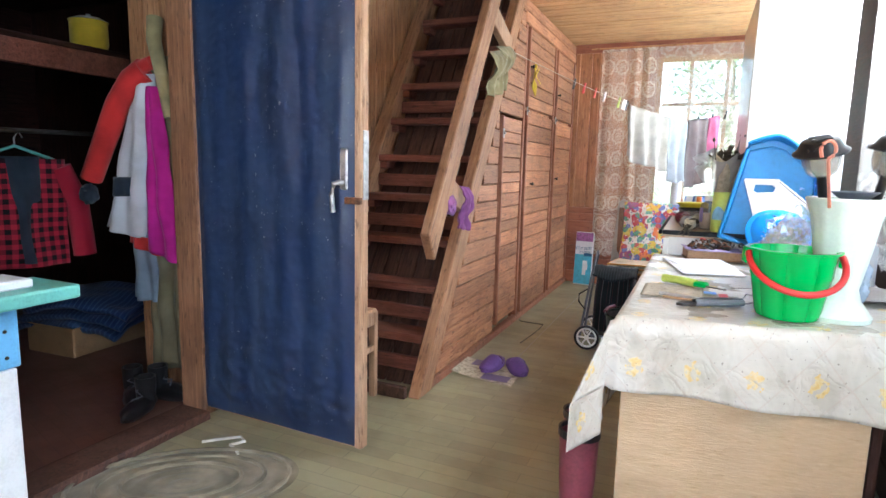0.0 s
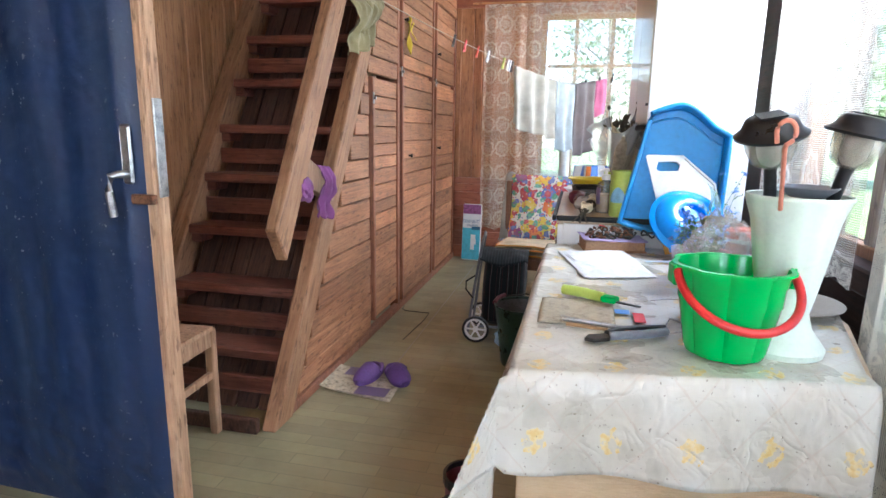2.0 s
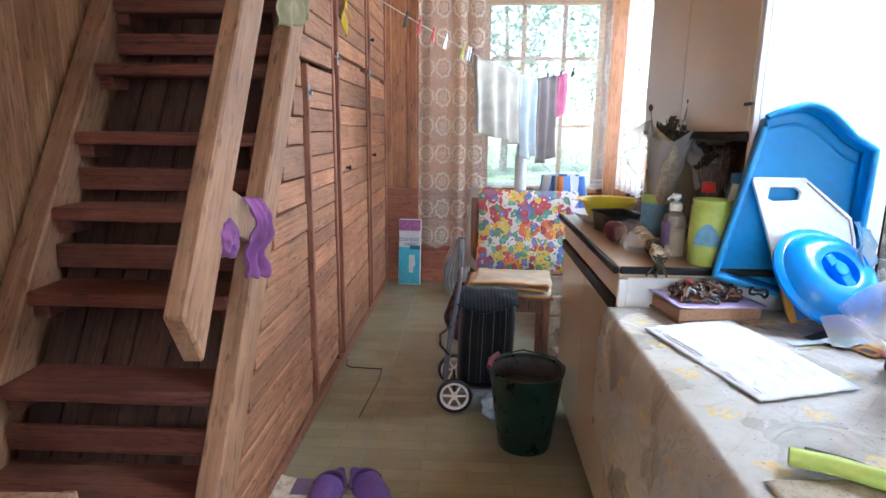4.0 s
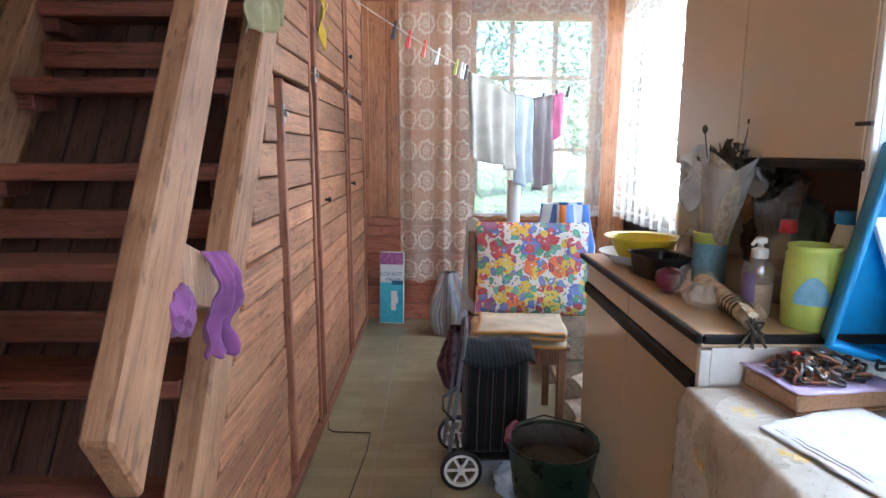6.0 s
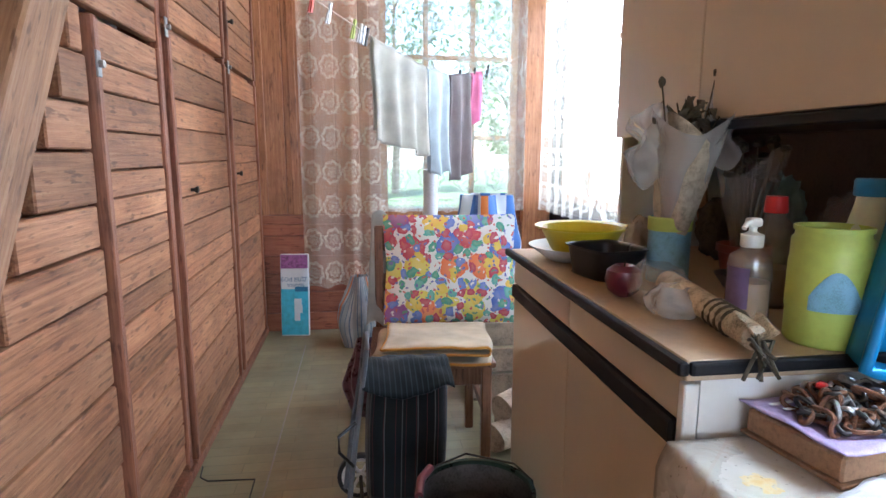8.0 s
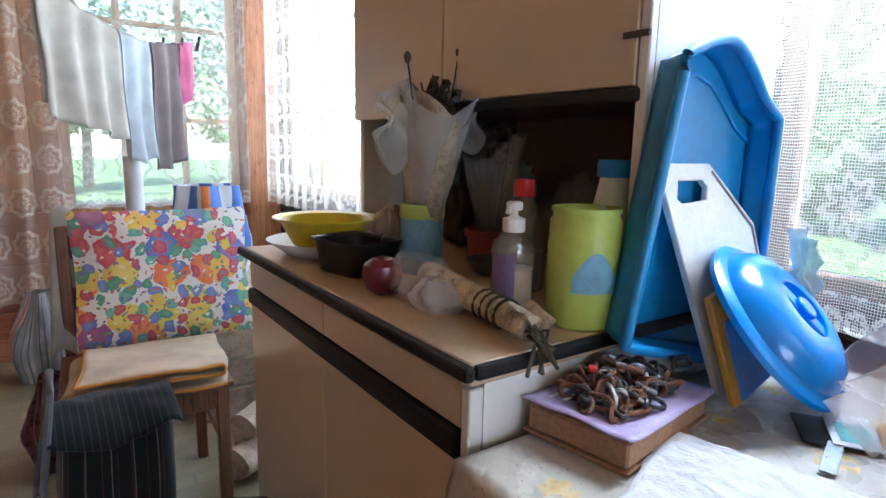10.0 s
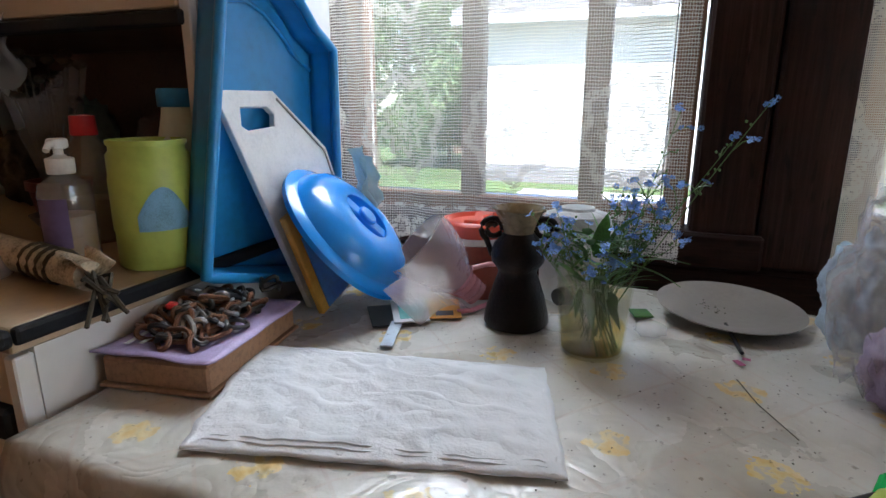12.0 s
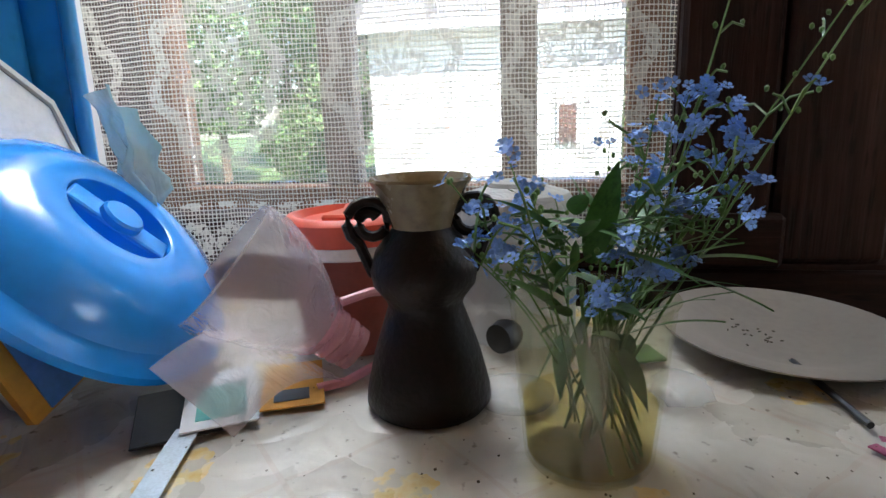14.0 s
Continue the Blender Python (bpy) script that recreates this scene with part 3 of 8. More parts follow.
M["birch"] = plain("birch_bark", (0.52, 0.42, 0.32), 0.8, var=0.25, scale=25)
M["grass"] = plain("grass", (0.10, 0.16, 0.045), 0.9, var=0.35, scale=0.9)
M["foliage"] = plain("foliage", (0.12, 0.20, 0.06), 0.7, var=0.3, scale=3)
M["bark"] = plain("bark", (0.14, 0.10, 0.07), 0.9, var=0.3)
M["siding"] = plain("pale_siding", (0.62, 0.62, 0.60), 0.7, var=0.05)
M["roof"] = plain("grey_roof", (0.26, 0.25, 0.26), 0.7, var=0.15)
M["faded_coral"] = plain("faded_coral_plastic", (0.58, 0.21, 0.14), 0.5, var=0.1, bmp=0.0)
M["solar"] = plain("solar_cap", (0.015, 0.015, 0.018), 0.3, var=0.2)


# ---- mesh helpers ----
def box(x0, y0, z0, x1, y1, z1, bev=0.0, seg=1):
    bm = bmesh.new()
    bmesh.ops.create_cube(bm, size=1)
    for v in bm.verts:
        v.co = Vector(((x0 + x1) / 2 + v.co.x * (x1 - x0), (y0 + y1) / 2 + v.co.y * (y1 - y0), (z0 + z1) / 2 + v.co.z * (z1 - z0)))
    if bev:
        bmesh.ops.bevel(bm, geom=list(bm.edges), offset=bev, segments=seg, affect="EDGES", profile=0.5)
    return bm


def prism(poly, axis, a, b, bev=0.0):
    """A polygon in the plane across an axis, drawn out from a to b."""
    bm = bmesh.new()
    put = {"x": lambda p, w: (w, p[0], p[1]), "y": lambda p, w: (p[0], w, p[1]), "z": lambda p, w: (p[0], p[1], w)}[axis]
    lo = [bm.verts.new(put(p, a)) for p in poly]
    hi = [bm.verts.new(put(p, b)) for p in poly]
    n = len(poly)
    bm.faces.new(lo), bm.faces.new(hi[::-1])
    for i in range(n):
        bm.faces.new((lo[i], hi[i], hi[(i + 1) % n], lo[(i + 1) % n]))
    bmesh.ops.recalc_face_normals(bm, faces=list(bm.faces))
    if bev:
        bmesh.ops.bevel(bm, geom=list(bm.edges), offset=bev, segments=1, affect="EDGES")
    return bm


def lathe(profile, seg=32, wave=None):
    """Turned round z; profile of (radius, height). wave(angle, height) scales the radius."""
    bm = bmesh.new()
    rings = []
    for r, z in profile:
        if r < 1e-5:
            rings.append([bm.verts.new((0, 0, z))])
        else:
            ring = []
            for i in range(seg):
                a = 2 * math.pi * i / seg
                k = wave(a, z) if wave else 1.0
                ring.append(bm.verts.new((r * k * math.cos(a), r * k * math.sin(a), z)))
            rings.append(ring)
    for p, q in zip(rings, rings[1:]):
        for i in range(seg):
            j = (i + 1) % seg
            f = [p[i % len(p)], p[j % len(p)], q[j % len(q)], q[i % len(q)]]
            f = list(dict.fromkeys(f))
            if len(f) > 2:
                bm.faces.new(f)
    bmesh.ops.recalc_face_normals(bm, faces=list(bm.faces))
    return bm


def tube(points, r, seg=8, closed=False, taper=1.0):
    bm = bmesh.new()
    pts = [Vector(p) for p in points]
    n = len(pts)
    rings = []
    up = Vector((0, 0, 1))
    for i, p in enumerate(pts):
        a = pts[(i - 1) % n] if closed or i else p
        b = pts[(i + 1) % n] if closed or i < n - 1 else p
        d = (b - a).normalized()
        side = d.cross(up if abs(d.z) < 0.95 else Vector((1, 0, 0))).normalized()
        w = side.cross(d).normalized()
        rr = r * (1 + (taper - 1) * i / max(1, n - 1))
        rings.append([bm.verts.new(p + rr * (math.cos(2 * math.pi * k / seg) * side + math.sin(2 * math.pi * k / seg) * w)) for k in range(seg)])
    for i in range(n if closed else n - 1):
        p, q = rings[i], rings[(i + 1) % n]
        for k in range(seg):
            bm.faces.new((p[k], p[(k + 1) % seg], q[(k + 1) % seg], q[k]))
    if not closed:
        bm.faces.new(rings[0][::-1]), bm.faces.new(rings[-1])
    bmesh.ops.recalc_face_normals(bm, faces=list(bm.faces))
    return bm


def arc(c, r, a0, a1, n, plane="xz", squash=1.0):
    """Points on an arc, degrees, in a plane."""
    out = []
    for i in range(n + 1):
        a = radians(a0 + (a1 - a0) * i / n)
        p, q = r * math.cos(a), r * squash * math.sin(a)
        out.append({"xz": (c[0] + p, c[1], c[2] + q), "yz": (c[0], c[1] + p, c[2] + q), "xy": (c[0] + p, c[1] + q, c[2])}[plane])
    return out


def surface(fn, nu, nv, su=1.0, sv=1.0, closed=False):
    """A sheet from fn(u, v), u and v in 0..1, with sheet coordinates in metres."""
    bm = bmesh.new()
    uvl = bm.loops.layers.uv.new("UVMap")
    g = [[bm.verts.new(fn(i / nu, j / nv)) for j in range(nv + 1)] for i in range(nu + 1)]
    for i in range(nu):
        for j in range(nv):
            f = bm.faces.new((g[i][j], g[i + 1][j], g[i + 1][j + 1], g[i][j + 1]))
            for lp, (a, b) in zip(f.loops, ((i, j), (i + 1, j), (i + 1, j + 1), (i, j + 1))):
                lp[uvl].uv = (a / nu * su, b / nv * sv)
            f.smooth = True
    return bm


def blob(rx, ry, rz, amp=0.15, freq=4.0, sub=4, seed=0.0, flat=True):
    """A crumpled bag-like mass that rests on z = 0."""
    bm = bmesh.new()
    bmesh.ops.create_icosphere(bm, subdivisions=sub, radius=1)
    for v in bm.verts:
        n = v.co.normalized()
        k = 1 + amp * noise.noise(n * freq + Vector((seed, seed * 2, 0))) + amp * 0.5 * noise.noise(n * freq * 3 + Vector((seed, 0, 5)))
        v.co = Vector((n.x * rx * k, n.y * ry * k, n.z * rz * k + rz))
        if flat and v.co.z < 0:
            v.co.z = 0
    return bm


def join(*bms):
    out = bmesh.new()
    for b in bms:
        me = bpy.data.meshes.new("tmp")
        b.to_mesh(me)
        b.free()
        out.from_mesh(me)
        bpy.data.meshes.remove(me)
    return out


def move(bm, m):
    bmesh.ops.transform(bm, matrix=m, verts=bm.verts)
    return bm


def mesh_of(name, bm, mat, smooth=None):
    if smooth is not None:
        for f in bm.faces:
            f.smooth = smooth
    for e in bm.edges:
        if len(e.link_faces) == 2 and e.calc_face_angle(0.0) > 0.75:
            e.smooth = False
    me = bpy.data.meshes.new(name)
    bm.to_mesh(me)
    bm.free()
    me.materials.append(M[mat])
    return me


def part(name, bm, mat, parent, label="", smooth=None, solid=0.0, angle=None):
    """One mesh object under a thing or a part, in that thing's own coordinates."""
    ob = new(name, mesh_of(name, bm, mat, smooth))
    ob.parent = parent
    if solid:
        s = ob.modifiers.new("thick", "SOLIDIFY")
        s.thickness, s.offset = solid, 0.0
    if label:
        ob["label"] = label
    return ob


def thing(name, label, category, at=None, group="", kind=""):
    ob = tagged(new(name), label, category, group, kind)
    if at is not None:
        ob.matrix_world = at
    return ob


def single(name, bm, mat, label, category, at=None, smooth=None, solid=0.0, group="", kind=""):
    ob = tagged(new(name, mesh_of(name, bm, mat, smooth)), label, category, group, kind)
    if at is not None:
        ob.matrix_world = at
    if solid:
        s = ob.modifiers.new("thick", "SOLIDIFY")
        s.thickness, s.offset = solid, 0.0
    return ob


def struct(name, bm, mat, label, category):
    return single(name, bm, mat, label, category, kind="structure")


def wr(x, y, z, f, a, seed=0.0):
    """Wrinkle height at a place."""
    return a * noise.noise(Vector((x * f, y * f, z * f + seed)))


# ---- large structure ----
LEFT, RIGHT, FAR, BACK, TOP = -0.76, 1.87, 4.22, -3.0, 2.30
STEEP = 0.625  # run of the stair per metre of rise


def front(z):
    return 0.84 + STEEP * z


struct("ground", box(-60, -60, -0.62, 60, 60, -0.5), "grass", "grassy garden ground around the wooden house", "ground")
struct("floor", box(LEFT, BACK, -0.12, RIGHT + 0.05, FAR + 0.05, 0.0), "lino", "worn olive linoleum floor with printed parquet staves", "floor")
struct("floor_room", box(-4.0, BACK, -0.12, LEFT - 0.002, FAR + 0.05, -0.012), "lino2", "dark red-brown linoleum floor of the side room", "floor")

# ceiling: planks across the hall, open above the stair
cb = []
y = BACK
rng = random.Random(4)
while y < FAR:
    x0 = LEFT if y < 0.75 else -0.055
    cb.append(box(x0, y + 0.003, TOP + rng.uniform(0, 0.003), RIGHT + 0.05, min(y + 0.095, FAR), TOP + 0.03, 0.004))
    y += 0.098
struct("ceiling", join(*cb), "ceiling", "varnished yellow pine plank ceiling", "ceiling")
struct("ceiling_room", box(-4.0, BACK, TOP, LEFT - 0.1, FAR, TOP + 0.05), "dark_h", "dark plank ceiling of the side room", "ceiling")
struct("ceiling_stairwell", box(LEFT - 0.1, 0.6, 4.2, 0.05, FAR + 0.1, 4.25), "ceiling", "pine boarded ceiling above the stair", "ceiling")
# unseen sheet added over the side room to block the sun
struct("wall_roof", box(-4.1, BACK - 0.1, TOP + 0.06, LEFT - 0.1, FAR + 0.1, TOP + 0.12), "dark_h", "unseen cover above the side room that blocks sun and sky", "wall")
struct("wall_attic", box(-0.058, 0.75, TOP + 0.031, 0.05, FAR + 0.1, 4.2), "plank_v", "pine boarding beside the stairwell above the ceiling", "wall")
struct("wall_attic_end", box(LEFT - 0.1, FAR, TOP + 0.101, -0.06, FAR + 0.1, 4.2), "plank_v", "pine boarding at the stairwell end", "wall")
struct("wall_attic_front", box(LEFT - 0.1, 0.68, TOP + 0.04, 0.05, 0.74, 4.2), "plank_v", "pine boarding above the stairwell edge", "wall")
# two unseen sheets added over the plank ceiling to keep sunlight out
struct("wall_cover", box(0.06, BACK - 0.1, TOP + 0.045, RIGHT + 0.2, FAR + 0.1, TOP + 0.1), "plank_v", "unseen cover above the hall ceiling that blocks sun and sky", "wall")
struct("wall_cover_front", box(LEFT - 0.1, BACK - 0.1, TOP + 0.045, 0.05, 0.67, TOP + 0.1), "plank_v", "unseen cover above the front ceiling that blocks sun and sky", "wall")


def boards(parent, name, mat, axis, a0, a1, b0, b1, w, face, depth, bev=0.004, seed=1, clip=None):
    """Separate boards on a wall. axis 'v': upright boards side by side along a; 'h': level boards stacked along b.
    face(u, v, d) gives the world place of wall coordinates with depth d."""
    r = random.Random(seed)
    lo, hi = (a0, a1) if axis == "v" else (b0, b1)
    p = lo
    while p < hi - 0.01:
        q = min(hi, p + w * r.uniform(0.88, 1.1))
        if hi - q < w * 0.3:
            q = hi
        d = depth + r.uniform(-0.003, 0.003)
        if axis == "v":
            c0, c1 = face(p + 0.002, b0, 0), face(q - 0.002, b1, d)
        else:
            s0, s1 = (a0, a1) if clip is None else clip(p, q, a0, a1)
            if s1 - s0 < 0.02:
                p = q
                continue
            c0, c1 = face(s0, p + 0.003, 0), face(s1, q - 0.003, d)
        lo3 = [min(i, j) for i, j in zip(c0, c1)]
        hi3 = [max(i, j) for i, j in zip(c0, c1)]
        part(name, box(*lo3, *hi3, bev), mat, parent)
        p = q


# left wall: doorway to the side room, then upright planks beside the stair
DOOR0, DOOR1, DOORTOP = -0.62, 0.24, 2.05
wl = struct("wall_left", join(box(LEFT - 0.1, 0.36, 0, LEFT - 0.02, FAR + 0.1, 4.2), box(LEFT - 0.1, BACK, 0, LEFT - 0.02, DOOR0 - 0.1, TOP + 0.05), box(LEFT - 0.1, DOOR0 - 0.1, DOORTOP + 0.08, LEFT - 0.02, 0.36, TOP + 0.05)), "plank_v", "wall of upright varnished pine planks", "wall")
fx = lambda u, v, d: (LEFT - 0.02 + d, u, v)
boards(wl, "plank", "plank_v", "v", 0.37, 2.9, 0.0, 4.1, 0.105, fx, 0.02, seed=3)
boards(wl, "plank", "plank_v", "v", BACK, DOOR0 - 0.1, 0.0, TOP, 0.11, fx, 0.02, seed=5)
dj = thing("door_frame", "orange-brown wooden door frame with a worn threshold", "door frame", kind="structure")
part("jamb", box(LEFT - 0.13, DOOR1, 0, LEFT + 0.012, DOOR1 + 0.12, DOORTOP + 0.08, 0.006), "jamb_wood", dj)
part("jamb", box(LEFT - 0.13, DOOR0 - 0.1, 0, LEFT + 0.012, DOOR0, DOORTOP + 0.08, 0.006), "jamb_wood", dj)
part("lintel", box(LEFT - 0.13, DOOR0, DOORTOP, LEFT + 0.012, DOOR1, DOORTOP + 0.08, 0.006), "beam", dj)
part("threshold", box(LEFT - 0.13, DOOR0, -0.01, LEFT + 0.05, DOOR1, 0.035, 0.01), "back_wood", dj, "worn grey threshold")

# right wall: dark timber with windows
WINS = [(-2.7, -1.45), (-1.25, 0.29), (0.540, 1.285), (2.3, 4.08)]
SILL, HEAD = 0.845, 2.12
wr_bits = [box(RIGHT, BACK, -0.5, RIGHT + 0.1, FAR + 0.1, SILL), box(RIGHT, BACK, HEAD, RIGHT + 0.1, FAR + 0.1, TOP + 0.1)]
edge = BACK
for a, b in WINS + [(FAR + 0.1, 0)]:
    wr_bits.append(box(RIGHT, edge, SILL, RIGHT + 0.1, a, HEAD))
    edge = b
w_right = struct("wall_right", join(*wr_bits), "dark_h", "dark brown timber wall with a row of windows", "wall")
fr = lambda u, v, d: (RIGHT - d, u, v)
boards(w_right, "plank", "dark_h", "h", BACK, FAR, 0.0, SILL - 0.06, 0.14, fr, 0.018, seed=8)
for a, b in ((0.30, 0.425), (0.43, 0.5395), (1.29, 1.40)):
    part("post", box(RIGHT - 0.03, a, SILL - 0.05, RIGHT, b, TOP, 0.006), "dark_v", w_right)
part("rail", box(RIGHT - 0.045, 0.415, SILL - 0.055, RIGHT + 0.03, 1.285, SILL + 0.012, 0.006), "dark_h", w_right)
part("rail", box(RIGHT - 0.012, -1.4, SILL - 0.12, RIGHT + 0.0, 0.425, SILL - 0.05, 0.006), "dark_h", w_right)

# far wall
FW = (0.74, 1.63, 0.74, 2.16)
w_far = struct("wall_far", join(box(LEFT, FAR, -0.5, FW[0], FAR + 0.1, TOP + 0.1), box(FW[1], FAR, -0.5, RIGHT + 0.1, FAR + 0.1, TOP + 0.1), box(FW[0], FAR, -0.5, FW[1], FAR + 0.1, FW[2]), box(FW[0], FAR, FW[3], FW[1], FAR + 0.1, TOP + 0.1)), "far_h", "end wall of varnished reddish pine", "wall")
ff = lambda u, v, d: (u, FAR - d, v)
boards(w_far, "plank", "far_h", "h", 0.0, RIGHT, 0.0, 0.70, 0.125, ff, 0.02, seed=11)
boards(w_far, "plank", "far_v", "v", 0.0, FW[0] - 0.06, 0.76, 2.25, 0.16, ff, 0.018, seed=12)
part("rail", box(0.0, FAR - 0.035, 0.70, FW[0] - 0.05, FAR, 0.755, 0.004), "far_h", w_far)
part("rail", box(0.0, FAR - 0.035, 2.22, RIGHT, FAR, TOP, 0.004), "far_h", w_far)
part("post", box(0.0, FAR - 0.03, 0.755, 0.045, FAR, 2.22, 0.004), "far_v", w_far)
part("post", box(0.19, FAR - 0.026, 0.755, 0.235, FAR, 2.22, 0.004), "far_v", w_far)
part("post", box(1.66, FAR - 0.05, 0.0, 1.85, FAR, TOP, 0.005), "far_v", w_far)
struct("wall_back", join(box(LEFT, BACK - 0.1, -0.5, RIGHT + 0.1, BACK, 0.8), box(LEFT, BACK - 0.1, 2.1, RIGHT + 0.1, BACK, TOP + 0.1), box(LEFT, BACK - 0.1, 0.8, -0.1, BACK, 2.1), box(1.6, BACK - 0.1, 0.8, RIGHT + 0.1, BACK, 2.1), box(0.65, BACK - 0.1, 0.8, 0.8, BACK, 2.1)), "plank_v", "pine wall with windows at the near end of the hall", "wall")


# windows with frame, glazing bars and panes
def window(name, axis, at, a0, a1, z0, z1, uprights, levels, mat="win_wood", label="wooden window with small panes", wide=0.016, casing=None):
    w = thing(name, label, "window", kind="structure")
    q = (lambda u0, v0, u1, v1, d0, d1: box(at + d0, u0, v0, at + d1, u1, v1, 0.003)) if axis == "x" else (lambda u0, v0, u1, v1, d0, d1: box(u0, at + d0, v0, u1, at + d1, v1, 0.003))
    f = 0.045
    for u0, v0, u1, v1 in ((a0, z0, a0 + f, z1), (a1 - f, z0, a1, z1), (a0 + f, z0, a1 - f, z0 + f), (a0 + f, z1 - f, a1 - f, z1)):
        part("window_frame", q(u0, v0, u1, v1, 0.012, 0.07), casing or mat, w)
    us = [a0 + f] + list(uprights) + [a1 - f]
    vs = [z0 + f] + list(levels) + [z1 - f]
    for u in uprights:
        part("glazing_bar", q(u - wide, z0 + f, u + wide, z1 - f, 0.02, 0.06), mat, w)
    for v in levels:
        for u, u2 in zip(us, us[1:]):
            part("glazing_bar", q(u + wide, v - 0.014, u2 - wide, v + 0.014, 0.022, 0.058), mat, w)
    for u, u2 in zip(us, us[1:]):
        for v, v2 in zip(vs, vs[1:]):
            g = part("pane", q(u + 0.002, v + 0.002, u2 - 0.002, v2 - 0.002, 0.038, 0.041), "glass", w)
            g.visible_shadow = False
    return w


window("window_1", "y", FAR + 0.01, FW[0], FW[1], FW[2], FW[3], (1.035, 1.335), (1.24, 1.735))
# win_grey bars carry painted haze; the casing keeps its brown
window("window_2", "x", RIGHT + 0.01, WINS[2][0] + 0.006, WINS[2][1], SILL, HEAD, (0.732, 0.988), (1.72,), wide=0.024, casing="jamb_wood", mat="win_grey", label="wooden window with three lights, haze painted grey on its bars")
window("window_3", "x", RIGHT + 0.01, WINS[1][0], WINS[1][1], SILL, HEAD, (-0.75, -0.25), (1.72,))
window("window_4", "x", RIGHT + 0.01, WINS[3][0], WINS[3][1], SILL, HEAD, (2.75, 3.2, 3.65), (1.3, 1.72))
window("window_5", "x", RIGHT + 0.01, WINS[0][0], WINS[0][1], SILL, HEAD, (-2.3, -1.9), (1.72,))
window("window_6", "y", BACK - 0.08, -0.1, 0.65, 0.8, 2.1, (0.27,), (1.6,))
window("window_7", "y", BACK - 0.08, 0.8, 1.6, 0.8, 2.1, (1.2,), (1.6,))

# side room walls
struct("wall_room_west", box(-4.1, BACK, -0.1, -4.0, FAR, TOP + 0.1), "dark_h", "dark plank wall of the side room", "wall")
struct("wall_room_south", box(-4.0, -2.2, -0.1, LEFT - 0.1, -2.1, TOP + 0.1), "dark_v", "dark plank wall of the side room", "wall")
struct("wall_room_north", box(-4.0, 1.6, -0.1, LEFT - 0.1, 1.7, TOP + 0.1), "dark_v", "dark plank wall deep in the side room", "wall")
ws = struct("wall_stub", box(-1.42, 0.50, -0.012, LEFT - 0.13, 0.56, TOP), "plank_v", "short pine plank partition behind the door frame", "wall")
boards(ws, "plank", "plank_v", "v", -1.42, LEFT - 0.13, 0.0, TOP - 0.02, 0.11, lambda u, v, d: (u, 0.50 - d, v), 0.018, seed=21)

# closet front: level boards between the stair and the trims
wc = struct("wall_closet", box(-0.06, 2.5, 0.0, -0.03, FAR, TOP), "wall_wood", "closet front of level reddish boards beside the stair", "wall")


def under_stair(p, q, a0, a1):
    return max(a0, front(q) + 0.145), a1


fc = lambda u, v, d: (-0.03 + d, u, v)
boards(wc, "plank", "wall_wood", "h", 0.9, 1.965, 0.045, 2.29, 0.115, fc, 0.032, seed=31, clip=under_stair)
boards(wc, "plank", "wall_wood", "h", 1.965, 2.47, 1.475, 2.29, 0.105, fc, 0.032, seed=32, clip=under_stair)
boards(wc, "plank", "wall_wood", "h", 2.47, FAR - 0.035, 2.13, 2.29, 0.08, fc, 0.03, seed=33)
part("skirting", box(-0.03, 0.95, 0.0, 0.012, FAR - 0.03, 0.045, 0.004), "trim", wc)
for a, z0, z1 in ((2.49, 0.045, 2.12), (3.36, 0.045, 2.12), (4.13, 0.045, 2.12)):
    part("post", box(-0.03, a - 0.02, z0, 0.004, a + 0.02, z1, 0.003), "trim", wc)


def closet_door(y0, y1, z0, z1, w, seed, knob=None, latch=None):
    d = thing("closet_door", "closet door of level reddish boards with upright edge strips, closed", "closet door", group="closet doors")
    r = random.Random(seed)
    p = z0
    while p < z1 - 0.01:
        q = min(z1, p + w * r.uniform(0.8, 1.2))
        if z1 - q < w * 0.35:
            q = z1
        dd = r.uniform(0.0, 0.004)
        part("board", box(-0.028, y0 + 0.03, p + 0.0025, 0.006 + dd, y1 - 0.03, q - 0.0025, 0.003), "wall_wood", d)
        p = q
    part("edge_strip", box(-0.028, y0, z0, 0.022, y0 + 0.029, z1, 0.004), "trim", d)
    part("edge_strip", box(-0.028, y1 - 0.029, z0, 0.018, y1, z1, 0.004), "trim", d)
    if knob:
        k = part("knob", move(lathe([(0, 0), (0.006, 0), (0.006, 0.012), (0.012, 0.018), (0.012, 0.026), (0, 0.03)], 14), pose(0.008, knob[0], knob[1], 0, 90, 0)), "dark_iron", d, "small dark knob", smooth=True)
    if latch:
        l = part("latch", join(box(0.02, latch[0] - 0.012, latch[1] - 0.03, 0.025, latch[0] + 0.012, latch[1] + 0.03, 0.002), move(lathe([(0.009, 0), (0.009, 0.012), (0, 0.014)], 12), pose(0.024, latch[0], latch[1], 0, 90, 0))), "steel", d, "small steel turn latch")
    return d


closet_door(1.975, 2.455, 0.09, 1.455, 0.085, 41, latch=(1.985, 1.345))
closet_door(2.515, 3.335, 0.06, 1.535, 0.105, 42, knob=(2.70, 1.01), latch=(2.50, 1.53))
closet_door(2.515, 3.335, 1.56, 2.11, 0.105, 43, knob=(2.60, 1.85))
closet_door(3.385, 4.10, 0.06, 1.525, 0.105, 44, knob=(3.50, 1.04), latch=(3.37, 1.53))
closet_door(3.385, 4.10, 1.55, 2.11, 0.105, 45, knob=(3.47, 1.75))

# ---- stair ----
stair = thing("staircase", "steep open wooden staircase with worn reddish treads", "staircase")


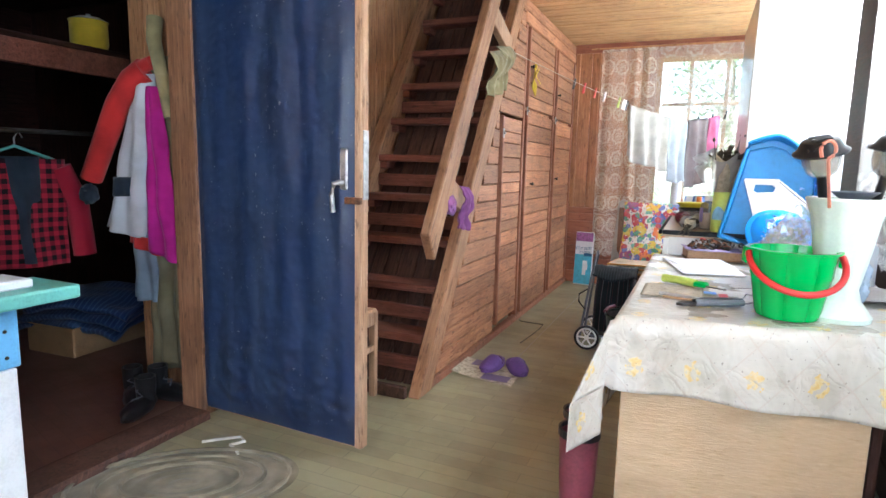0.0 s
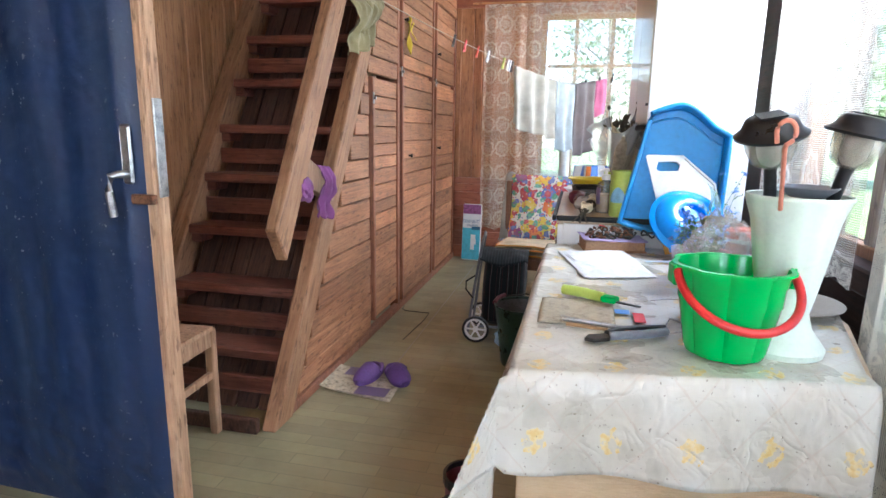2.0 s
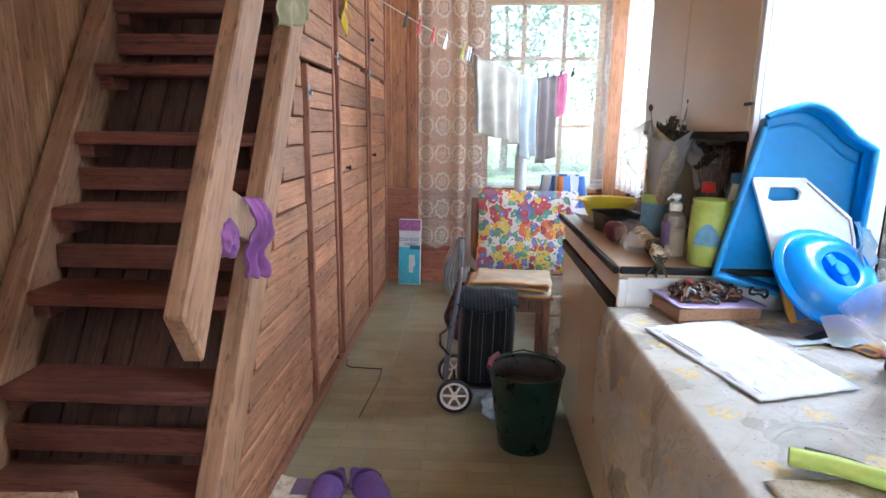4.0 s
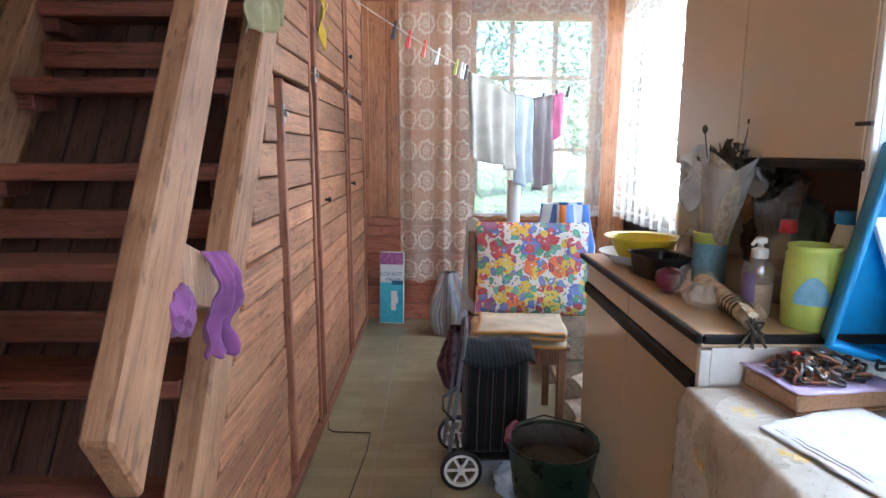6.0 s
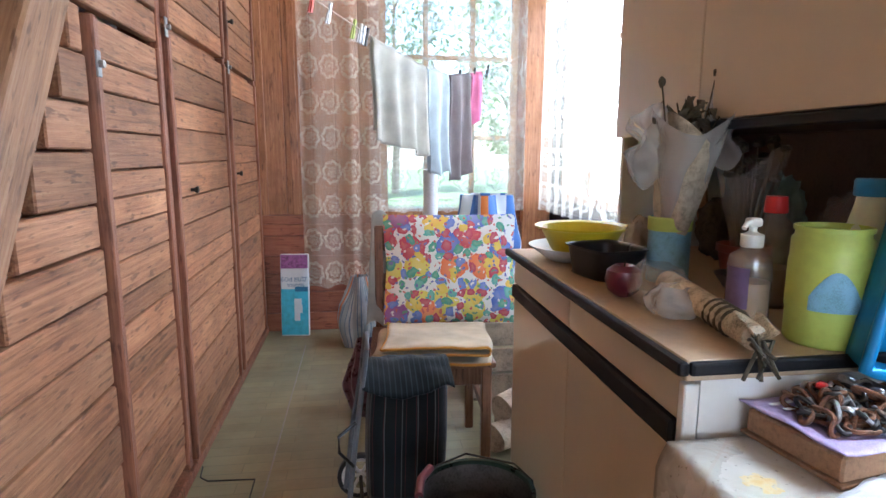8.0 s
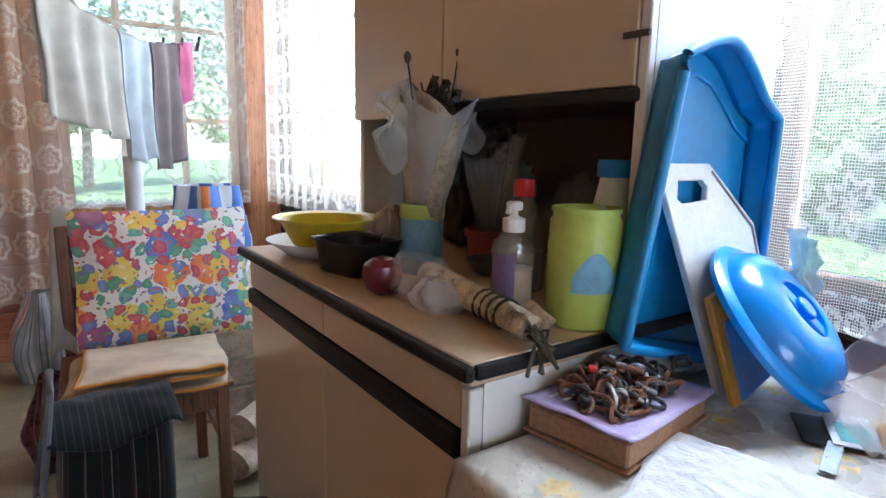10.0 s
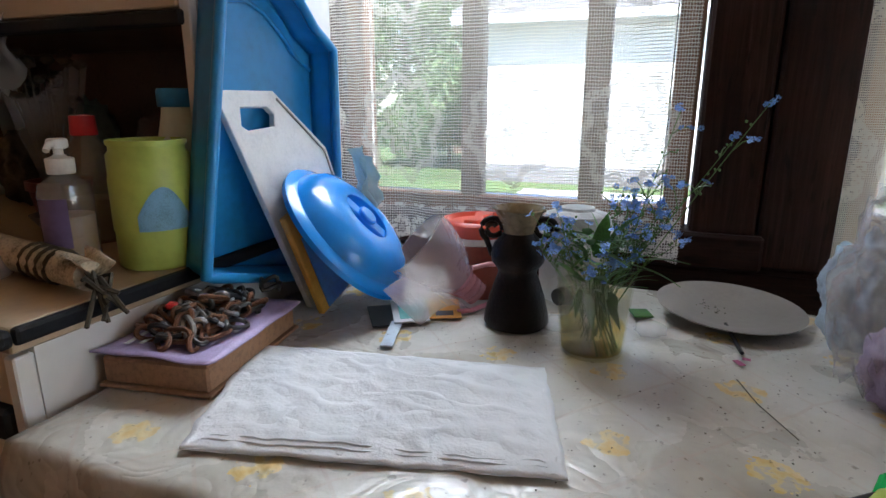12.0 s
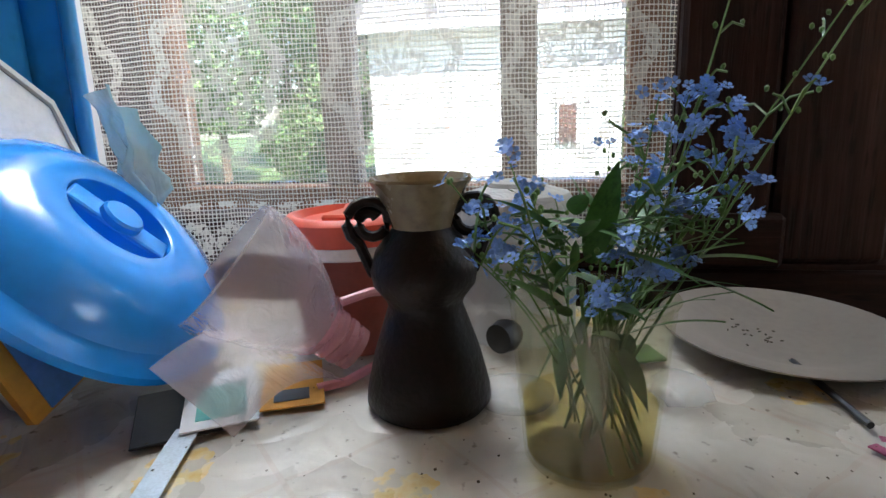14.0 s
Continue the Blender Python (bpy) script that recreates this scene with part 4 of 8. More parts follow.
def slanted(y_off, w, x0, x1, z0, z1, bev=0.006):
    """A board that follows the stair's slope; w is its level width."""
    pts = [(front(z0) + y_off, z0), (front(z1) + y_off, z1), (front(z1) + y_off + w, z1), (front(z0) + y_off + w, z0)]
    return prism(pts, "x", x0, x1, bev)


part("stringer", slanted(-0.01, 0.145, -0.045, 0.02, 0.0, 3.4), "rail_wood", stair, "pale worn stringer")
part("stringer", slanted(-0.01, 0.145, -0.735, -0.65, 0.0, 3.4), "rail_wood", stair)
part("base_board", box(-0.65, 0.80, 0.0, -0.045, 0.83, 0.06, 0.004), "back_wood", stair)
r = random.Random(9)
for n in range(1, 15):
    zt = 0.035 + 0.2315 * n
    y0 = front(zt) - 0.015
    part("tread", box(-0.65, y0, zt - 0.042, -0.045, y0 + 0.20, zt, 0.006), "stair", stair)
    part("cleat", box(-0.65, y0 + 0.02, zt - 0.085, -0.60, y0 + 0.16, zt - 0.043, 0.004), "stair", stair)
    part("cleat", box(-0.075, y0 + 0.02, zt - 0.085, -0.046, y0 + 0.16, zt - 0.043, 0.004), "stair", stair)
    if n in (1, 2, 4, 5, 7):
        zz = zt - 0.19
        part("batten", box(-0.645, front(zz) + 0.10, zz, -0.05, front(zz) + 0.125, zz + 0.075, 0.004), "stair", stair)
x = -0.645
while x < -0.06:
    w = r.uniform(0.085, 0.115)
    x1 = min(x + w, -0.048)
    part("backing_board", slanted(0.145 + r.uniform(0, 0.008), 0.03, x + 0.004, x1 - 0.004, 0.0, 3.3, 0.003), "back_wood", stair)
    x = x1
RAIL = 0.60
part("handrail", prism([(0.872, 0.805), (0.945, 0.672), (0.998, 0.762), (0.998 + RAIL * 2.0, 2.762), (0.872 + RAIL * 2.0, 2.805)], "x", -0.012, 0.04, 0.006), "rail_wood", stair, "thick pale timber handrail with a knot")
part("bracket", prism([(1.13, 1.075), (1.09, 0.965), (1.40, 0.85), (1.43, 0.95)], "x", -0.006, 0.036, 0.004), "beam", stair, "short bracket board")
part("bracket", prism([(1.73, 2.06), (1.69, 1.95), (2.02, 1.83), (2.05, 1.93)], "x", -0.006, 0.036, 0.004), "beam", stair)

# ---- blue door, standing open ----
door = thing("entrance_door", "open plank door padded with dark blue vinyl, steel lever handle", "door", pose(-0.775, 0.262, 0, 0, 0, -2.0))
DW, DH = 0.845, 2.02


def pad(u, v):
    x, z = 0.004 + u * (DW - 0.03), 0.045 + v * (DH - 0.05)
    s = wr(x * 2.2, 0, z * 0.35, 5, 0.010) + wr(x, 3, z, 11, 0.004) + (wr(x, 7, z, 26, 0.010) + 0.012 * abs(noise.noise(Vector((x * 7 + z * 9, z * 16, 5))))) * max(0, 1 - z / 0.55) ** 1.5 + wr(x, 7, z, 40, 0.002) + 0.004 * abs(noise.noise(Vector((x * 14, z * 2, 2))))
    e = min(1, 14 * min(u, 1 - u), 14 * min(v, 1 - v))
    return (x, -0.006 - (0.012 + s) * e, z)


part("leaf", box(0, 0, 0.035, DW, 0.04, DH, 0.004), "beam", door, "bare wooden door edge")
part("padding", surface(pad, 90, 200, DW, DH), "blue_door", door, "stretched blue vinyl, dusty and creased at the foot", smooth=True)
part("edge_strip", box(DW - 0.027, -0.012, 0.04, DW + 0.001, -0.001, DH, 0.003), "beam", door)
lock = part("lock_plate", box(DW - 0.082, -0.028, 1.035, DW - 0.048, -0.018, 1.185, 0.006), "steel", door, "worn steel lock plate")
part("lever", tube([(DW - 0.066, -0.025, 1.06), (DW - 0.066, -0.055, 1.062), (DW - 0.078, -0.066, 1.058), (DW - 0.088, -0.067, 1.02), (DW - 0.085, -0.062, 0.955)], 0.010, 10), "steel", lock, "bright lever handle", smooth=True)
part("strike", box(DW - 0.014, 0.004, 1.0, DW + 0.004, 0.036, 1.25, 0.002), "steel", door)
part("bolt", box(DW - 0.06, -0.03, 0.985, DW + 0.01, -0.013, 1.01, 0.003), "rust", door)

# ---- dresser: base unit, worktop, upper unit ----
HY0, HY1 = 1.205, 2.115
base = thing("base_cabinet", "cream laminate base cabinet with drawers and black grip rail", "cabinet")
part("side_panel", box(1.075, HY0, 0.08, 1.66, HY0 + 0.018, 0.835), "white_lam", base, "white side panel")
part("side_panel", box(1.075, HY1 - 0.018, 0.08, 1.66, HY1, 0.835), "white_lam", base, "white side panel")
part("back_panel", box(1.64, HY0 + 0.019, 0.08, 1.66, HY1 - 0.019, 0.835), "white_lam", base)
part("bottom_panel", box(1.075, HY0 + 0.019, 0.08, 1.639, HY1 - 0.019, 0.1), "white_lam", base)
part("plinth", box(1.10, HY0 + 0.01, 0.0, 1.65, HY1 - 0.01, 0.08), "black_edge", base)
for a, b in ((HY0 + 0.02, (HY0 + HY1) / 2 - 0.002), ((HY0 + HY1) / 2 + 0.002, HY1 - 0.004)):
    part("door", box(1.055, a, 0.10, 1.073, b, 0.724, 0.002), "cream", base)
    part("drawer", box(1.055, a, 0.770, 1.073, b, 0.834, 0.002), "cream", base)
part("front_edge", box(1.052, HY0, 0.10, 1.0745, HY0 + 0.017, 0.83, 0.002), "white_lam", base)
part("grip_rail", box(1.046, HY0 + 0.022, 0.727, 1.074, HY1 - 0.006, 0.767, 0.005), "black_edge", base, "black grip rail")
top = thing("worktop", "beige laminate worktop with rounded black edging", "worktop")
part("slab", box(1.047, HY0 - 0.008, 0.838, 1.67, HY1 + 0.008, 0.868, 0.002), "counter", top)
part("edging", box(1.030, HY0 - 0.02, 0.8485, 1.0465, HY1 + 0.02, 0.869, 0.006, 2), "black_edge", top)
part("edging", box(1.0475, HY0 - 0.02, 0.8485, 1.67, HY0 - 0.0085, 0.869, 0.005, 2), "black_edge", top)
upper = thing("upper_cabinet", "tall cream wall unit with an open dark niche below", "cabinet")
part("side_panel", box(1.365, HY0, 0.869, 1.70, HY0 + 0.018, 1.88), "white_lam", upper, "white side panel")
part("side_panel", box(1.365, HY1 - 0.018, 0.869, 1.70, HY1, 1.88), "white_lam", upper)
part("back_panel", box(1.69, HY0 + 0.019, 0.869, 1.70, HY1 - 0.019, 1.88), "niche", upper, "dark back of the niche")
part("top_panel", box(1.365, HY0 + 0.019, 1.862, 1.689, HY1 - 0.019, 1.88), "white_lam", upper)
part("shelf", box(1.365, HY0 + 0.019, 1.195, 1.689, HY1 - 0.019, 1.213), "niche", upper)
mid = 1.707
part("door", box(1.347, HY0 + 0.02, 1.215, 1.364, mid - 0.002, 1.875, 0.002), "cream", upper)
part("door", box(1.347, mid + 0.002, 1.188, 1.364, HY1, 1.875, 0.002), "cream", upper)
part("grip_rail", box(1.340, HY0 + 0.01, 1.192, 1.364, mid - 0.004, 1.212, 0.003), "black_edge", upper, "black grip rail")
part("side_edge", box(1.349, HY0, 0.869, 1.3645, HY0 + 0.018, 1.88, 0.002), "white_lam", upper)
part("hinge", box(1.340, HY0 - 0.003, 1.280, 1.3465, HY0 + 0.04, 1.288), "dark_iron", upper)

# ---- table: chest under an oilcloth ----
TX0, TX1, TY0, TY1, TZ = 1.018, 1.755, -0.062, 1.185, 0.758
SKEW = 0.15  # the near end runs slightly askew
NARROW, STEP = 0.105, 0.42  # the wall side draws in towards the near end


def near(x):
    return TY0 + SKEW * (x - TX0)


def wall_side(y):
    """Right edge of the tabletop at y."""
    return TX1 - NARROW * min(1, max(0, (STEP - y) / STEP))


TXN = wall_side(0.0)


desk = thing("table_cabinet", "table-high chest with a beige wood-grain front", "table")
part("front_panel", prism([(TX0 + 0.02, near(TX0) + 0.012), (TXN - 0.045, near(TXN) + 0.008), (TXN - 0.045, near(TXN) + 0.028), (TX0 + 0.02, near(TX0) + 0.032)], "z", 0.02, TZ - 0.03, 0.002), "beige", desk, "beige wood-grain panel")
part("side_panel", box(TX0 + 0.02, TY0 + 0.036, 0.02, TX0 + 0.04, TY1 - 0.01, TZ - 0.03, 0.002), "beige", desk)
part("side_panel", box(TXN - 0.08, near(TXN) + 0.031, 0.02, TXN - 0.06, TY1 - 0.01, TZ - 0.03, 0.002), "beige", desk)
part("edge_strip", box(TXN - 0.043, near(TXN) + 0.006, 0.0, TXN - 0.022, near(TXN) + 0.03, TZ - 0.03, 0.002), "dark_v", desk)
part("tabletop", prism([(TX0 + 0.005, near(TX0) + 0.006), (TXN - 0.002, near(TXN) + 0.006), (TX1 - 0.002, STEP), (TX1 - 0.002, TY1 - 0.005), (TX0 + 0.005, TY1 - 0.005)], "z", TZ - 0.028, TZ - 0.004, 0.003), "beige", desk)
part("foot", box(TX0 + 0.045, near(TX1) + 0.04, 0.0, TXN - 0.09, TY1 - 0.02, 0.02), "dark_v", desk)


def drape(u, v):
    """Cloth: u across (hangs over the aisle side), v along (hangs over the near end)."""
    lx, ly = 0.33, 0.19
    a = -lx + u * (TX1 - TX0 + lx)
    b = -ly + v * (TY1 - TY0 + ly)
    x = TX0 + max(a, 0) * (wall_side(max(b, 0) + TY0) - TX0) / (TX1 - TX0)
    y, z = near(x) + max(b, 0) * (TY1 - near(x)) / (TY1 - TY0), TZ
    da, db = max(-a, 0), max(-b, 0)
    if da and db:
        k = min(da, db)
        z -= max(da, db) * 0.96 + 0.25 * k
        x -= 0.012 + 0.42 * k + 0.02 * da
        y -= 0.012 + 0.30 * k
    elif da:
        z -= da
        x -= 0.012 * min(1, da / 0.03) + 0.05 * da + 0.012 * math.sin(b * 9) * da / lx + 0.10 * da * max(0, 1 - b / 0.22)
    elif db:
        z -= db * (0.98 + 0.16 * a)
        y -= 0.012 * min(1, db / 0.03) + 0.04 * db + 0.014 * math.sin(a * 17 + 1) * db / ly
    else:
        z += 0.0018 * (1 + noise.noise(Vector((x * 6, y * 6, 1)))) + max(0, 0.004 * noise.noise(Vector((x * 3, y * 14, 4))))
    return (x, y, z)


single("tablecloth", surface(drape, 90, 150, TX1 - TX0 + 0.33, TY1 - TY0 + 0.215), "oil", "white oilcloth with yellow flowers, draped over the table", "tablecloth", smooth=True, solid=0.0015)

# ---- curtains ----
def curtain(name, p0, p1, z0, z1, mat, label, folds=14.0, amp=0.02, nu=160, nv=40, fullness=1.25, scallop=0.0, hem=None, lean=0.0):
    """A hanging net between two plan points, gathered in folds."""
    a, b = Vector((*p0, 0)), Vector((*p1, 0))
    d = b - a
    L = d.length
    nrm = Vector((-d.y, d.x, 0)).normalized()

    def at(lo, hi):
        def fn(u, v):
            z = lo + (hi - lo) * v
            k = 1 - 0.55 * (z - z0) / (z1 - z0)
            off = amp * k * (math.sin(u * L * folds * 2 * math.pi / 1.0 + 1.3 * math.sin(u * 9)) + 0.5 * noise.noise(Vector((u * L * 7, z * 1.2, 3)))) + lean * (1 - (z - z0) / (z1 - z0))
            q = a + d * u + nrm * off
            if v == 0 and lo == z0:
                z += scallop * abs(math.sin(u * L * 22))
            return (q.x, q.y, z)
        return fn
    c = thing(name, label, "curtain")
    zh = z0 + (hem[0] if hem else 0)
    part("net", surface(at(zh, z1), nu, nv, L * fullness, z1 - zh), mat, c, smooth=True)
    if hem:
        part("hem", surface(at(z0, zh), nu, 6, L * fullness, hem[0]), hem[1], c, "lace border", smooth=True)
    return c


curtain("lace_curtain", (0.255, FAR - 0.075), (0.74, FAR - 0.075), 0.29, 2.235, "lace_far", "thin lace curtain with white medallions hanging beside the window", 6, 0.022, scallop=0.02)
curtain("lace_curtain", (0.735, FAR - 0.07), (1.66, FAR - 0.07), 0.76, 2.235, "lace_win", "nearly clear lace curtain across the window", 6, 0.012, scallop=0.02, hem=(0.09, "lace_hem"))
curtain("lace_curtain", (1.745, 2.42), (1.745, 4.08), 0.79, 2.24, "lace_far", "white lace curtain gathered before the bright side window", 7, 0.022)
curtain("lace_curtain", (1.80, 0.555), (1.765, 1.30), 0.80, 2.24, "lace_win", "open-mesh lace curtain with a scalloped flower border", 5, 0.010, nu=200, scallop=0.018, hem=(0.085, "lace_hem"), lean=0.0)
curtain("lace_curtain", (1.64, -1.3), (1.735, 0.335), 0.36, 2.24, "lace_side", "long lace curtain hanging down beside the table", 6, 0.024, nu=220)
rod = thing("curtain_rod", "thin wooden curtain rod under the ceiling", "curtain rod")
part("rod", tube([(0.15, FAR - 0.075, 2.245), (1.72, FAR - 0.075, 2.245)], 0.008), "win_wood", rod, smooth=True)
rod2 = thing("curtain_rod", "thin wooden curtain rod along the windows", "curtain rod")
part("rod", tube([(1.77, BACK + 0.1, 2.25), (1.77, FAR - 0.1, 2.25)], 0.008), "win_wood", rod2, smooth=True)

# ---- clothes line ----
A, B = Vector((0.03, 2.12, 1.86)), Vector((1.60, 4.13, 1.73))


def on_line(s):
    p = A.lerp(B, s)
    p.z -= 0.255 * (1 - (abs(s - 0.62) / 0.62) ** 1.5) if s < 0.62 else 0.255 * (1 - ((s - 0.62) / 0.38) ** 1.4)
    return p


ln = thing("clothes_line", "thin white clothes line with pins between closet and window", "clothes line")
part("cord", tube([on_line(i / 60) for i in range(61)], 0.0022, 6), "rope", ln, smooth=True)
part("tie", tube([on_line(1.0), on_line(1.0) + Vector((0.03, 0.0, 0.02)), on_line(1.0) + Vector((0.02, -0.01, -0.16))], 0.003, 6), "rope", ln, smooth=True)


def peg(s, mat):
    p = on_line(s)
    pin = thing("clothes_peg", "small clothes peg clipped on the line", "clothes peg", pose(*p, 8, 6, 52), group="clothes pegs")
    part("jaw", box(-0.006, -0.006, -0.05, 0.006, -0.001, 0.022, 0.0015), mat, pin)
    part("jaw", move(box(-0.006, 0.001, -0.05, 0.006, 0.006, 0.022, 0.0015), pose(0, 0, 0, 6)), mat, pin)
    part("spring", tube(arc((0, 0, -0.005), 0.007, 0, 330, 12, "yz"), 0.0012, 5), "steel", pin)


for s, m in ((0.20, "dark_iron"), (0.235, "red_pl"), (0.275, "orange_pl"), (0.31, "steel"), (0.365, "lime"), (0.38, "white_pl"), (0.388, "steel"), (0.396, "dark_iron"), (0.70, "black_pl"), (0.765, "dark_iron"), (0.83, "dark_iron")):
    peg(s, m)


def garment(name, s0, s1, drop, mat, label, back=0.7, seed=0, skew=0.0, n_fold=3.0):
    """Cloth hung over the line, front and back falls."""
    p, q = on_line(s0), on_line(s1)
    d = q - p
    nrm = Vector((d.y, -d.x, 0)).normalized()

    def fn(u, v):
        base = p + d * u
        l = (v - 0.42) / 0.58 * drop if v > 0.42 else -(0.42 - v) / 0.42 * drop * back
        t = abs(l)
        side = 0.008 if l > 0 else -0.008
        w = (0.35 + t / drop) * (0.016 * math.sin(u * 6.28 * n_fold + seed) + 0.012 * noise.noise(Vector((u * 3, t * 4, seed))))
        o = base + nrm * (side * min(1, t / 0.02) + w) + d.normalized() * (skew * t + 0.015 * noise.noise(Vector((u * 2, t * 5, seed + 9))))
        o.z -= t * (1 + 0.05 * noise.noise(Vector((u * 4, 1, seed))))
        return o
    return single(name, surface(fn, 34, 50, d.length, drop * 2), mat, label, "laundry", smooth=True, solid=0.002)


garment("hung_shirt", 0.405, 0.565, 0.41, "shirt", "pale grey knit top hung over the clothes line", 0.9, 1.0)
garment("hung_towel", 0.57, 0.645, 0.49, "shirt2", "pale blue cloth hung over the clothes line", 0.5, 2.2, n_fold=2)
garment("hung_trousers", 0.655, 0.745, 0.53, "trouser", "brown-grey trousers hung over the clothes line", 0.9, 3.1, n_fold=2)
garment("hung_scarf", 0.752, 0.80, 0.27, "pinkcloth", "pink cloth hung over the clothes line", 0.6, 4.4, n_fold=1)

# ---- cloths on the stair and closet ----


def rag(name, base, uvec, w, drop, mat, label, seed, bend=0.03, thick=0.003):
    uvec = Vector(uvec)
    nrm = Vector((1, 0, 0))

    def fn(u, v):
        o = Vector(base) + uvec * (u * w)
        o += nrm * (bend * math.sin(math.pi * min(1, v * 1.6)) + 0.010 * math.sin(u * 11 + seed + v * 2) * (0.3 + v) + 0.016 * noise.noise(Vector((u * 4, v * 3, seed))) + 0.007 * noise.noise(Vector((u * 11 + v * 3, v * 6, seed))))
        o += uvec * (0.016 * noise.noise(Vector((v * 5, u * 2, seed + 4))))
        o.z -= v * drop * (0.85 + 0.25 * noise.noise(Vector((u * 2.3, 0, seed))))
        return o
    return single(name, surface(fn, 24, 30, w, drop), mat, label, "cloth", smooth=True, solid=thick)


rag("purple_rag", (0.040, 1.225, 1.03), (0.45, 0.88, -0.15), 0.072, 0.27, "purple", "crumpled purple rag tied over the handrail bracket", 1.0)
single("purple_rag_knot", move(blob(0.028, 0.05, 0.05, 0.4, 3, 3, 2.0, flat=False), pose(0.03, 1.13, 0.885)), "purple", "bunched end of a purple rag on the bracket", "cloth", smooth=True)
rag("olive_rag", (0.045, 1.60, 1.77), (0, 1, 0.22), 0.24, 0.30, "olive_cloth", "olive towel hung over the handrail", 2.0, 0.05)
rag("olive_rag", (0.030, 1.76, 1.83), (0, 1, 0.20), 0.24, 0.26, "olive_cloth", "olive towel fold beside the stair stringer", 4.0, 0.05)
rib = thing("yellow_ribbon", "yellow plastic ribbon tied on a closet door knob", "ribbon")
part("knot", move(blob(0.014, 0.02, 0.02, 0.3, 3, 2, 1.0, flat=False), pose(0.035, 2.62, 1.83)), "yellow_cloth", rib, smooth=True)
part("tail", surface(lambda u, v: (0.03 + 0.012 * math.sin(v * 7 + u * 3), 2.60 + 0.045 * u + 0.02 * v, 1.84 - 0.19 * v), 6, 16, 0.05, 0.2), "yellow_cloth", rib, smooth=True, solid=0.002)
part("tail", surface(lambda u, v: (0.04 + 0.012 * math.sin(v * 6 + 2), 2.64 + 0.03 * u + 0.05 * v, 1.84 - 0.10 * v), 6, 12, 0.03, 0.1), "yellow_cloth", rib, smooth=True, solid=0.002)

# ---- floor things ----
single("newspaper", surface(lambda u, v: (-0.015 + 0.385 * u - 0.01 * v, 1.245 + 0.26 * v - 0.055 * u, 0.004 + 0.004 * abs(noise.noise(Vector((u * 3, v * 3, 1)))) + (0.02 * (1 - u) ** 4)), 16, 16, 0.33, 0.33), "news", "yellowed newspaper sheet lying on the floor", "newspaper", smooth=True, solid=0.001)
for px, py, wx, wy in ((0.19, 1.215, 0.15, 0.085), (0.07, 1.40, 0.07, 0.09)):
    single("news_photo", box(px, py, 0.0125, px + wx, py + wy, 0.0135), "label_dark", "dark printed picture on the floor newspaper", "print")


def croc(at, label):
    c = thing("slipper", label, "slipper", at, group="slippers")

    def sole(u, v):
        a = 2 * math.pi * u
        ln_, w = 0.125, 0.045 + 0.008 * math.cos(a)
        return (w * math.sin(a) * (1 - 0.12 * v), ln_ * math.cos(a), 0.024 * v + 0.006 * max(0, math.cos(a)) ** 2)
    b = surface(sole, 40, 3)
    bmesh.ops.remove_doubles(b, verts=b.verts, dist=1e-5)
    bmesh.ops.holes_fill(b, edges=[e for e in b.edges if e.is_boundary])
    part("sole", b, "croc", c)

    def upper_(u, v):
        a = math.pi * (u - 0.5) * 1.0
        yy = -0.005 + 0.128 * v
        w = 0.050 * math.sqrt(max(0.0, 1 - max(0, (yy - 0.03) / 0.10) ** 2)) + 0.001
        return (w * math.sin(a), yy, 0.02 + 0.052 * math.cos(a) * (1 - 0.55 * v) * (w / 0.05))
    part("upper", surface(upper_, 20, 16), "croc", c, smooth=True, solid=0.004)
    part("strap", tube([(0.05 * math.cos(radians(d)), -0.06 - 0.06 * abs(math.sin(radians(d))) + 0.06, 0.035 + 0.012 * abs(math.sin(radians(d)))) for d in range(180, 361, 15)], 0.007, 8), "croc", c, smooth=True)
    return c


croc(pose(0.205, 1.40, 0.016, 0, 0, 172), "worn purple rubber slipper on a newspaper")
croc(pose(0.33, 1.43, 0.012, 0, 8, 215), "worn purple rubber slipper partly on a newspaper")
single("cable", tube([(0.02, 2.56, 0.006), (0.03, 2.49, 0.005), (0.06, 2.465, 0.004), (0.15, 2.46, 0.004), (0.222, 2.455, 0.004), (0.225, 2.3, 0.004), (0.20, 1.95, 0.004)], 0.0028, 6), "black_pl", "thin dark cable lying on the linoleum", "cable", smooth=True)
struct("floor_seam", box(0.264, 1.45, 0.0005, 0.270, 3.9, 0.002), "plate", "pale sealing tape on a linoleum seam", "floor strip")


def rug_fn(u, v):
    a = 2 * math.pi * u
    r = 1 - v
    return (0.40 * r * math.cos(a), 0.24 * r * math.sin(a), 0.008 + 0.003 * math.sin(r * 40) + 0.004 * noise.noise(Vector((math.cos(a) * r * 4, math.sin(a) * r * 4, 0))))


rug = thing("braided_rug", "oval braided rag rug by the doorway, beige and grey", "rug", pose(-0.40, -0.20, 0, 0, 0, 35))
part("braid", surface(rug_fn, 72, 30), "rug", rug, smooth=True)
for k, rr in ((0, 0.92), (1, 0.70), (2, 0.5)):
    part("braid_ring", tube([(0.40 * rr * math.cos(a * math.pi / 24), 0.24 * rr * math.sin(a * math.pi / 24), 0.011 + 0.003 * (a % 2)) for a in range(48)], 0.008, 6, True), "rug", rug, smooth=True)
single("floor_string", tube([(-0.57, 0.05, 0.006), (-0.52, 0.10, 0.006), (-0.46, 0.15, 0.008), (-0.42, 0.13, 0.006), (-0.45, 0.08, 0.006), (-0.40, 0.06, 0.006), (-0.36, 0.03, 0.006)], 0.006, 7), "rope", "frayed beige string lying by the rug", "string", smooth=True)


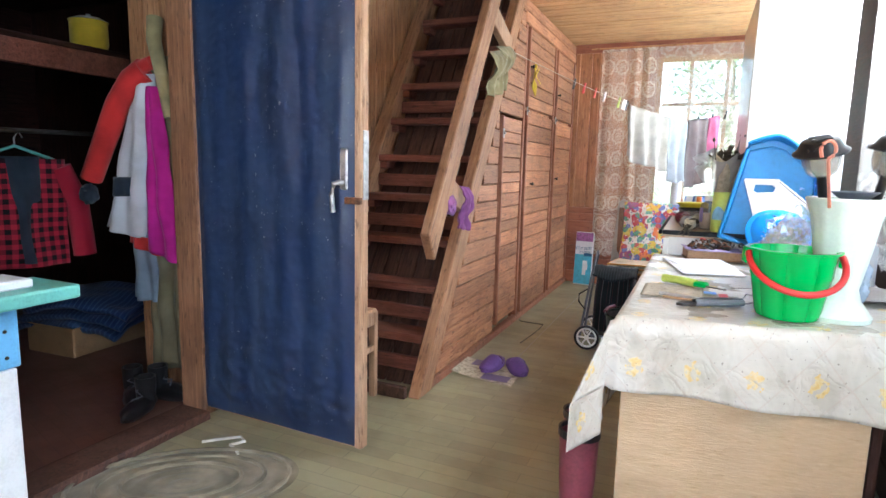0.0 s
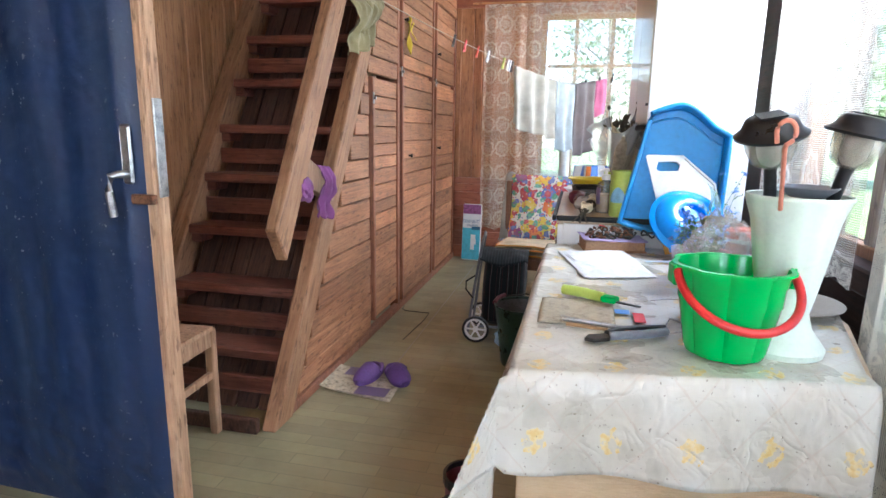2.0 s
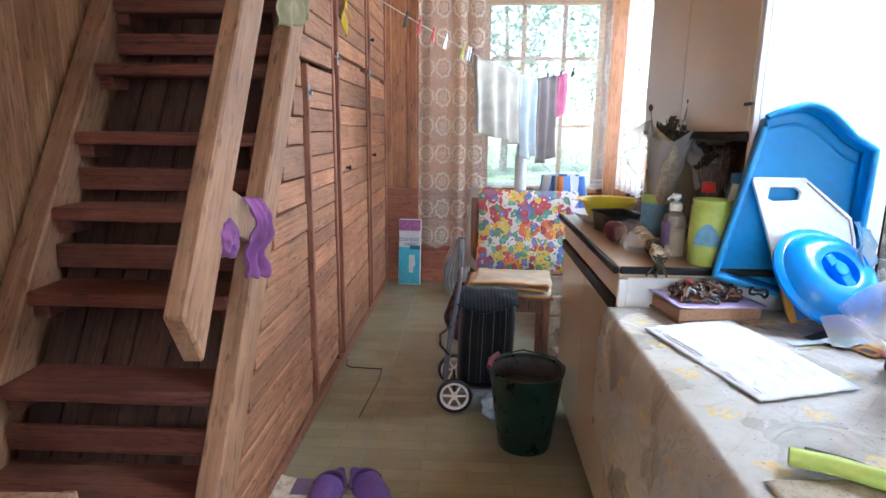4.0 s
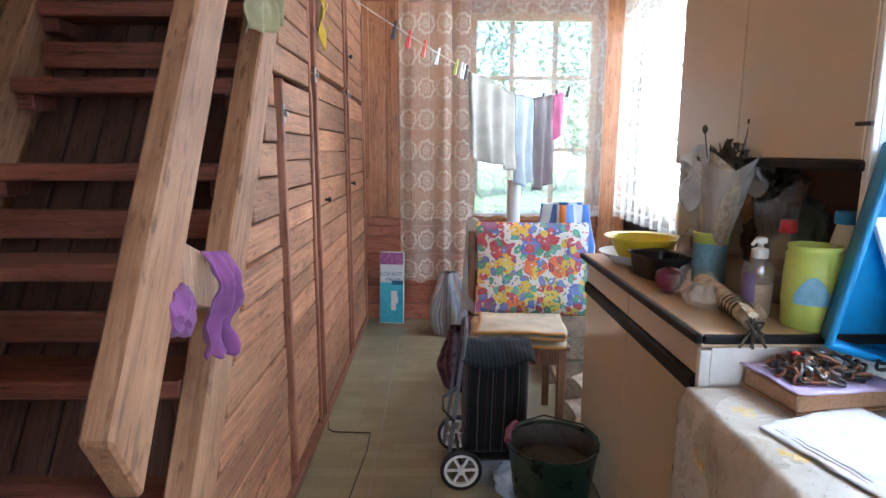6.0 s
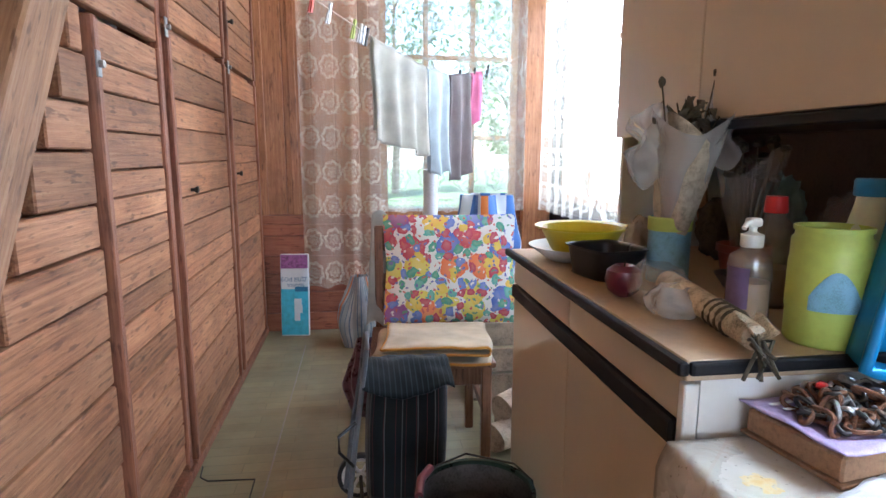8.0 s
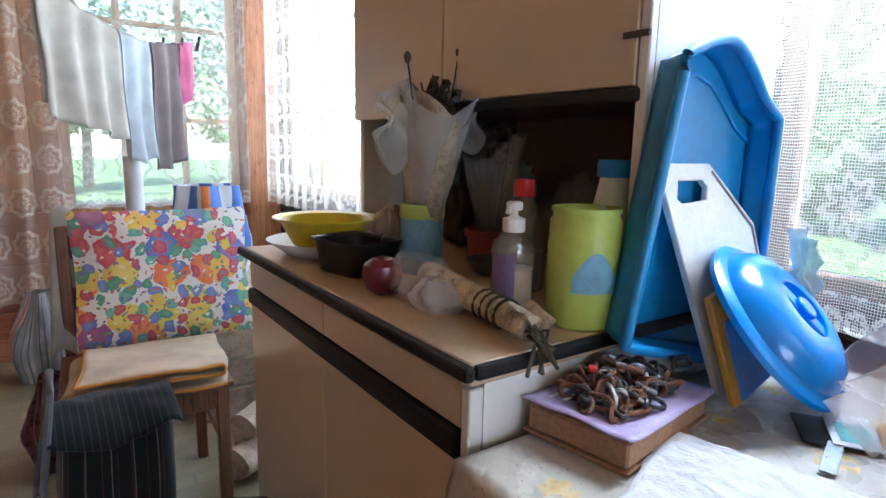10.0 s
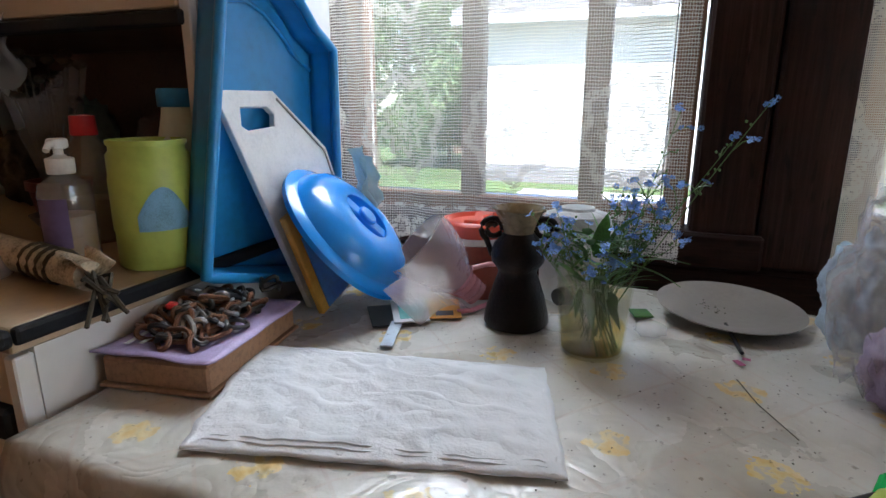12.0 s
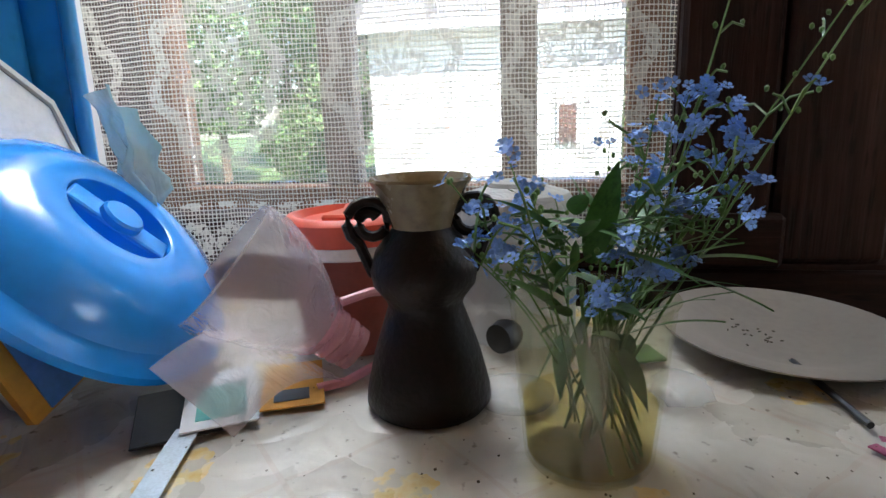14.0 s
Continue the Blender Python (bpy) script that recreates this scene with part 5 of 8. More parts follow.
def rubber_boot(at):
    b = thing("rubber_boot", "maroon rubber boot standing beside the table", "boot", at, group="rubber boots")
    part("shaft", lathe([(0.040, 0.06), (0.044, 0.12), (0.052, 0.25), (0.056, 0.38), (0.053, 0.38), (0.049, 0.25), (0.04, 0.1)], 24), "boot", b, smooth=True)
    part("foot", move(blob(0.045, 0.125, 0.045, 0.05, 2, 3), pose(0, -0.07, 0.012)), "boot", b, smooth=True)
    part("sole", box(-0.042, -0.185, 0.0, 0.042, 0.045, 0.02, 0.008), "black_pl", b, "black sole")
    part("cuff", lathe([(0.053, 0.375), (0.060, 0.375), (0.060, 0.395), (0.053, 0.395)], 24), "black_pl", b, "black cuff")
    return b


rb = rubber_boot(pose(0.925, 0.03, 0, 0, 0, -8))
copy_thing(rb, pose(0.91, 0.16, 0, 0, 0, 6))


def chair(name, label, at, sw, sd, sh, back, leg=0.034, mat="chair"):
    c = thing(name, label, "chair", at)
    for sx in (0, 1):
        part("leg", box(sx * (sw - leg), 0, 0, sx * (sw - leg) + leg, leg, sh - 0.02, 0.004), mat, c)
        part("leg", box(sx * (sw - leg), sd - leg, 0, sx * (sw - leg) + leg, sd, back if back else sh - 0.02, 0.004), mat, c)
        part("apron", box(sx * (sw - 0.022) + 0.002, leg, sh - 0.085, sx * (sw - 0.022) + 0.02, sd - leg, sh - 0.021, 0.003), mat, c)
        part("stretcher", box(sx * (sw - 0.026) + 0.004, leg, sh * 0.52, sx * (sw - 0.026) + 0.022, sd - leg, sh * 0.52 + 0.03, 0.003), mat, c)
    part("apron", box(leg, 0.004, sh - 0.085, sw - leg, 0.024, sh - 0.021, 0.003), mat, c)
    part("seat", box(-0.012, -0.015, sh - 0.02, sw + 0.012, sd - 0.035, sh, 0.006, 2), mat, c)
    if back:
        for z0 in (back - 0.10, sh + 0.14):
            part("back_slat", box(leg, sd - 0.028, z0, sw - leg, sd - 0.010, z0 + 0.075, 0.004), mat, c)
    return c


chair("dining_chair", "brown wooden chair with a blanket on its seat", pose(0.64, 2.33, 0, 0, 0, -3), 0.40, 0.46, 0.455, 0.86)
chair("old_chair", "light wooden chair behind the open door", pose(-0.585, 0.43, 0, 0, 0, 3), 0.41, 0.35, 0.45, 0.0, mat="beam")

# cushion in a fruit-print cover, with a grey slip edge
ROT = pose(0.955, 2.70, 0.695, -14, 0, -4)


def pillow(side):
    def fn(u, v):
        x, z = (u - 0.5) * 0.52, (v - 0.5) * 0.43
        e = (1 - abs(2 * u - 1) ** 4) * (1 - abs(2 * v - 1) ** 4)
        x *= 1 - 0.03 * math.cos(math.pi * (v - 0.5)) + 0.01 * math.sin(9 * v)
        z *= 1 - 0.04 * math.cos(math.pi * (u - 0.5)) * (1 if v < 0.5 else 0.4)
        return (x, side * (0.004 + 0.05 * e) + 0.006 * noise.noise(Vector((u * 5, v * 5, side))), z)
    return fn


cu = thing("cushion", "square cushion in a bright fruit-print cover leaning on the chair back", "cushion", ROT)
part("cover", surface(pillow(-1), 40, 34, 0.52, 0.43), "fruit", cu, smooth=True)
part("back", surface(pillow(1), 40, 34, 0.52, 0.43), "cushion_side", cu, "plain grey back", smooth=True)
single("chair_cover", surface(lambda u, v: (0.655 + 0.10 * u - 0.03 * v, 2.80 - 0.05 * v, 0.90 - 0.44 * v + 0.02 * math.sin(u * 5)), 10, 20, 0.12, 0.45), "cushion_side", "grey cloth slip hanging over the chair back", "cover", smooth=True, solid=0.004)

# folded blanket on the seat
fb = thing("folded_blanket", "folded cream blanket with an orange edge on the chair seat", "blanket", pose(0.655, 2.315, 0.456, 0, 0, -4))


def fold_line(s):
    """Cross-section of the folded blanket, s from 0 to 1 through three layers."""
    w = 0.37
    if s < 0.3:
        return (w * (1 - s / 0.3), 0.010)
    if s < 0.38:
        a = math.pi * (s - 0.3) / 0.08
        return (-0.020 * math.sin(a), 0.024 - 0.014 * math.cos(a))
    if s < 0.65:
        return (w * 0.96 * (s - 0.38) / 0.27, 0.038)
    if s < 0.72:
        a = math.pi * (s - 0.65) / 0.07
        return (w * 0.96 + 0.013 * math.sin(a), 0.049 - 0.011 * math.cos(a))
    return (w * 0.96 - w * 0.92 * (s - 0.72) / 0.28, 0.060)


def fold_fn(u, v):
    x, z = fold_line(u)
    return (x + 0.03 * v + 0.008 * math.sin(v * 5), -0.02 + 0.31 * v - 0.05 * x + 0.006 * noise.noise(Vector((x * 9, v * 4, 2))), z * (1 + 0.12 * math.sin(v * 4 + x * 6)) + 0.004 * noise.noise(Vector((x * 14, v * 7, z * 40))))


part("cloth", surface(fold_fn, 90, 22, 1.1, 0.3), "fold", fb, smooth=True, solid=0.008)
part("edge", tube([Vector(fold_fn(i / 70, 0.0)) + Vector((0, -0.003, 0)) for i in range(71)], 0.0048, 7), "fold_edge", fb, "orange piping", smooth=True)
part("edge", tube([fold_fn(1.0, i / 20) for i in range(21)], 0.005, 7), "fold_edge", fb, "orange piping", smooth=True)

# ---- shopping cart ----
ct = thing("shopping_trolley", "two-wheeled shopping trolley with a dark tartan bag", "trolley", pose(0.735, 2.14, 0, 0, 0, 2))


def wheel_part(x, r=0.077):
    w = part("wheel", move(lathe([(r - 0.012, -0.011), (r, -0.008), (r, 0.008), (r - 0.012, 0.011), (r - 0.014, 0.006), (r - 0.014, -0.006), (r - 0.012, -0.011)], 32), pose(-0.135, x, r, 90, 0, 0)), "black_pl", ct, "black tyre", smooth=True)
    part("rim", move(lathe([(r - 0.015, -0.009), (r - 0.0145, 0.009), (r - 0.024, 0.008), (r - 0.024, -0.008), (r - 0.015, -0.009)], 32), pose(-0.135, x, r, 90, 0, 0)), "white_pl", w, "white rim")
    part("hub", move(lathe([(0, -0.012), (0.014, -0.012), (0.014, 0.012), (0, 0.012)], 16), pose(-0.135, x, r, 90, 0, 0)), "white_pl", w)
    for i in range(6):
        a = i * math.pi / 3
        part("spoke", tube([(-0.135 + 0.012 * math.cos(a), x, r + 0.012 * math.sin(a)), (-0.135 + (r - 0.022) * math.cos(a), x, r + (r - 0.022) * math.sin(a))], 0.0055, 6), "white_pl", w)


wheel_part(-0.105), wheel_part(0.175)


def bag_fn(u, v):
    a = 2 * math.pi * u
    ex = 4.0
    c, s = math.cos(a), math.sin(a)
    k = (abs(c) ** ex + abs(s) ** ex) ** (-1 / ex)
    z = 0.11 + 0.36 * v
    b = 1 + 0.05 * math.sin(math.pi * v) + 0.03 * noise.noise(Vector((c * 2, s * 2, v * 4)))
    return (0.118 * k * c * b + 0.012 * v, 0.045 + 0.085 * k * s * b + 0.02 * v, z)


part("bag", surface(bag_fn, 64, 24, 0.8, 0.36), "plaid_cart", ct, smooth=True, solid=0.002)
part("bag_floor", box(-0.11, -0.03, 0.10, 0.11, 0.12, 0.115, 0.01), "black_pl", ct)
part("flap", surface(lambda u, v: (-0.13 + 0.27 * u, -0.055 + 0.22 * v, 0.475 + 0.045 * math.sin(math.pi * v * 0.9) * (1 - 0.2 * u) - (0.035 * (1 - v) ** 3 * abs(math.sin(u * 3.5))) + 0.008 * noise.noise(Vector((u * 6, v * 4, 2)))), 24, 18, 0.27, 0.22), "flap", ct, smooth=True, solid=0.003)
part("frame_tube", tube([(-0.185, -0.075, 0.05), (-0.155, -0.06, 0.30), (-0.115, -0.03, 0.585), (-0.11, 0.03, 0.615), (-0.115, 0.09, 0.585), (-0.155, 0.14, 0.30), (-0.185, 0.15, 0.05)], 0.008, 8), "grey_pl", ct, smooth=True)
part("frame_tube", tube([(-0.13, -0.07, 0.085), (0.12, -0.07, 0.085), (0.135, -0.06, 0.02)], 0.008, 8), "grey_pl", ct, smooth=True)
part("axle", tube([(-0.135, -0.11, 0.077), (-0.135, 0.18, 0.077)], 0.006, 8), "dark_iron", ct, smooth=True)
part("toe_plate", box(-0.12, -0.07, 0.085, 0.12, 0.10, 0.10, 0.004), "dark_iron", ct)
part("side_loop", tube([(-0.16, -0.07, 0.25), (-0.20, -0.075, 0.30), (-0.20, -0.07, 0.345), (-0.15, -0.06, 0.38)], 0.005, 7), "black_pl", ct, smooth=True)

# ---- dark enamel bucket ----
bk = thing("metal_bucket", "dark green enamel bucket with a dirty inside and wire handle", "bucket", pose(0.885, 1.80, 0))
part("wall", lathe([(0, 0.004), (0.098, 0.004), (0.102, 0), (0.104, 0.01), (0.142, 0.305), (0.147, 0.310), (0.147, 0.318), (0.139, 0.316), (0.138, 0.305)], 40), "enamel", bk, smooth=True)
part("inside", lathe([(0.1375, 0.305), (0.100, 0.014), (0, 0.012)], 40), "bucket_in", bk, "stained inside", smooth=True)
part("sediment", lathe([(0.127, 0.235), (0.06, 0.238), (0, 0.24)], 32), "bucket_in", bk)
part("bail", tube([(-0.145, 0, 0.29), (-0.15, 0.02, 0.315), (-0.12, 0.09, 0.325), (0, 0.15, 0.33), (0.12, 0.09, 0.325), (0.15, 0.02, 0.315), (0.145, 0, 0.29)], 0.003, 6), "dark_iron", bk, "wire handle", smooth=True)
part("grip", tube([(-0.145, -0.01, 0.318), (-0.135, 0.045, 0.328), (-0.105, 0.085, 0.335)], 0.011, 10), "boot", bk, "dull grip", smooth=True)

single("blue_floor_bag", blob(0.075, 0.09, 0.055, 0.3, 2.6, 4, 15.0), "bluebag_film", "crumpled pale blue plastic bag on the floor by the trolley", "bag", pose(0.80, 2.00, 0.0), smooth=True)

# ---- far end things ----
pk = thing("paper_packet", "cyan and white garden fertiliser packet standing upside down by the wall", "packet", pose(0.10, 4.10, 0.0, -5, 0, -6))
part("body", box(0, 0, 0, 0.175, 0.035, 0.52, 0.008, 2), "pack_white", pk)
part("cyan_panel", box(0.004, -0.0025, 0.01, 0.171, -0.0005, 0.30), "pack_cyan", pk)
part("flower_panel", box(0.004, -0.0025, 0.43, 0.171, -0.0005, 0.515), "pack_purple", pk)
for zz, w in ((0.15, 0.05), (0.19, 0.045), (0.10, 0.035)):
    part("print", box(0.085, -0.0045, zz, 0.085 + w, -0.003, zz + 0.05), "pack_white", pk)


def lettering(name, text, size, at, mat, parent=None):
    cu_ = bpy.data.curves.new(name, "FONT")
    cu_.body, cu_.size, cu_.extrude = text, size, 0.0004
    tmp = bpy.data.objects.new("tmp_text", cu_)
    me = bpy.data.meshes.new_from_object(tmp)
    bpy.data.objects.remove(tmp)
    me.materials.clear()
    me.materials.append(M[mat])
    ob = new(name, me)
    ob.parent = parent
    ob.matrix_basis = at
    return ob


lettering("lettering", "ДЛЯ РОЗ", 0.036, pose(0.165, -0.004, 0.375, 90, 180, 0), "ink_blue", pk)
lettering("lettering", "МАРКА", 0.030, pose(0.15, -0.004, 0.335, 90, 180, 0), "ink_blue", pk)
part("print_band", box(0.09, -0.0035, 0.285, 0.171, -0.0026, 0.315), "ink_blue", pk)

M["stripe_bag"] = fabric("striped_bag_film", (0.46, 0.50, 0.54), stripes=[((0.12, 0.18, 0.28), 0.023, 0.3), ((0.30, 0.33, 0.36), 0.061, 0.35), ((0.60, 0.20, 0.08), 0.23, 0.05)], rough=0.35, var=0.3)


def sack_fn(rx, ry, h, seed, neck=0.25):
    def fn(u, v):
        a = 2 * math.pi * u
        prof = 0.80 + 0.20 * math.sin(math.pi * min(1, v * 1.5)) if v < 0.6 else 0.88 - (v - 0.6) / 0.4 * (0.88 - neck) * (1.3 - 0.3 * (v - 0.6) / 0.4)
        k = prof * (1 + 0.14 * math.sin(a * 5 + seed + v * 3) * (0.4 + v) + 0.10 * noise.noise(Vector((math.cos(a) * 2, math.sin(a) * 2, v * 4 + seed))))
        return (rx * k * math.cos(a), ry * k * math.sin(a), h * v)
    return fn


single("striped_bag", surface(sack_fn(0.14, 0.12, 0.42, 1.0, 0.35), 64, 30, 0.8, 0.42), "stripe_bag", "full plastic bag with silver and blue stripes on the floor", "bag", pose(0.60, 3.90, 0.0), smooth=True)
M["star_bag"] = plain("dark_patterned_film", (0.10, 0.03, 0.05), 0.3, var=0.7, scale=26)
single("gift_bag", surface(sack_fn(0.13, 0.11, 0.32, 5.0, 0.6), 56, 26, 0.8, 0.32), "star_bag", "crumpled dark maroon patterned bag beside the chair", "bag", pose(0.66, 2.98, 0.0), smooth=True)
M["blue_bag"] = fabric("blue_white_print", (0.10, 0.22, 0.62), stripes=[((0.72, 0.76, 0.82), 0.12, 0.45), ((0.68, 0.22, 0.05), 0.31, 0.12)], rough=0.4)
crate = thing("wooden_crate", "pale wooden crate behind the chair", "crate", pose(1.10, 2.98, 0))
for k in range(4):
    part("slat", box(0, 0, 0.02 + 0.125 * k, 0.46, 0.015, 0.13 + 0.125 * k, 0.003), "birch", crate)
    part("slat", box(0, 0.016, 0.02 + 0.125 * k, 0.015, 0.45, 0.13 + 0.125 * k, 0.003), "birch", crate)
    part("slat", box(0.445, 0.016, 0.02 + 0.125 * k, 0.46, 0.45, 0.13 + 0.125 * k, 0.003), "birch", crate)
part("crate_top", box(-0.005, -0.005, 0.52, 0.465, 0.46, 0.535, 0.003), "birch", crate)
for sx in (0.016, 0.42):
    part("corner_post", box(sx, 0.017, 0.0, sx + 0.025, 0.04, 0.519, 0.002), "birch", crate)
single("blue_white_bag", surface(sack_fn(0.16, 0.13, 0.41, 8.0, 0.7), 64, 28, 0.9, 0.45), "blue_bag", "blue, white and orange printed bag on a crate", "bag", pose(1.22, 3.25, 0.536), smooth=True)
single("white_post", lathe([(0, 0), (0.042, 0), (0.04, 1.05), (0, 1.06)], 24), "white_paint", "white painted round post before the window", "post", pose(1.0, 3.72, 0.0), smooth=True)
logs = [((1.10, 2.52, 0.0), 0.055, 30), ((1.16, 2.66, 0.0), 0.05, 22), ((1.14, 2.58, 0.10), 0.05, 40)]
for (lx, ly, lz), lr, ang in logs:
    single("firewood_log", move(lathe([(0, 0), (lr, 0.002), (lr * 1.02, 0.15), (lr * 0.97, 0.30), (0, 0.302)], 14, lambda a, z: 1 + 0.09 * math.sin(3 * a + z * 5)), pose(lx, ly, lz + lr * 1.05, 0, 90, ang)), "birch", "split birch log stacked behind the chair", "log", smooth=True, group="firewood")

# ---- side room ----
jk = thing("hanging_jacket", "red, white and magenta winter jacket hanging on a hook", "jacket", pose(-1.275, 0.44, 0))


def panel(x0, x1, z0, z1, bulge, seed, slant=0.0):
    def fn(u, v):
        z = z0 + (z1 - z0) * v
        x = x0 + (x1 - x0) * u + slant * (1 - v)
        return (x, -0.03 - bulge * math.sin(math.pi * (0.1 + 0.8 * u)) - 0.02 * noise.noise(Vector((u * 3, z * 6, seed))) - 0.012 * math.sin(u * 9 + z * 5), z)
    return fn




def hung(a, b, c, d, bulge, seed):
    """Cloth hung between four corners (x, z): top one side, top other side, foot one side, foot other side."""
    def fn(u, v):
        p = Vector(a).lerp(Vector(b), u).lerp(Vector(c).lerp(Vector(d), u), 1 - v)
        return (p.x, -0.03 - bulge * math.sin(math.pi * (0.08 + 0.84 * u)) - 0.016 * noise.noise(Vector((u * 3, p.y * 6, seed))) - (0.004 + 0.012 * (1 - v)) * math.sin(u * 13 + p.y * 4), p.y)
    return fn


part("front_panel", surface(hung((0.02, 1.50), (0.13, 1.52), (-0.26, 0.79), (0.02, 0.75), 0.06, 1), 26, 44, 0.26, 0.8), "jacket_white", jk, "white front", smooth=True, solid=0.012)
part("collar", tube([(0.02, -0.06, 1.50), (0.07, -0.08, 1.545), (0.14, -0.07, 1.565)], 0.03, 12), "jacket_red", jk, "red collar", smooth=True)
part("sleeve", tube([(0.09, -0.06, 1.535), (0.02, -0.08, 1.49), (-0.06, -0.10, 1.38), (-0.16, -0.11, 1.20), (-0.25, -0.12, 1.03)], 0.060, 16, taper=0.82), "jacket_red", jk, "red sleeve", smooth=True)
part("cuff", move(blob(0.042, 0.042, 0.05, 0.25, 3, 3, 1, flat=False), pose(-0.275, -0.12, 0.905)), "jacket_navy", jk, "dark grey cuff", smooth=True)
part("side_panel", surface(hung((0.10, 1.46), (0.155, 1.46), (0.02, 0.72), (0.24, 0.64), 0.055, 5), 16, 44, 0.16, 0.8), "jacket_pink", jk, "magenta side", smooth=True, solid=0.012)
part("belt", surface(hung((-0.17, 1.04), (0.03, 1.045), (-0.19, 0.945), (0.03, 0.955), 0.078, 3), 16, 5, 0.22, 0.09), "jacket_navy", jk, "navy band", smooth=True, solid=0.006)
part("lining", surface(hung((-0.10, 0.77), (0.10, 0.745), (-0.10, 0.72), (0.10, 0.665), 0.03, 9), 12, 8), "jacket_red", jk, "red hem", smooth=True, solid=0.006)
hk = thing("hanging_trousers", "grey-blue jeans hanging under the jacket", "trousers", pose(-1.30, 0.47, 0))
part("leg", surface(hung((-0.10, 0.85), (0.08, 0.85), (-0.075, 0.44), (0.075, 0.43), 0.045, 3), 18, 24, 0.2, 0.4), "jeans", hk, smooth=True, solid=0.01)
kc = thing("hanging_coat", "long khaki coat hanging against the door frame", "coat", pose(-1.17, 0.475, 0))
part("body", surface(hung((-0.08, 1.60), (0.13, 1.60), (-0.12, 0.10), (0.08, 0.10), 0.03, 7), 18, 50, 0.2, 1.6), "khaki", kc, smooth=True, solid=0.01)
part("scarf", tube([(0.05, -0.09, 1.76), (0.06, -0.11, 1.66), (0.09, -0.10, 1.50), (0.115, -0.09, 1.32)], 0.036, 12, taper=0.7), "olive_cloth", kc, smooth=True)
ps = thing("hanging_shirt", "red and black checked shirt on a hanger", "shirt", pose(-1.92, 0.20, 0, 0, 0, 75))
part("body", surface(panel(-0.20, 0.20, 0.58, 1.12, 0.05, 2), 26, 30, 0.42, 0.55), "red_shirt", ps, smooth=True, solid=0.008)
part("inside", surface(panel(-0.08, 0.09, 0.60, 1.13, 0.062, 2), 12, 20, 0.2, 0.5), "jacket_navy", ps, smooth=True, solid=0.006)
part("sleeve", tube([(-0.18, -0.05, 1.08), (-0.25, -0.05, 0.9), (-0.27, -0.06, 0.62)], 0.055, 12), "red_shirt", ps, smooth=True)
part("sleeve", tube([(0.18, -0.05, 1.08), (0.25, -0.05, 0.9), (0.27, -0.06, 0.62)], 0.055, 12), "red_shirt", ps, smooth=True)
part("hanger", tube([(-0.2, -0.03, 1.10), (0, -0.03, 1.18), (0.2, -0.03, 1.10)], 0.008, 8), "turq", ps, "green plastic hanger", smooth=True)
part("hook", tube([(0, -0.03, 1.18), (0, -0.03, 1.22), (0.02, -0.03, 1.25), (0.035, -0.03, 1.22)], 0.004, 6), "steel", ps, smooth=True)
hrl = thing("clothes_rail", "dark iron clothes rail hung from the ceiling", "clothes rail", pose(-1.92, 0.20, 0, 0, 0, 75))
part("bar", tube([(-0.6, -0.03, 1.255), (0.9, -0.03, 1.255)], 0.012, 8), "dark_iron", hrl, smooth=True)
for hx in (-0.55, 0.85):
    part("hanger_rod", tube([(hx, -0.03, 1.255), (hx, -0.03, TOP)], 0.008, 8), "dark_iron", hrl)
cbx = thing("cardboard_box", "open cardboard box on the dark floor", "box", pose(-2.40, 0.47, -0.012, 0, 0, 3))
for a, b, c, d in ((0, 0, 0.38, 0.008), (0, 0.50, 0.38, 0.508), (0, 0.009, 0.008, 0.499), (0.372, 0.009, 0.38, 0.499)):
    part("side", box(a, b, 0, c, d, 0.17, 0.002), "card", cbx)
part("bottom", box(0.009, 0.009, 0, 0.371, 0.499, 0.008), "card", cbx)
bl = thing("blanket_pile", "dark blue striped blankets heaped in a cardboard box", "blanket", pose(-2.20, 0.72, 0.0, 0, 0, 12))
for k in range(3):
    part("fold", surface(lambda u, v, k=k: (-0.34 + 0.70 * u + 0.04 * k, -0.21 + 0.36 * v, 0.17 + 0.06 * k + 0.05 * math.sin(math.pi * u) + 0.03 * noise.noise(Vector((u * 4, v * 4, k))) - 0.07 * (1 - v) ** 3), 26, 18, 0.7, 0.36), "denim", bl, smooth=True, solid=0.03)
bt2 = thing("plastic_bottle", "milky plastic bottle on the dark floor", "bottle", pose(-2.60, 0.33, -0.012))
part("body", lathe([(0, 0), (0.045, 0), (0.047, 0.14), (0.02, 0.20), (0.016, 0.225), (0, 0.225)], 20), "white_pl", bt2, smooth=True)
part("cap", lathe([(0.018, 0.226), (0.018, 0.245), (0, 0.245)], 16), "pink_pl", bt2)


def old_boot(at):
    b = thing("leather_boot", "worn black boot on the side room floor", "boot", at, group="boots")
    part("foot", blob(0.042, 0.125, 0.045, 0.12, 2.5, 3, 3), "black_pl", b, smooth=True)
    part("shaft", move(lathe([(0.04, 0), (0.043, 0.05), (0.045, 0.11), (0.04, 0.11), (0.037, 0.03)], 18), pose(0, 0.06, 0.06)), "black_pl", b, smooth=True)
    part("laces", tube([(-0.02, -0.02, 0.085), (0.02, 0.0, 0.10), (-0.02, 0.015, 0.115), (0.02, 0.03, 0.13)], 0.004, 6), "grey_pl", b)
    return b


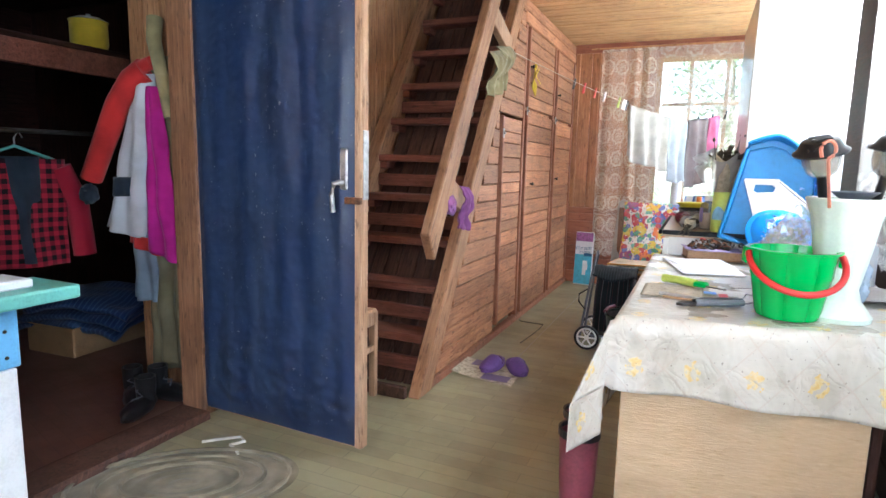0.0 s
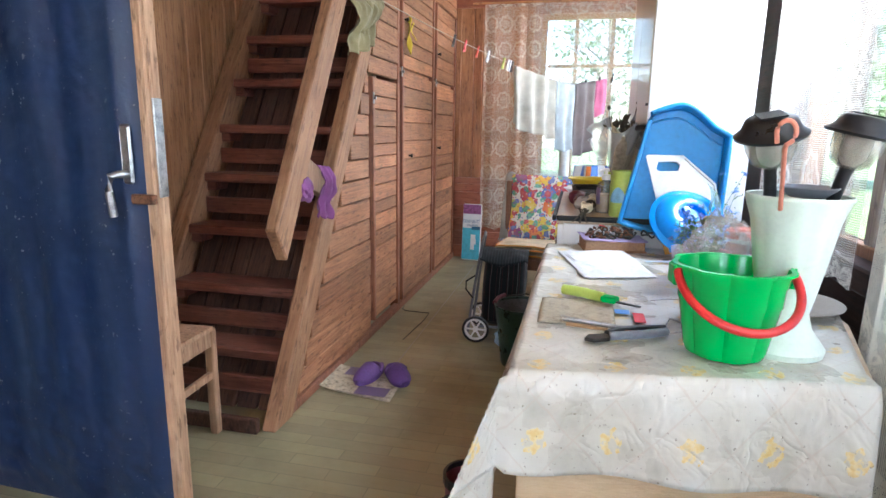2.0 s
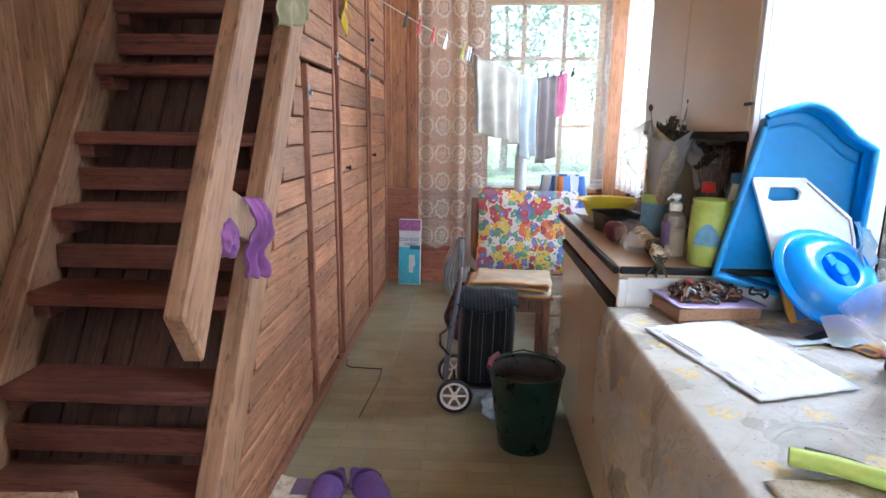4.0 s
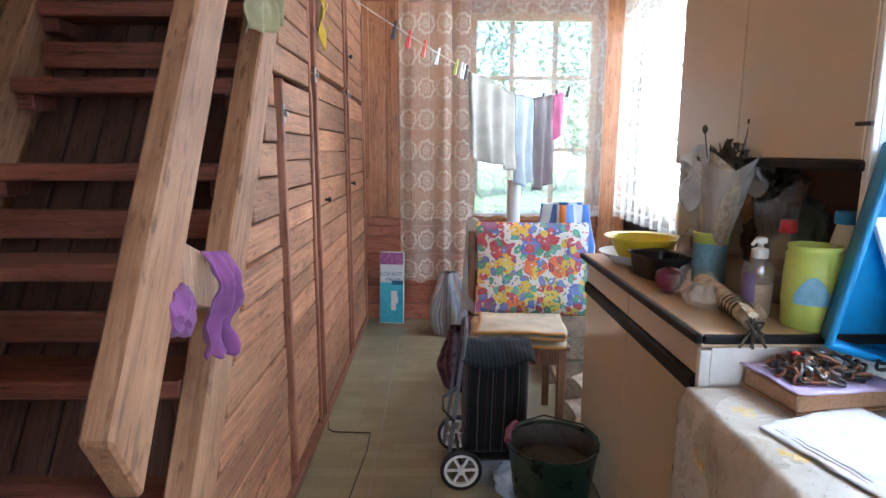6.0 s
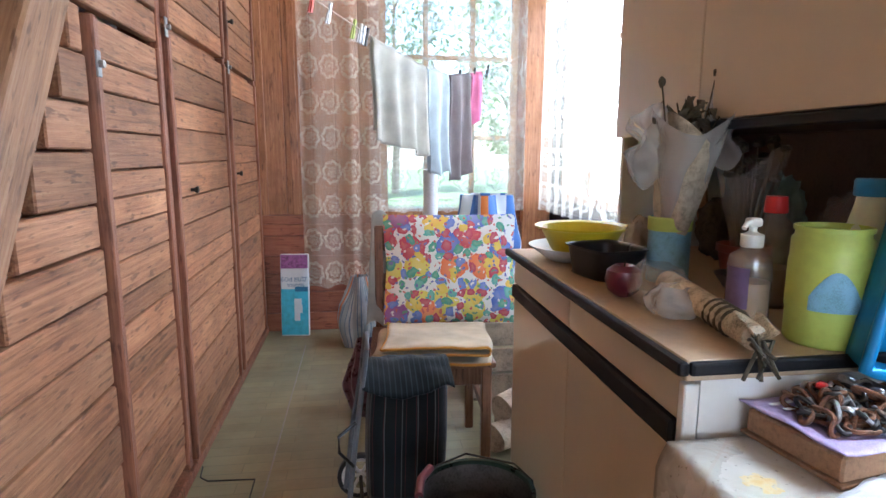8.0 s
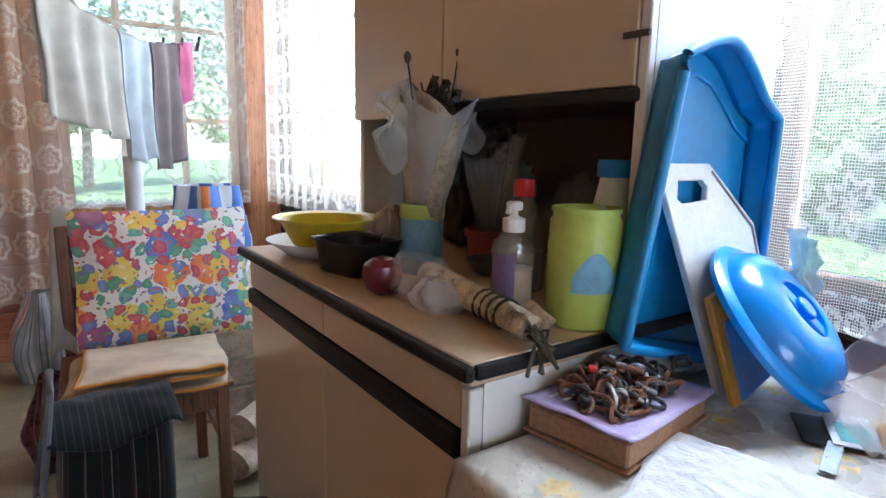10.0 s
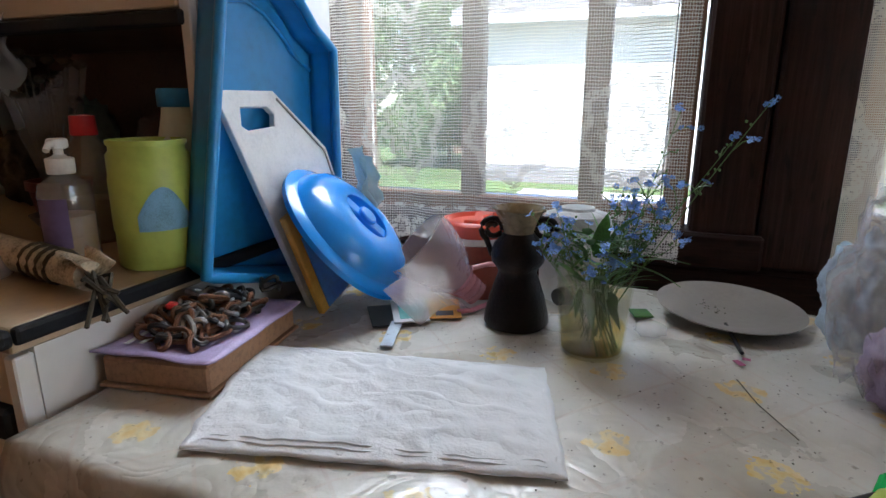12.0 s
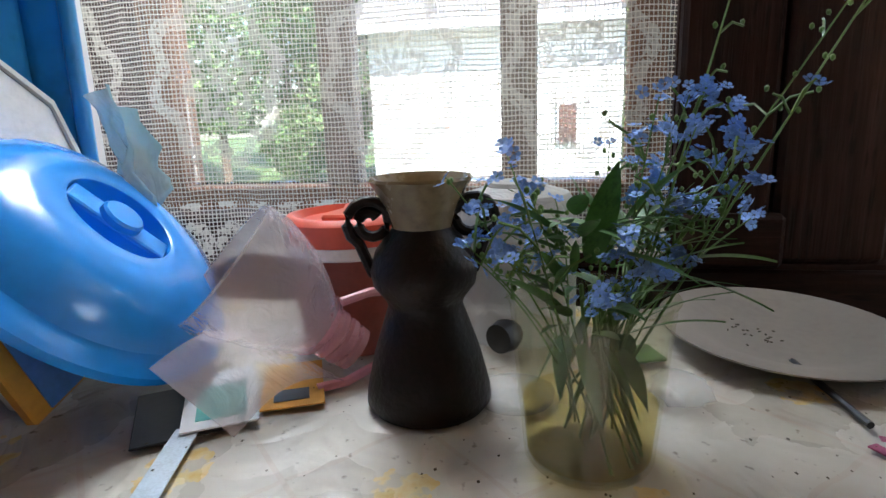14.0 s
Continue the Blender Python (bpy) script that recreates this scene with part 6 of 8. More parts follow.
ob_ = old_boot(pose(-1.02, 0.12, -0.012, 0, 0, 20))
copy_thing(ob_, pose(-1.16, 0.20, -0.012, 0, 0, 50))
copy_thing(ob_, pose(-1.05, 0.31, -0.012, 0, 0, 100))
sh = thing("wall_shelf", "dark wooden shelf high in the side room", "shelf")
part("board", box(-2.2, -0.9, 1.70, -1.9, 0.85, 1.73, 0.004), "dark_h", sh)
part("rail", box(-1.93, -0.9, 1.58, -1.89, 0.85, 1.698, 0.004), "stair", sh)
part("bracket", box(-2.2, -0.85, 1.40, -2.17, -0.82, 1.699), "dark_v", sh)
pt = thing("cream_pot", "cream enamel pot on the high shelf", "pot", pose(-2.0, 0.69, 1.731))
part("body", lathe([(0, 0), (0.085, 0), (0.095, 0.03), (0.095, 0.14), (0.10, 0.15), (0.09, 0.15), (0.088, 0.02), (0, 0.01)], 26), "yellow_cloth", pt, smooth=True)
part("lid", lathe([(0.10, 0.151), (0.06, 0.17), (0.012, 0.175), (0.012, 0.19), (0, 0.192)], 26), "white_paint", pt, smooth=True)
single("hanging_rag", surface(panel(-2.2, -1.85, 1.18, 1.42, 0.04, 11), 16, 16), "khaki", "grey-green rags hung under the shelf", "cloth", pose(0.1, 0.1, 0.05), smooth=True, solid=0.006)

lt = thing("painted_cabinet", "low cabinet painted white and sky blue with a turquoise top", "cabinet", pose(-0.745, -1.36, 0))
part("body", box(0, 0, 0.0, 0.10, 0.80, 0.50, 0.004), "white_paint", lt)
part("drawer_front", box(0, 0, 0.505, 0.105, 0.81, 0.70, 0.004), "skyblue", lt, "sky-blue front")
part("screw", move(lathe([(0.006, 0), (0.005, 0.003), (0, 0.003)], 10), pose(0.106, 0.77, 0.62, 0, 90, 0)), "dark_iron", lt)
part("screw", move(lathe([(0.006, 0), (0.005, 0.003), (0, 0.003)], 10), pose(0.106, 0.77, 0.54, 0, 90, 0)), "dark_iron", lt)
part("top", box(-0.01, -0.03, 0.705, 0.22, 0.93, 0.748, 0.008, 2), "turq", lt, "turquoise painted top")
single("white_board", box(-0.73, -0.95, 0.749, -0.585, -0.53, 0.775, 0.005), "white_paint", "white painted board lying on the cabinet", "board")
wc_ = thing("white_mug", "white enamel mug on the painted board", "mug", pose(-0.68, -0.64, 0.776))
part("body", lathe([(0, 0), (0.045, 0), (0.046, 0.09), (0.043, 0.09), (0.042, 0.006), (0, 0.006)], 24), "white_paint", wc_, smooth=True)
part("handle", tube(arc((-0.046, 0, 0.045), 0.025, 90, 270, 8, "xz"), 0.005, 7), "white_paint", wc_, smooth=True)

# ---- things on the table ----
# pale blue non-metal: the sky's reflection in the strip is put into the colour
M["strip_sheen"] = plain("painted_metal_sheen", (0.55, 0.64, 0.74), 0.35, var=0.12, scale=60)
M["milk_film"] = film("milky_plastic", (0.62, 0.63, 0.62), 0.62, 0.35)
T = 0.762
gb = thing("toy_bucket", "bright green lobed plastic bucket with a red handle", "bucket", pose(1.416, 0.128, T, 0, 0, 8) @ Matrix.Scale(0.95, 4))
lobes = lambda a, z: 0.975 + 0.085 * abs(math.cos(4 * a)) ** 0.6 * min(1, z / 0.02 + 0.2)
part("wall", lathe([(0, 0.002), (0.068, 0.002), (0.074, 0.006), (0.076, 0.02), (0.092, 0.115), (0.094, 0.118), (0.096, 0.155), (0.098, 0.158), (0.101, 0.182), (0.110, 0.184), (0.110, 0.189), (0.099, 0.189), (0.092, 0.155), (0.072, 0.012), (0, 0.008)], 96, lobes), "green_pl", gb, smooth=True)
HD = [(-0.112 * math.cos(radians(a)), -0.03 - 0.105 * math.sin(radians(a)), 0.165 - 0.075 * math.sin(radians(a))) for a in range(-12, 193, 8)]
part("handle", tube(HD, 0.0085, 10), "red_pl", gb, "red plastic handle", smooth=True)
for sx in (-1, 1):
    part("lug", box(sx * 0.112 - 0.008, -0.02, 0.145, sx * 0.112 + 0.008, 0.02, 0.188, 0.004), "green_pl", gb)

pv = thing("tall_vase", "tall pale green plastic vase with ribbed flared body", "vase", pose(1.530, 0.185, T) @ Matrix.Diagonal((1.0, 1.0, 1.0, 1)))
ribs = lambda a, z: 1 + (0.03 * abs(math.sin(6 * a)) if z > 0.1 else 0)
part("body", lathe([(0, 0), (0.066, 0), (0.068, 0.012), (0.045, 0.05), (0.038, 0.08), (0.042, 0.11), (0.052, 0.18), (0.062, 0.26), (0.074, 0.305), (0.070, 0.305), (0.058, 0.255), (0.038, 0.11), (0, 0.10)], 72, lambda a, z: 1.2 * ribs(a, z)), "milk_vase", pv, smooth=True)
part("rim", lathe([(0.086, 0.303), (0.0915, 0.303), (0.0925, 0.307), (0.0905, 0.311), (0.086, 0.309)], 72), "milk_vase", pv, "rolled rim", smooth=True)


def solar_lamp(at, lean_x, lean_y, label):
    s = thing("solar_lamp", label, "garden lamp", at)
    k = pose(0, 0, 0, lean_x, lean_y, 0)
    part("shaft", move(lathe([(0, -0.12), (0.011, -0.12), (0.011, 0.05), (0.014, 0.06), (0, 0.06)], 14), k), "black_pl", s, smooth=True)
    part("globe", move(lathe([(0.016, 0.055), (0.032, 0.065), (0.042, 0.09), (0.044, 0.115), (0.042, 0.115), (0.03, 0.07), (0.014, 0.058)], 24), k), "soap", s, "ribbed clear globe", smooth=True)
    part("reflector", move(lathe([(0.012, 0.06), (0.022, 0.075), (0.024, 0.114), (0, 0.114)], 18), k), "white_pl", s, smooth=True)
    part("cap", move(lathe([(0.060, 0.114), (0.062, 0.119), (0.050, 0.128), (0.042, 0.146), (0.036, 0.150), (0, 0.151)], 26), k), "solar", s, "black cap", smooth=True)
    part("panel", move(box(-0.022, -0.022, 0.1515, 0.022, 0.022, 0.154), k), "black_edge", s)
    return s


solar_lamp(pose(1.470, 0.150, 1.072) @ Matrix.Scale(1.0, 4), 14, -10, "solar garden lamp with a black cap stuck in a vase")
solar_lamp(pose(1.585, 0.170, 1.072), 6, 12, "second solar garden lamp leaning out of the vase")
single("orange_hook", tube([(1.443, 0.056, 1.170)] + [(1.454 + 0.015 * math.cos(radians(a)), 0.052, 1.188 + 0.020 * math.sin(radians(a))) for a in range(180, -100, -20)] + [(1.458, 0.062, 1.160), (1.480, 0.115, 1.05)], 0.004, 8), "faded_coral", "orange plastic hook in the vase", "hook", smooth=True)
single("grey_saucer", lathe([(0, 0), (0.03, 0), (0.052, 0.018), (0.05, 0.02), (0.03, 0.006), (0, 0.005)], 28), "grey_pl", "grey plastic saucer resting on the vase mouth", "saucer", pose(1.540, 0.170, 1.070), smooth=True)
M["tool_bag"] = film("dirty_clear_bag", (0.70, 0.70, 0.73), 0.32)
single("clear_bag", blob(0.072, 0.05, 0.118, 0.34, 2.6, 5, 3.0), "tool_bag", "crumpled clear plastic bag standing on the table", "bag", pose(1.44, 0.345, T), smooth=True)
single("bag_contents", blob(0.045, 0.03, 0.045, 0.25, 3, 4, 6.0), "violet_cover", "small packets inside the clear bag", "packets", pose(1.415, 0.335, T), smooth=True)
single("printed_bag", blob(0.05, 0.055, 0.06, 0.28, 2.4, 5, 9.0), "bluebag_film", "crumpled pale blue printed plastic bag", "bag", pose(1.575, 0.325, T, 0, 0, 30) @ Matrix.Diagonal((1.0, 1.0, 1.35, 1)), smooth=True)
# newspaper and garden tools
single("table_newspaper", surface(lambda u, v: (1.048 + 0.172 * u, 0.212 + 0.20 * v + 0.014 * u, T + 0.002 + 0.003 * abs(noise.noise(Vector((u * 4, v * 4, 8))))), 14, 14, 0.2, 0.2), "paper", "small piece of printed newspaper on the oilcloth", "newspaper", smooth=True, solid=0.001)
pl = thing("pruning_shears", "black-handled pruning shears lying on the table", "shears", pose(1.240, 0.155, T + 0.004, 0, 0, 24))
part("blade", prism([(-0.10, -0.005), (-0.085, -0.018), (-0.05, -0.016), (-0.035, 0.0), (-0.05, 0.012), (-0.085, 0.012)], "z", 0, 0.008, 0.001), "dark_iron", pl)
part("handle", tube([(-0.045, 0.005, 0.008), (-0.02, 0.016, 0.010), (0.03, 0.020, 0.010), (0.09, 0.012, 0.010)], 0.009, 10), "black_pl", pl, smooth=True)
part("handle", tube([(-0.045, -0.006, 0.008), (-0.02, -0.012, 0.010), (0.03, -0.012, 0.010), (0.085, -0.004, 0.010)], 0.009, 10), "grey_pl", pl, smooth=True)
part("pivot", lathe([(0.009, 0.008), (0.009, 0.014), (0, 0.015)], 14), "rust", pl)
part("wire_loop", tube([(0.085, -0.01, 0.008), (0.10, -0.035, 0.02), (0.115, -0.02, 0.03), (0.105, 0.02, 0.03), (0.09, 0.015, 0.012)], 0.0022, 6), "steel", pl, smooth=True)
gs = thing("grass_shears", "green-handled garden shears lying on the newspaper", "shears", pose(1.180, 0.400, T + 0.006, 0, 0, -24))
part("handle", tube([(-0.095, 0.012, 0.012), (-0.04, 0.012, 0.013), (0.02, 0.002, 0.012)], 0.013, 10), "lime", gs, smooth=True)
part("handle", tube([(-0.075, 0.036, 0.012), (-0.02, 0.03, 0.012), (0.03, 0.004, 0.012)], 0.007, 10), "dark_iron", gs, smooth=True)
part("blade", prism([(0.01, -0.008), (0.11, -0.012), (0.115, -0.006), (0.01, 0.01)], "z", 0.008, 0.011), "dark_iron", gs)
part("collar", box(0.015, -0.014, 0.004, 0.055, 0.016, 0.02, 0.004), "green_pl", gs)
single("file_tool", tube([(1.10, 0.235, T + 0.008), (1.25, 0.205, T + 0.008)], 0.006, 8, taper=0.5), "steel", "narrow steel file on the newspaper", "file", smooth=True)
single("red_tag", box(1.262, 0.262, T + 0.004, 1.287, 0.330, T + 0.0055), "red_pl", "red paper tag on the oilcloth", "tag")
single("blue_tag", box(1.222, 0.315, T + 0.0045, 1.256, 0.345, T + 0.006), "carton_blue", "blue printed tag on the oilcloth", "tag")
single("long_stick", tube([(1.112, 0.203, T + 0.006), (1.20, 0.188, T + 0.006)], 0.004, 7), "card", "thin wooden stick on the oilcloth", "stick", smooth=True)


# folded white sack
def sack_sheet(lift, inset, seed):
    c00, c10, c11, c01 = Vector((1.070, 0.997)), Vector((1.288, 1.082)), Vector((1.358, 0.712)), Vector((1.156, 0.650))

    def fn(u, v):
        p = c00.lerp(c10, u).lerp(c01.lerp(c11, u), v)
        q = p + (Vector((1.22, 0.86)) - p) * inset
        e = min(u, 1 - u, v, 1 - v)
        z = T + 0.004 + lift * min(1, 0.3 + e * 14) + 0.0038 * (1 - abs(noise.noise(Vector((q.x * 22, q.y * 13, seed)))) * 2.2) * min(1, e * 8) + 0.0022 * noise.noise(Vector((q.x * 60, q.y * 45, seed)))
        return (q.x + 0.004 * noise.noise(Vector((u * 9, v * 9, seed))), q.y + 0.004 * noise.noise(Vector((u * 8, v * 8, seed + 3))), z)
    return fn


sk = thing("folded_sack", "white woven sack folded flat on the table", "sack")
part("under_layer", surface(sack_sheet(0.002, -0.035, 1), 40, 50, 0.23, 0.36), "sheet", sk, smooth=True, solid=0.003)
part("top_layer", surface(sack_sheet(0.0035, 0.0, 4), 90, 120, 0.23, 0.36), "sheet", sk, smooth=True, solid=0.0018)
for k in range(2):
    hem_ = [sack_sheet(0.0045, 0.0, 4)(0.035 + 0.03 * k, 0.03 + 0.94 * i / 40) for i in range(41)]
    part("stitch", tube([(p[0], p[1], p[2] + 0.0008) for p in hem_], 0.0012, 6), "sheet", sk, smooth=True)

# book with a heap of chain
bk2 = thing("old_book", "thick worn book with a violet cover lying flat", "book", pose(1.155, 1.045, T, 0, 0, 9))
part("page_block", box(0.004, 0.004, 0.005, 0.215, 0.145, 0.038, 0.003), "pages", bk2, "browned page block")
part("cover", box(0, 0, 0, 0.22, 0.15, 0.0048, 0.001), "pages", bk2)
part("front_cover", surface(lambda u, v: (-0.004 + 0.226 * u, -0.004 + 0.156 * v, 0.041 + 0.005 * noise.noise(Vector((u * 3, v * 3, 2))) + 0.006 * (1 - u) ** 6), 16, 14), "violet_cover", bk2, "violet printed cover, curling", smooth=True, solid=0.002)
for k in range(6):
    part("print_bar", box(0.02 + 0.005 * k, 0.12 - 0.017 * k, 0.049, 0.07, 0.126 - 0.017 * k, 0.0495), "pack_white", bk2)


def link_mesh(name, mat):
    pts = []
    for i in range(20):
        a = 2 * math.pi * i / 20
        pts.append((0.008 * math.cos(a), 0.013 * math.sin(a) + (0.006 if math.sin(a) > 0 else -0.006), 0))
    bm = tube(pts, 0.0032, 6, True)
    return mesh_of(name, bm, mat, True)


ch = thing("iron_chain", "heap of rusty and steel chain links on a book", "chain", pose(1.155, 1.045, T + 0.05, 0, 0, 9))
LINKS = [link_mesh("link", "rust"), link_mesh("link", "dark_iron"), link_mesh("link", "steel")]
rg = random.Random(12)
for k in range(85):
    a, r_ = rg.uniform(0, 6.28), 0.065 * math.sqrt(rg.random())
    o = new("link", LINKS[0 if rg.random() < 0.4 else (1 if rg.random() < 0.7 else 2)])
    o.parent = ch
    o.matrix_basis = pose(0.105 + 1.25 * r_ * math.cos(a), 0.075 + 0.85 * r_ * math.sin(a), 0.003 + rg.random() * 0.028 * (1 - r_ / 0.08), rg.uniform(-75, 75), rg.uniform(-75, 75), rg.uniform(0, 360))
pk2 = thing("padlock", "old black padlock lying on the chain", "padlock", pose(1.30, 1.15, T + 0.055, 20, 0, 60))
part("body", box(-0.02, -0.025, 0, 0.02, 0.025, 0.018, 0.004), "black_pl", pk2)
part("shackle", tube([(-0.013, 0.025, 0.009), (-0.013, 0.04, 0.009), (0, 0.052, 0.009), (0.013, 0.04, 0.009), (0.013, 0.025, 0.009)], 0.004, 8), "steel", pk2, smooth=True)
single("red_clip", box(-0.012, -0.006, 0, 0.012, 0.006, 0.008, 0.002), "red_pl", "small red plastic clip on the chain", "clip", pose(1.215, 1.155, T + 0.075, 10, 12, 40))
single("iron_ring", tube([(0.024 * math.cos(a * 0.3142), 0.013 * math.sin(a * 0.3142), 0.006 * math.sin(a)) for a in range(20)], 0.0035, 6, True), "dark_iron", "oval iron ring at the heap's edge", "ring", pose(1.378, 1.13, T + 0.062, 30, 10, 10), smooth=True)

# blue tray stood on end before the cabinet side, one corner on the table
tr = thing("plastic_tray", "large blue plastic tray with a wavy top edge, stood on end", "tray")


def tray_foot(u):
    return 0.860 - 0.092 * u


def tray_head(u):
    """Wavy top edge from one side to the other."""
    return 1.252 + 0.030 * math.sin(math.pi * min(1, u * 1.25)) - 0.075 * max(0, (u - 0.35) / 0.65) ** 1.4


def tray_at(u, v, y):
    z = tray_foot(u) + v * (tray_head(u) - tray_foot(u))
    lo, hi = 1.276 + 0.212 * (z - 0.865), 1.618 + 0.02 * (z - 1.0)
    return Vector((lo + u * (hi - lo), y, z))


BACK_Y, RIM_Y = 1.196, 1.152
part("base", surface(lambda u, v: tray_at(0.03 + 0.94 * u, 0.02 + 0.96 * v, BACK_Y + 0.002 * noise.noise(Vector((u * 3, v * 3, 0)))), 30, 30), "tray", tr, smooth=True, solid=0.003)
rim = [(0, i / 16) for i in range(17)] + [(i / 24, 1) for i in range(1, 25)] + [(1, 1 - i / 16) for i in range(1, 17)] + [(1 - i / 24, 0) for i in range(1, 24)]


def wall_fn(u, v):
    i = u * len(rim)
    k = int(i) % len(rim)
    p, q = Vector((*rim[k], 0)), Vector((*rim[(k + 1) % len(rim)], 0))
    c = p.lerp(q, i - int(i))
    d = c + (Vector((0.5, 0.5, 0)) - c) * 0.06 * v
    return tray_at(d.x, d.y, RIM_Y + (BACK_Y - RIM_Y) * v)


part("wall", surface(wall_fn, 160, 4), "tray", tr, smooth=True, solid=0.004)
part("lip", tube([tray_at(u, v, RIM_Y) for u, v in rim], 0.008, 10, True), "tray", tr, "rounded rim", smooth=True)
part("step", tube([tray_at(u, 0.90, BACK_Y - 0.003) for u in (0.05, 0.2, 0.35, 0.5, 0.65, 0.8, 0.95)], 0.004, 8), "tray", tr, "moulded ridge", smooth=True)

# cutting board with handle slot
cbd = thing("cutting_board", "white plastic cutting board with a handle slot, scratched", "cutting board", pose(1.452, 1.108, T, -11.5, 0, 0))
poly = [(0.0, 0.0), (0.165, 0.0), (0.152, 0.205), (0.142, 0.255), (0.028, 0.352), (-0.095, 0.352), (-0.1, 0.345)]
slot = [(-0.062, 0.300), (-0.056, 0.327), (0.005, 0.327), (0.018, 0.316), (0.012, 0.297), (-0.05, 0.293)]


def holed_plate(outer, inner, y0, y1):
    bm = bmesh.new()
    def ring(pts, y):
        return [bm.verts.new((p[0], y, p[1])) for p in pts]
    for y in (y0, y1):
        o, n = ring(outer, y), ring(inner, y)
        ed = [bm.edges.new((o[i], o[(i + 1) % len(o)])) for i in range(len(o))] + [bm.edges.new((n[i], n[(i + 1) % len(n)])) for i in range(len(n))]
        bmesh.ops.triangle_fill(bm, use_beauty=True, edges=ed)
    bm.verts.ensure_lookup_table()
    no, ni = len(outer), len(inner)
    for s0, cnt in ((0, no), (no, ni)):
        for i in range(cnt):
            a, b = bm.verts[s0 + i], bm.verts[s0 + (i + 1) % cnt]
            c, d = bm.verts[s0 + no + ni + (i + 1) % cnt], bm.verts[s0 + no + ni + i]
            bm.faces.new((a, b, c, d))
    bmesh.ops.recalc_face_normals(bm, faces=list(bm.faces))
    return bm


cbo = part("board", holed_plate(poly, slot, 0, 0.011), "white_pl", cbd)
bv = cbo.modifiers.new("round", "BEVEL")
bv.width, bv.segments = 0.002, 2
gr = [(p[0] * 0.90 + 0.006, -0.0005, p[1] * 0.93 + 0.012) for p in poly[:6]]
part("groove", tube([gr[1], gr[2], gr[3], gr[4]], 0.0022, 6), "plate", cbd, "shallow rim line", smooth=True)

# carton and bright blue lid
oc = thing("thin_carton", "thin orange and blue carton leaning on the cutting board", "carton", pose(1.434, 1.074, T, -9, -17, 0))
part("body", box(0, 0, 0, 0.105, 0.012, 0.172, 0.002), "orange_box", oc)
part("print", box(0.016, -0.0025, 0.004, 0.103, -0.0006, 0.13), "carton_blue", oc, "blue printed face")
n_ = Vector((0.248, -1.086, 1.0)).normalized()
q_ = Vector((0, 0, 1)).rotation_difference(n_)
ldm = Matrix.Translation((1.496, 1.060, 0.884)) @ q_.to_matrix().to_4x4() @ Matrix.Scale(1.085, 4)
ld = thing("bucket_lid", "round bright blue plastic lid with a recessed grip", "lid", ldm)
part("disc", lathe([(0.115, -0.008), (0.121, -0.006), (0.122, 0.002), (0.117, 0.006), (0.106, 0.009), (0.102, 0.016), (0.090, 0.030), (0.068, 0.038), (0.044, 0.041), (0.041, 0.039), (0.039, 0.022), (0, 0.020)], 64), "lid", ld, smooth=True)
part("underside", lathe([(0.115, -0.0085), (0.05, -0.004), (0, -0.004)], 48), "lid", ld)
part("grip", move(box(-0.040, -0.013, 0.0205, 0.040, 0.013, 0.037, 0.003, 2), pose(0, 0, 0, 0, 0, -60)), "lid", ld)
part("stud", move(lathe([(0.016, 0), (0.016, 0.005), (0.014, 0.007), (0, 0.007)], 24), pose(0, 0, 0.0365)), "lid", ld, "round stud", smooth=True)
single("teal_packet", surface(lambda u, v: (1.60 - 0.06 * v + 0.035 * u + 0.010 * math.sin(v * 9), 1.055 + 0.016 * math.sin(u * 8 + v * 5) + 0.02 * v + 0.022 * noise.noise(Vector((u * 5, v * 9, 3))), T + 0.255 * v * (1 - 0.12 * u) + 0.004), 20, 24), "teal_film", "crumpled teal printed film behind the lid", "film", smooth=True)

# red-lidded canister
rc = thing("canister", "terracotta plastic canister with a coral-red lid", "canister", pose(1.640, 0.885, T))
part("body", lathe([(0, 0), (0.055, 0), (0.060, 0.095), (0.058, 0.10), (0, 0.10)], 40), "brick_pl", rc, smooth=True)
part("collar", lathe([(0.062, 0.095), (0.064, 0.097), (0.064, 0.107), (0.055, 0.107)], 40), "white_pl", rc, "white ring", smooth=True)
part("lid", lathe([(0.064, 0.1075), (0.066, 0.110), (0.066, 0.128), (0.062, 0.132), (0.055, 0.133), (0.050, 0.126), (0, 0.125)], 48), "orange_pl", rc, smooth=True)
part("grip", prism([(-0.045, -0.012), (-0.03, -0.016), (0, -0.008), (0.03, -0.016), (0.045, -0.012), (0.045, 0.012), (0.03, 0.016), (0, 0.008), (-0.03, 0.016), (-0.045, 0.012)], "z", 0.1255, 0.136, 0.002), "orange_pl", rc)

# cut bottle neck: clear funnel with a pink ribbed collar
fu = thing("cut_bottle", "cut clear plastic bottle top with a pink ribbed neck", "bottle top", pose(1.548, 0.878, T + 0.040, 0, 0, 0))
kf = pose(0, 0, 0, 0, -48, -60)
part("funnel", move(lathe([(0.024, 0.008), (0.038, 0.03), (0.050, 0.055), (0.057, 0.085), (0.058, 0.108)], 36, lambda a, z: 1 + 0.06 * math.sin(2 * a + z * 20)), kf), "funnel_film", fu, smooth=True)
part("mouth_rim", move(tube(arc((0, 0, 0.108), 0.058, 0, 345, 30, "xy"), 0.0012, 6), kf), "clear_film", fu, smooth=True)
part("neck", move(lathe([(0.016, -0.03), (0.021, -0.028), (0.021, -0.022), (0.018, -0.02), (0.022, -0.016), (0.022, -0.011), (0.018, -0.009), (0.023, -0.005), (0.023, 0.0), (0.018, 0.002), (0.026, 0.006), (0.03, 0.012)], 32), kf), "pink_clear", fu, "pink ribbed neck", smooth=True)
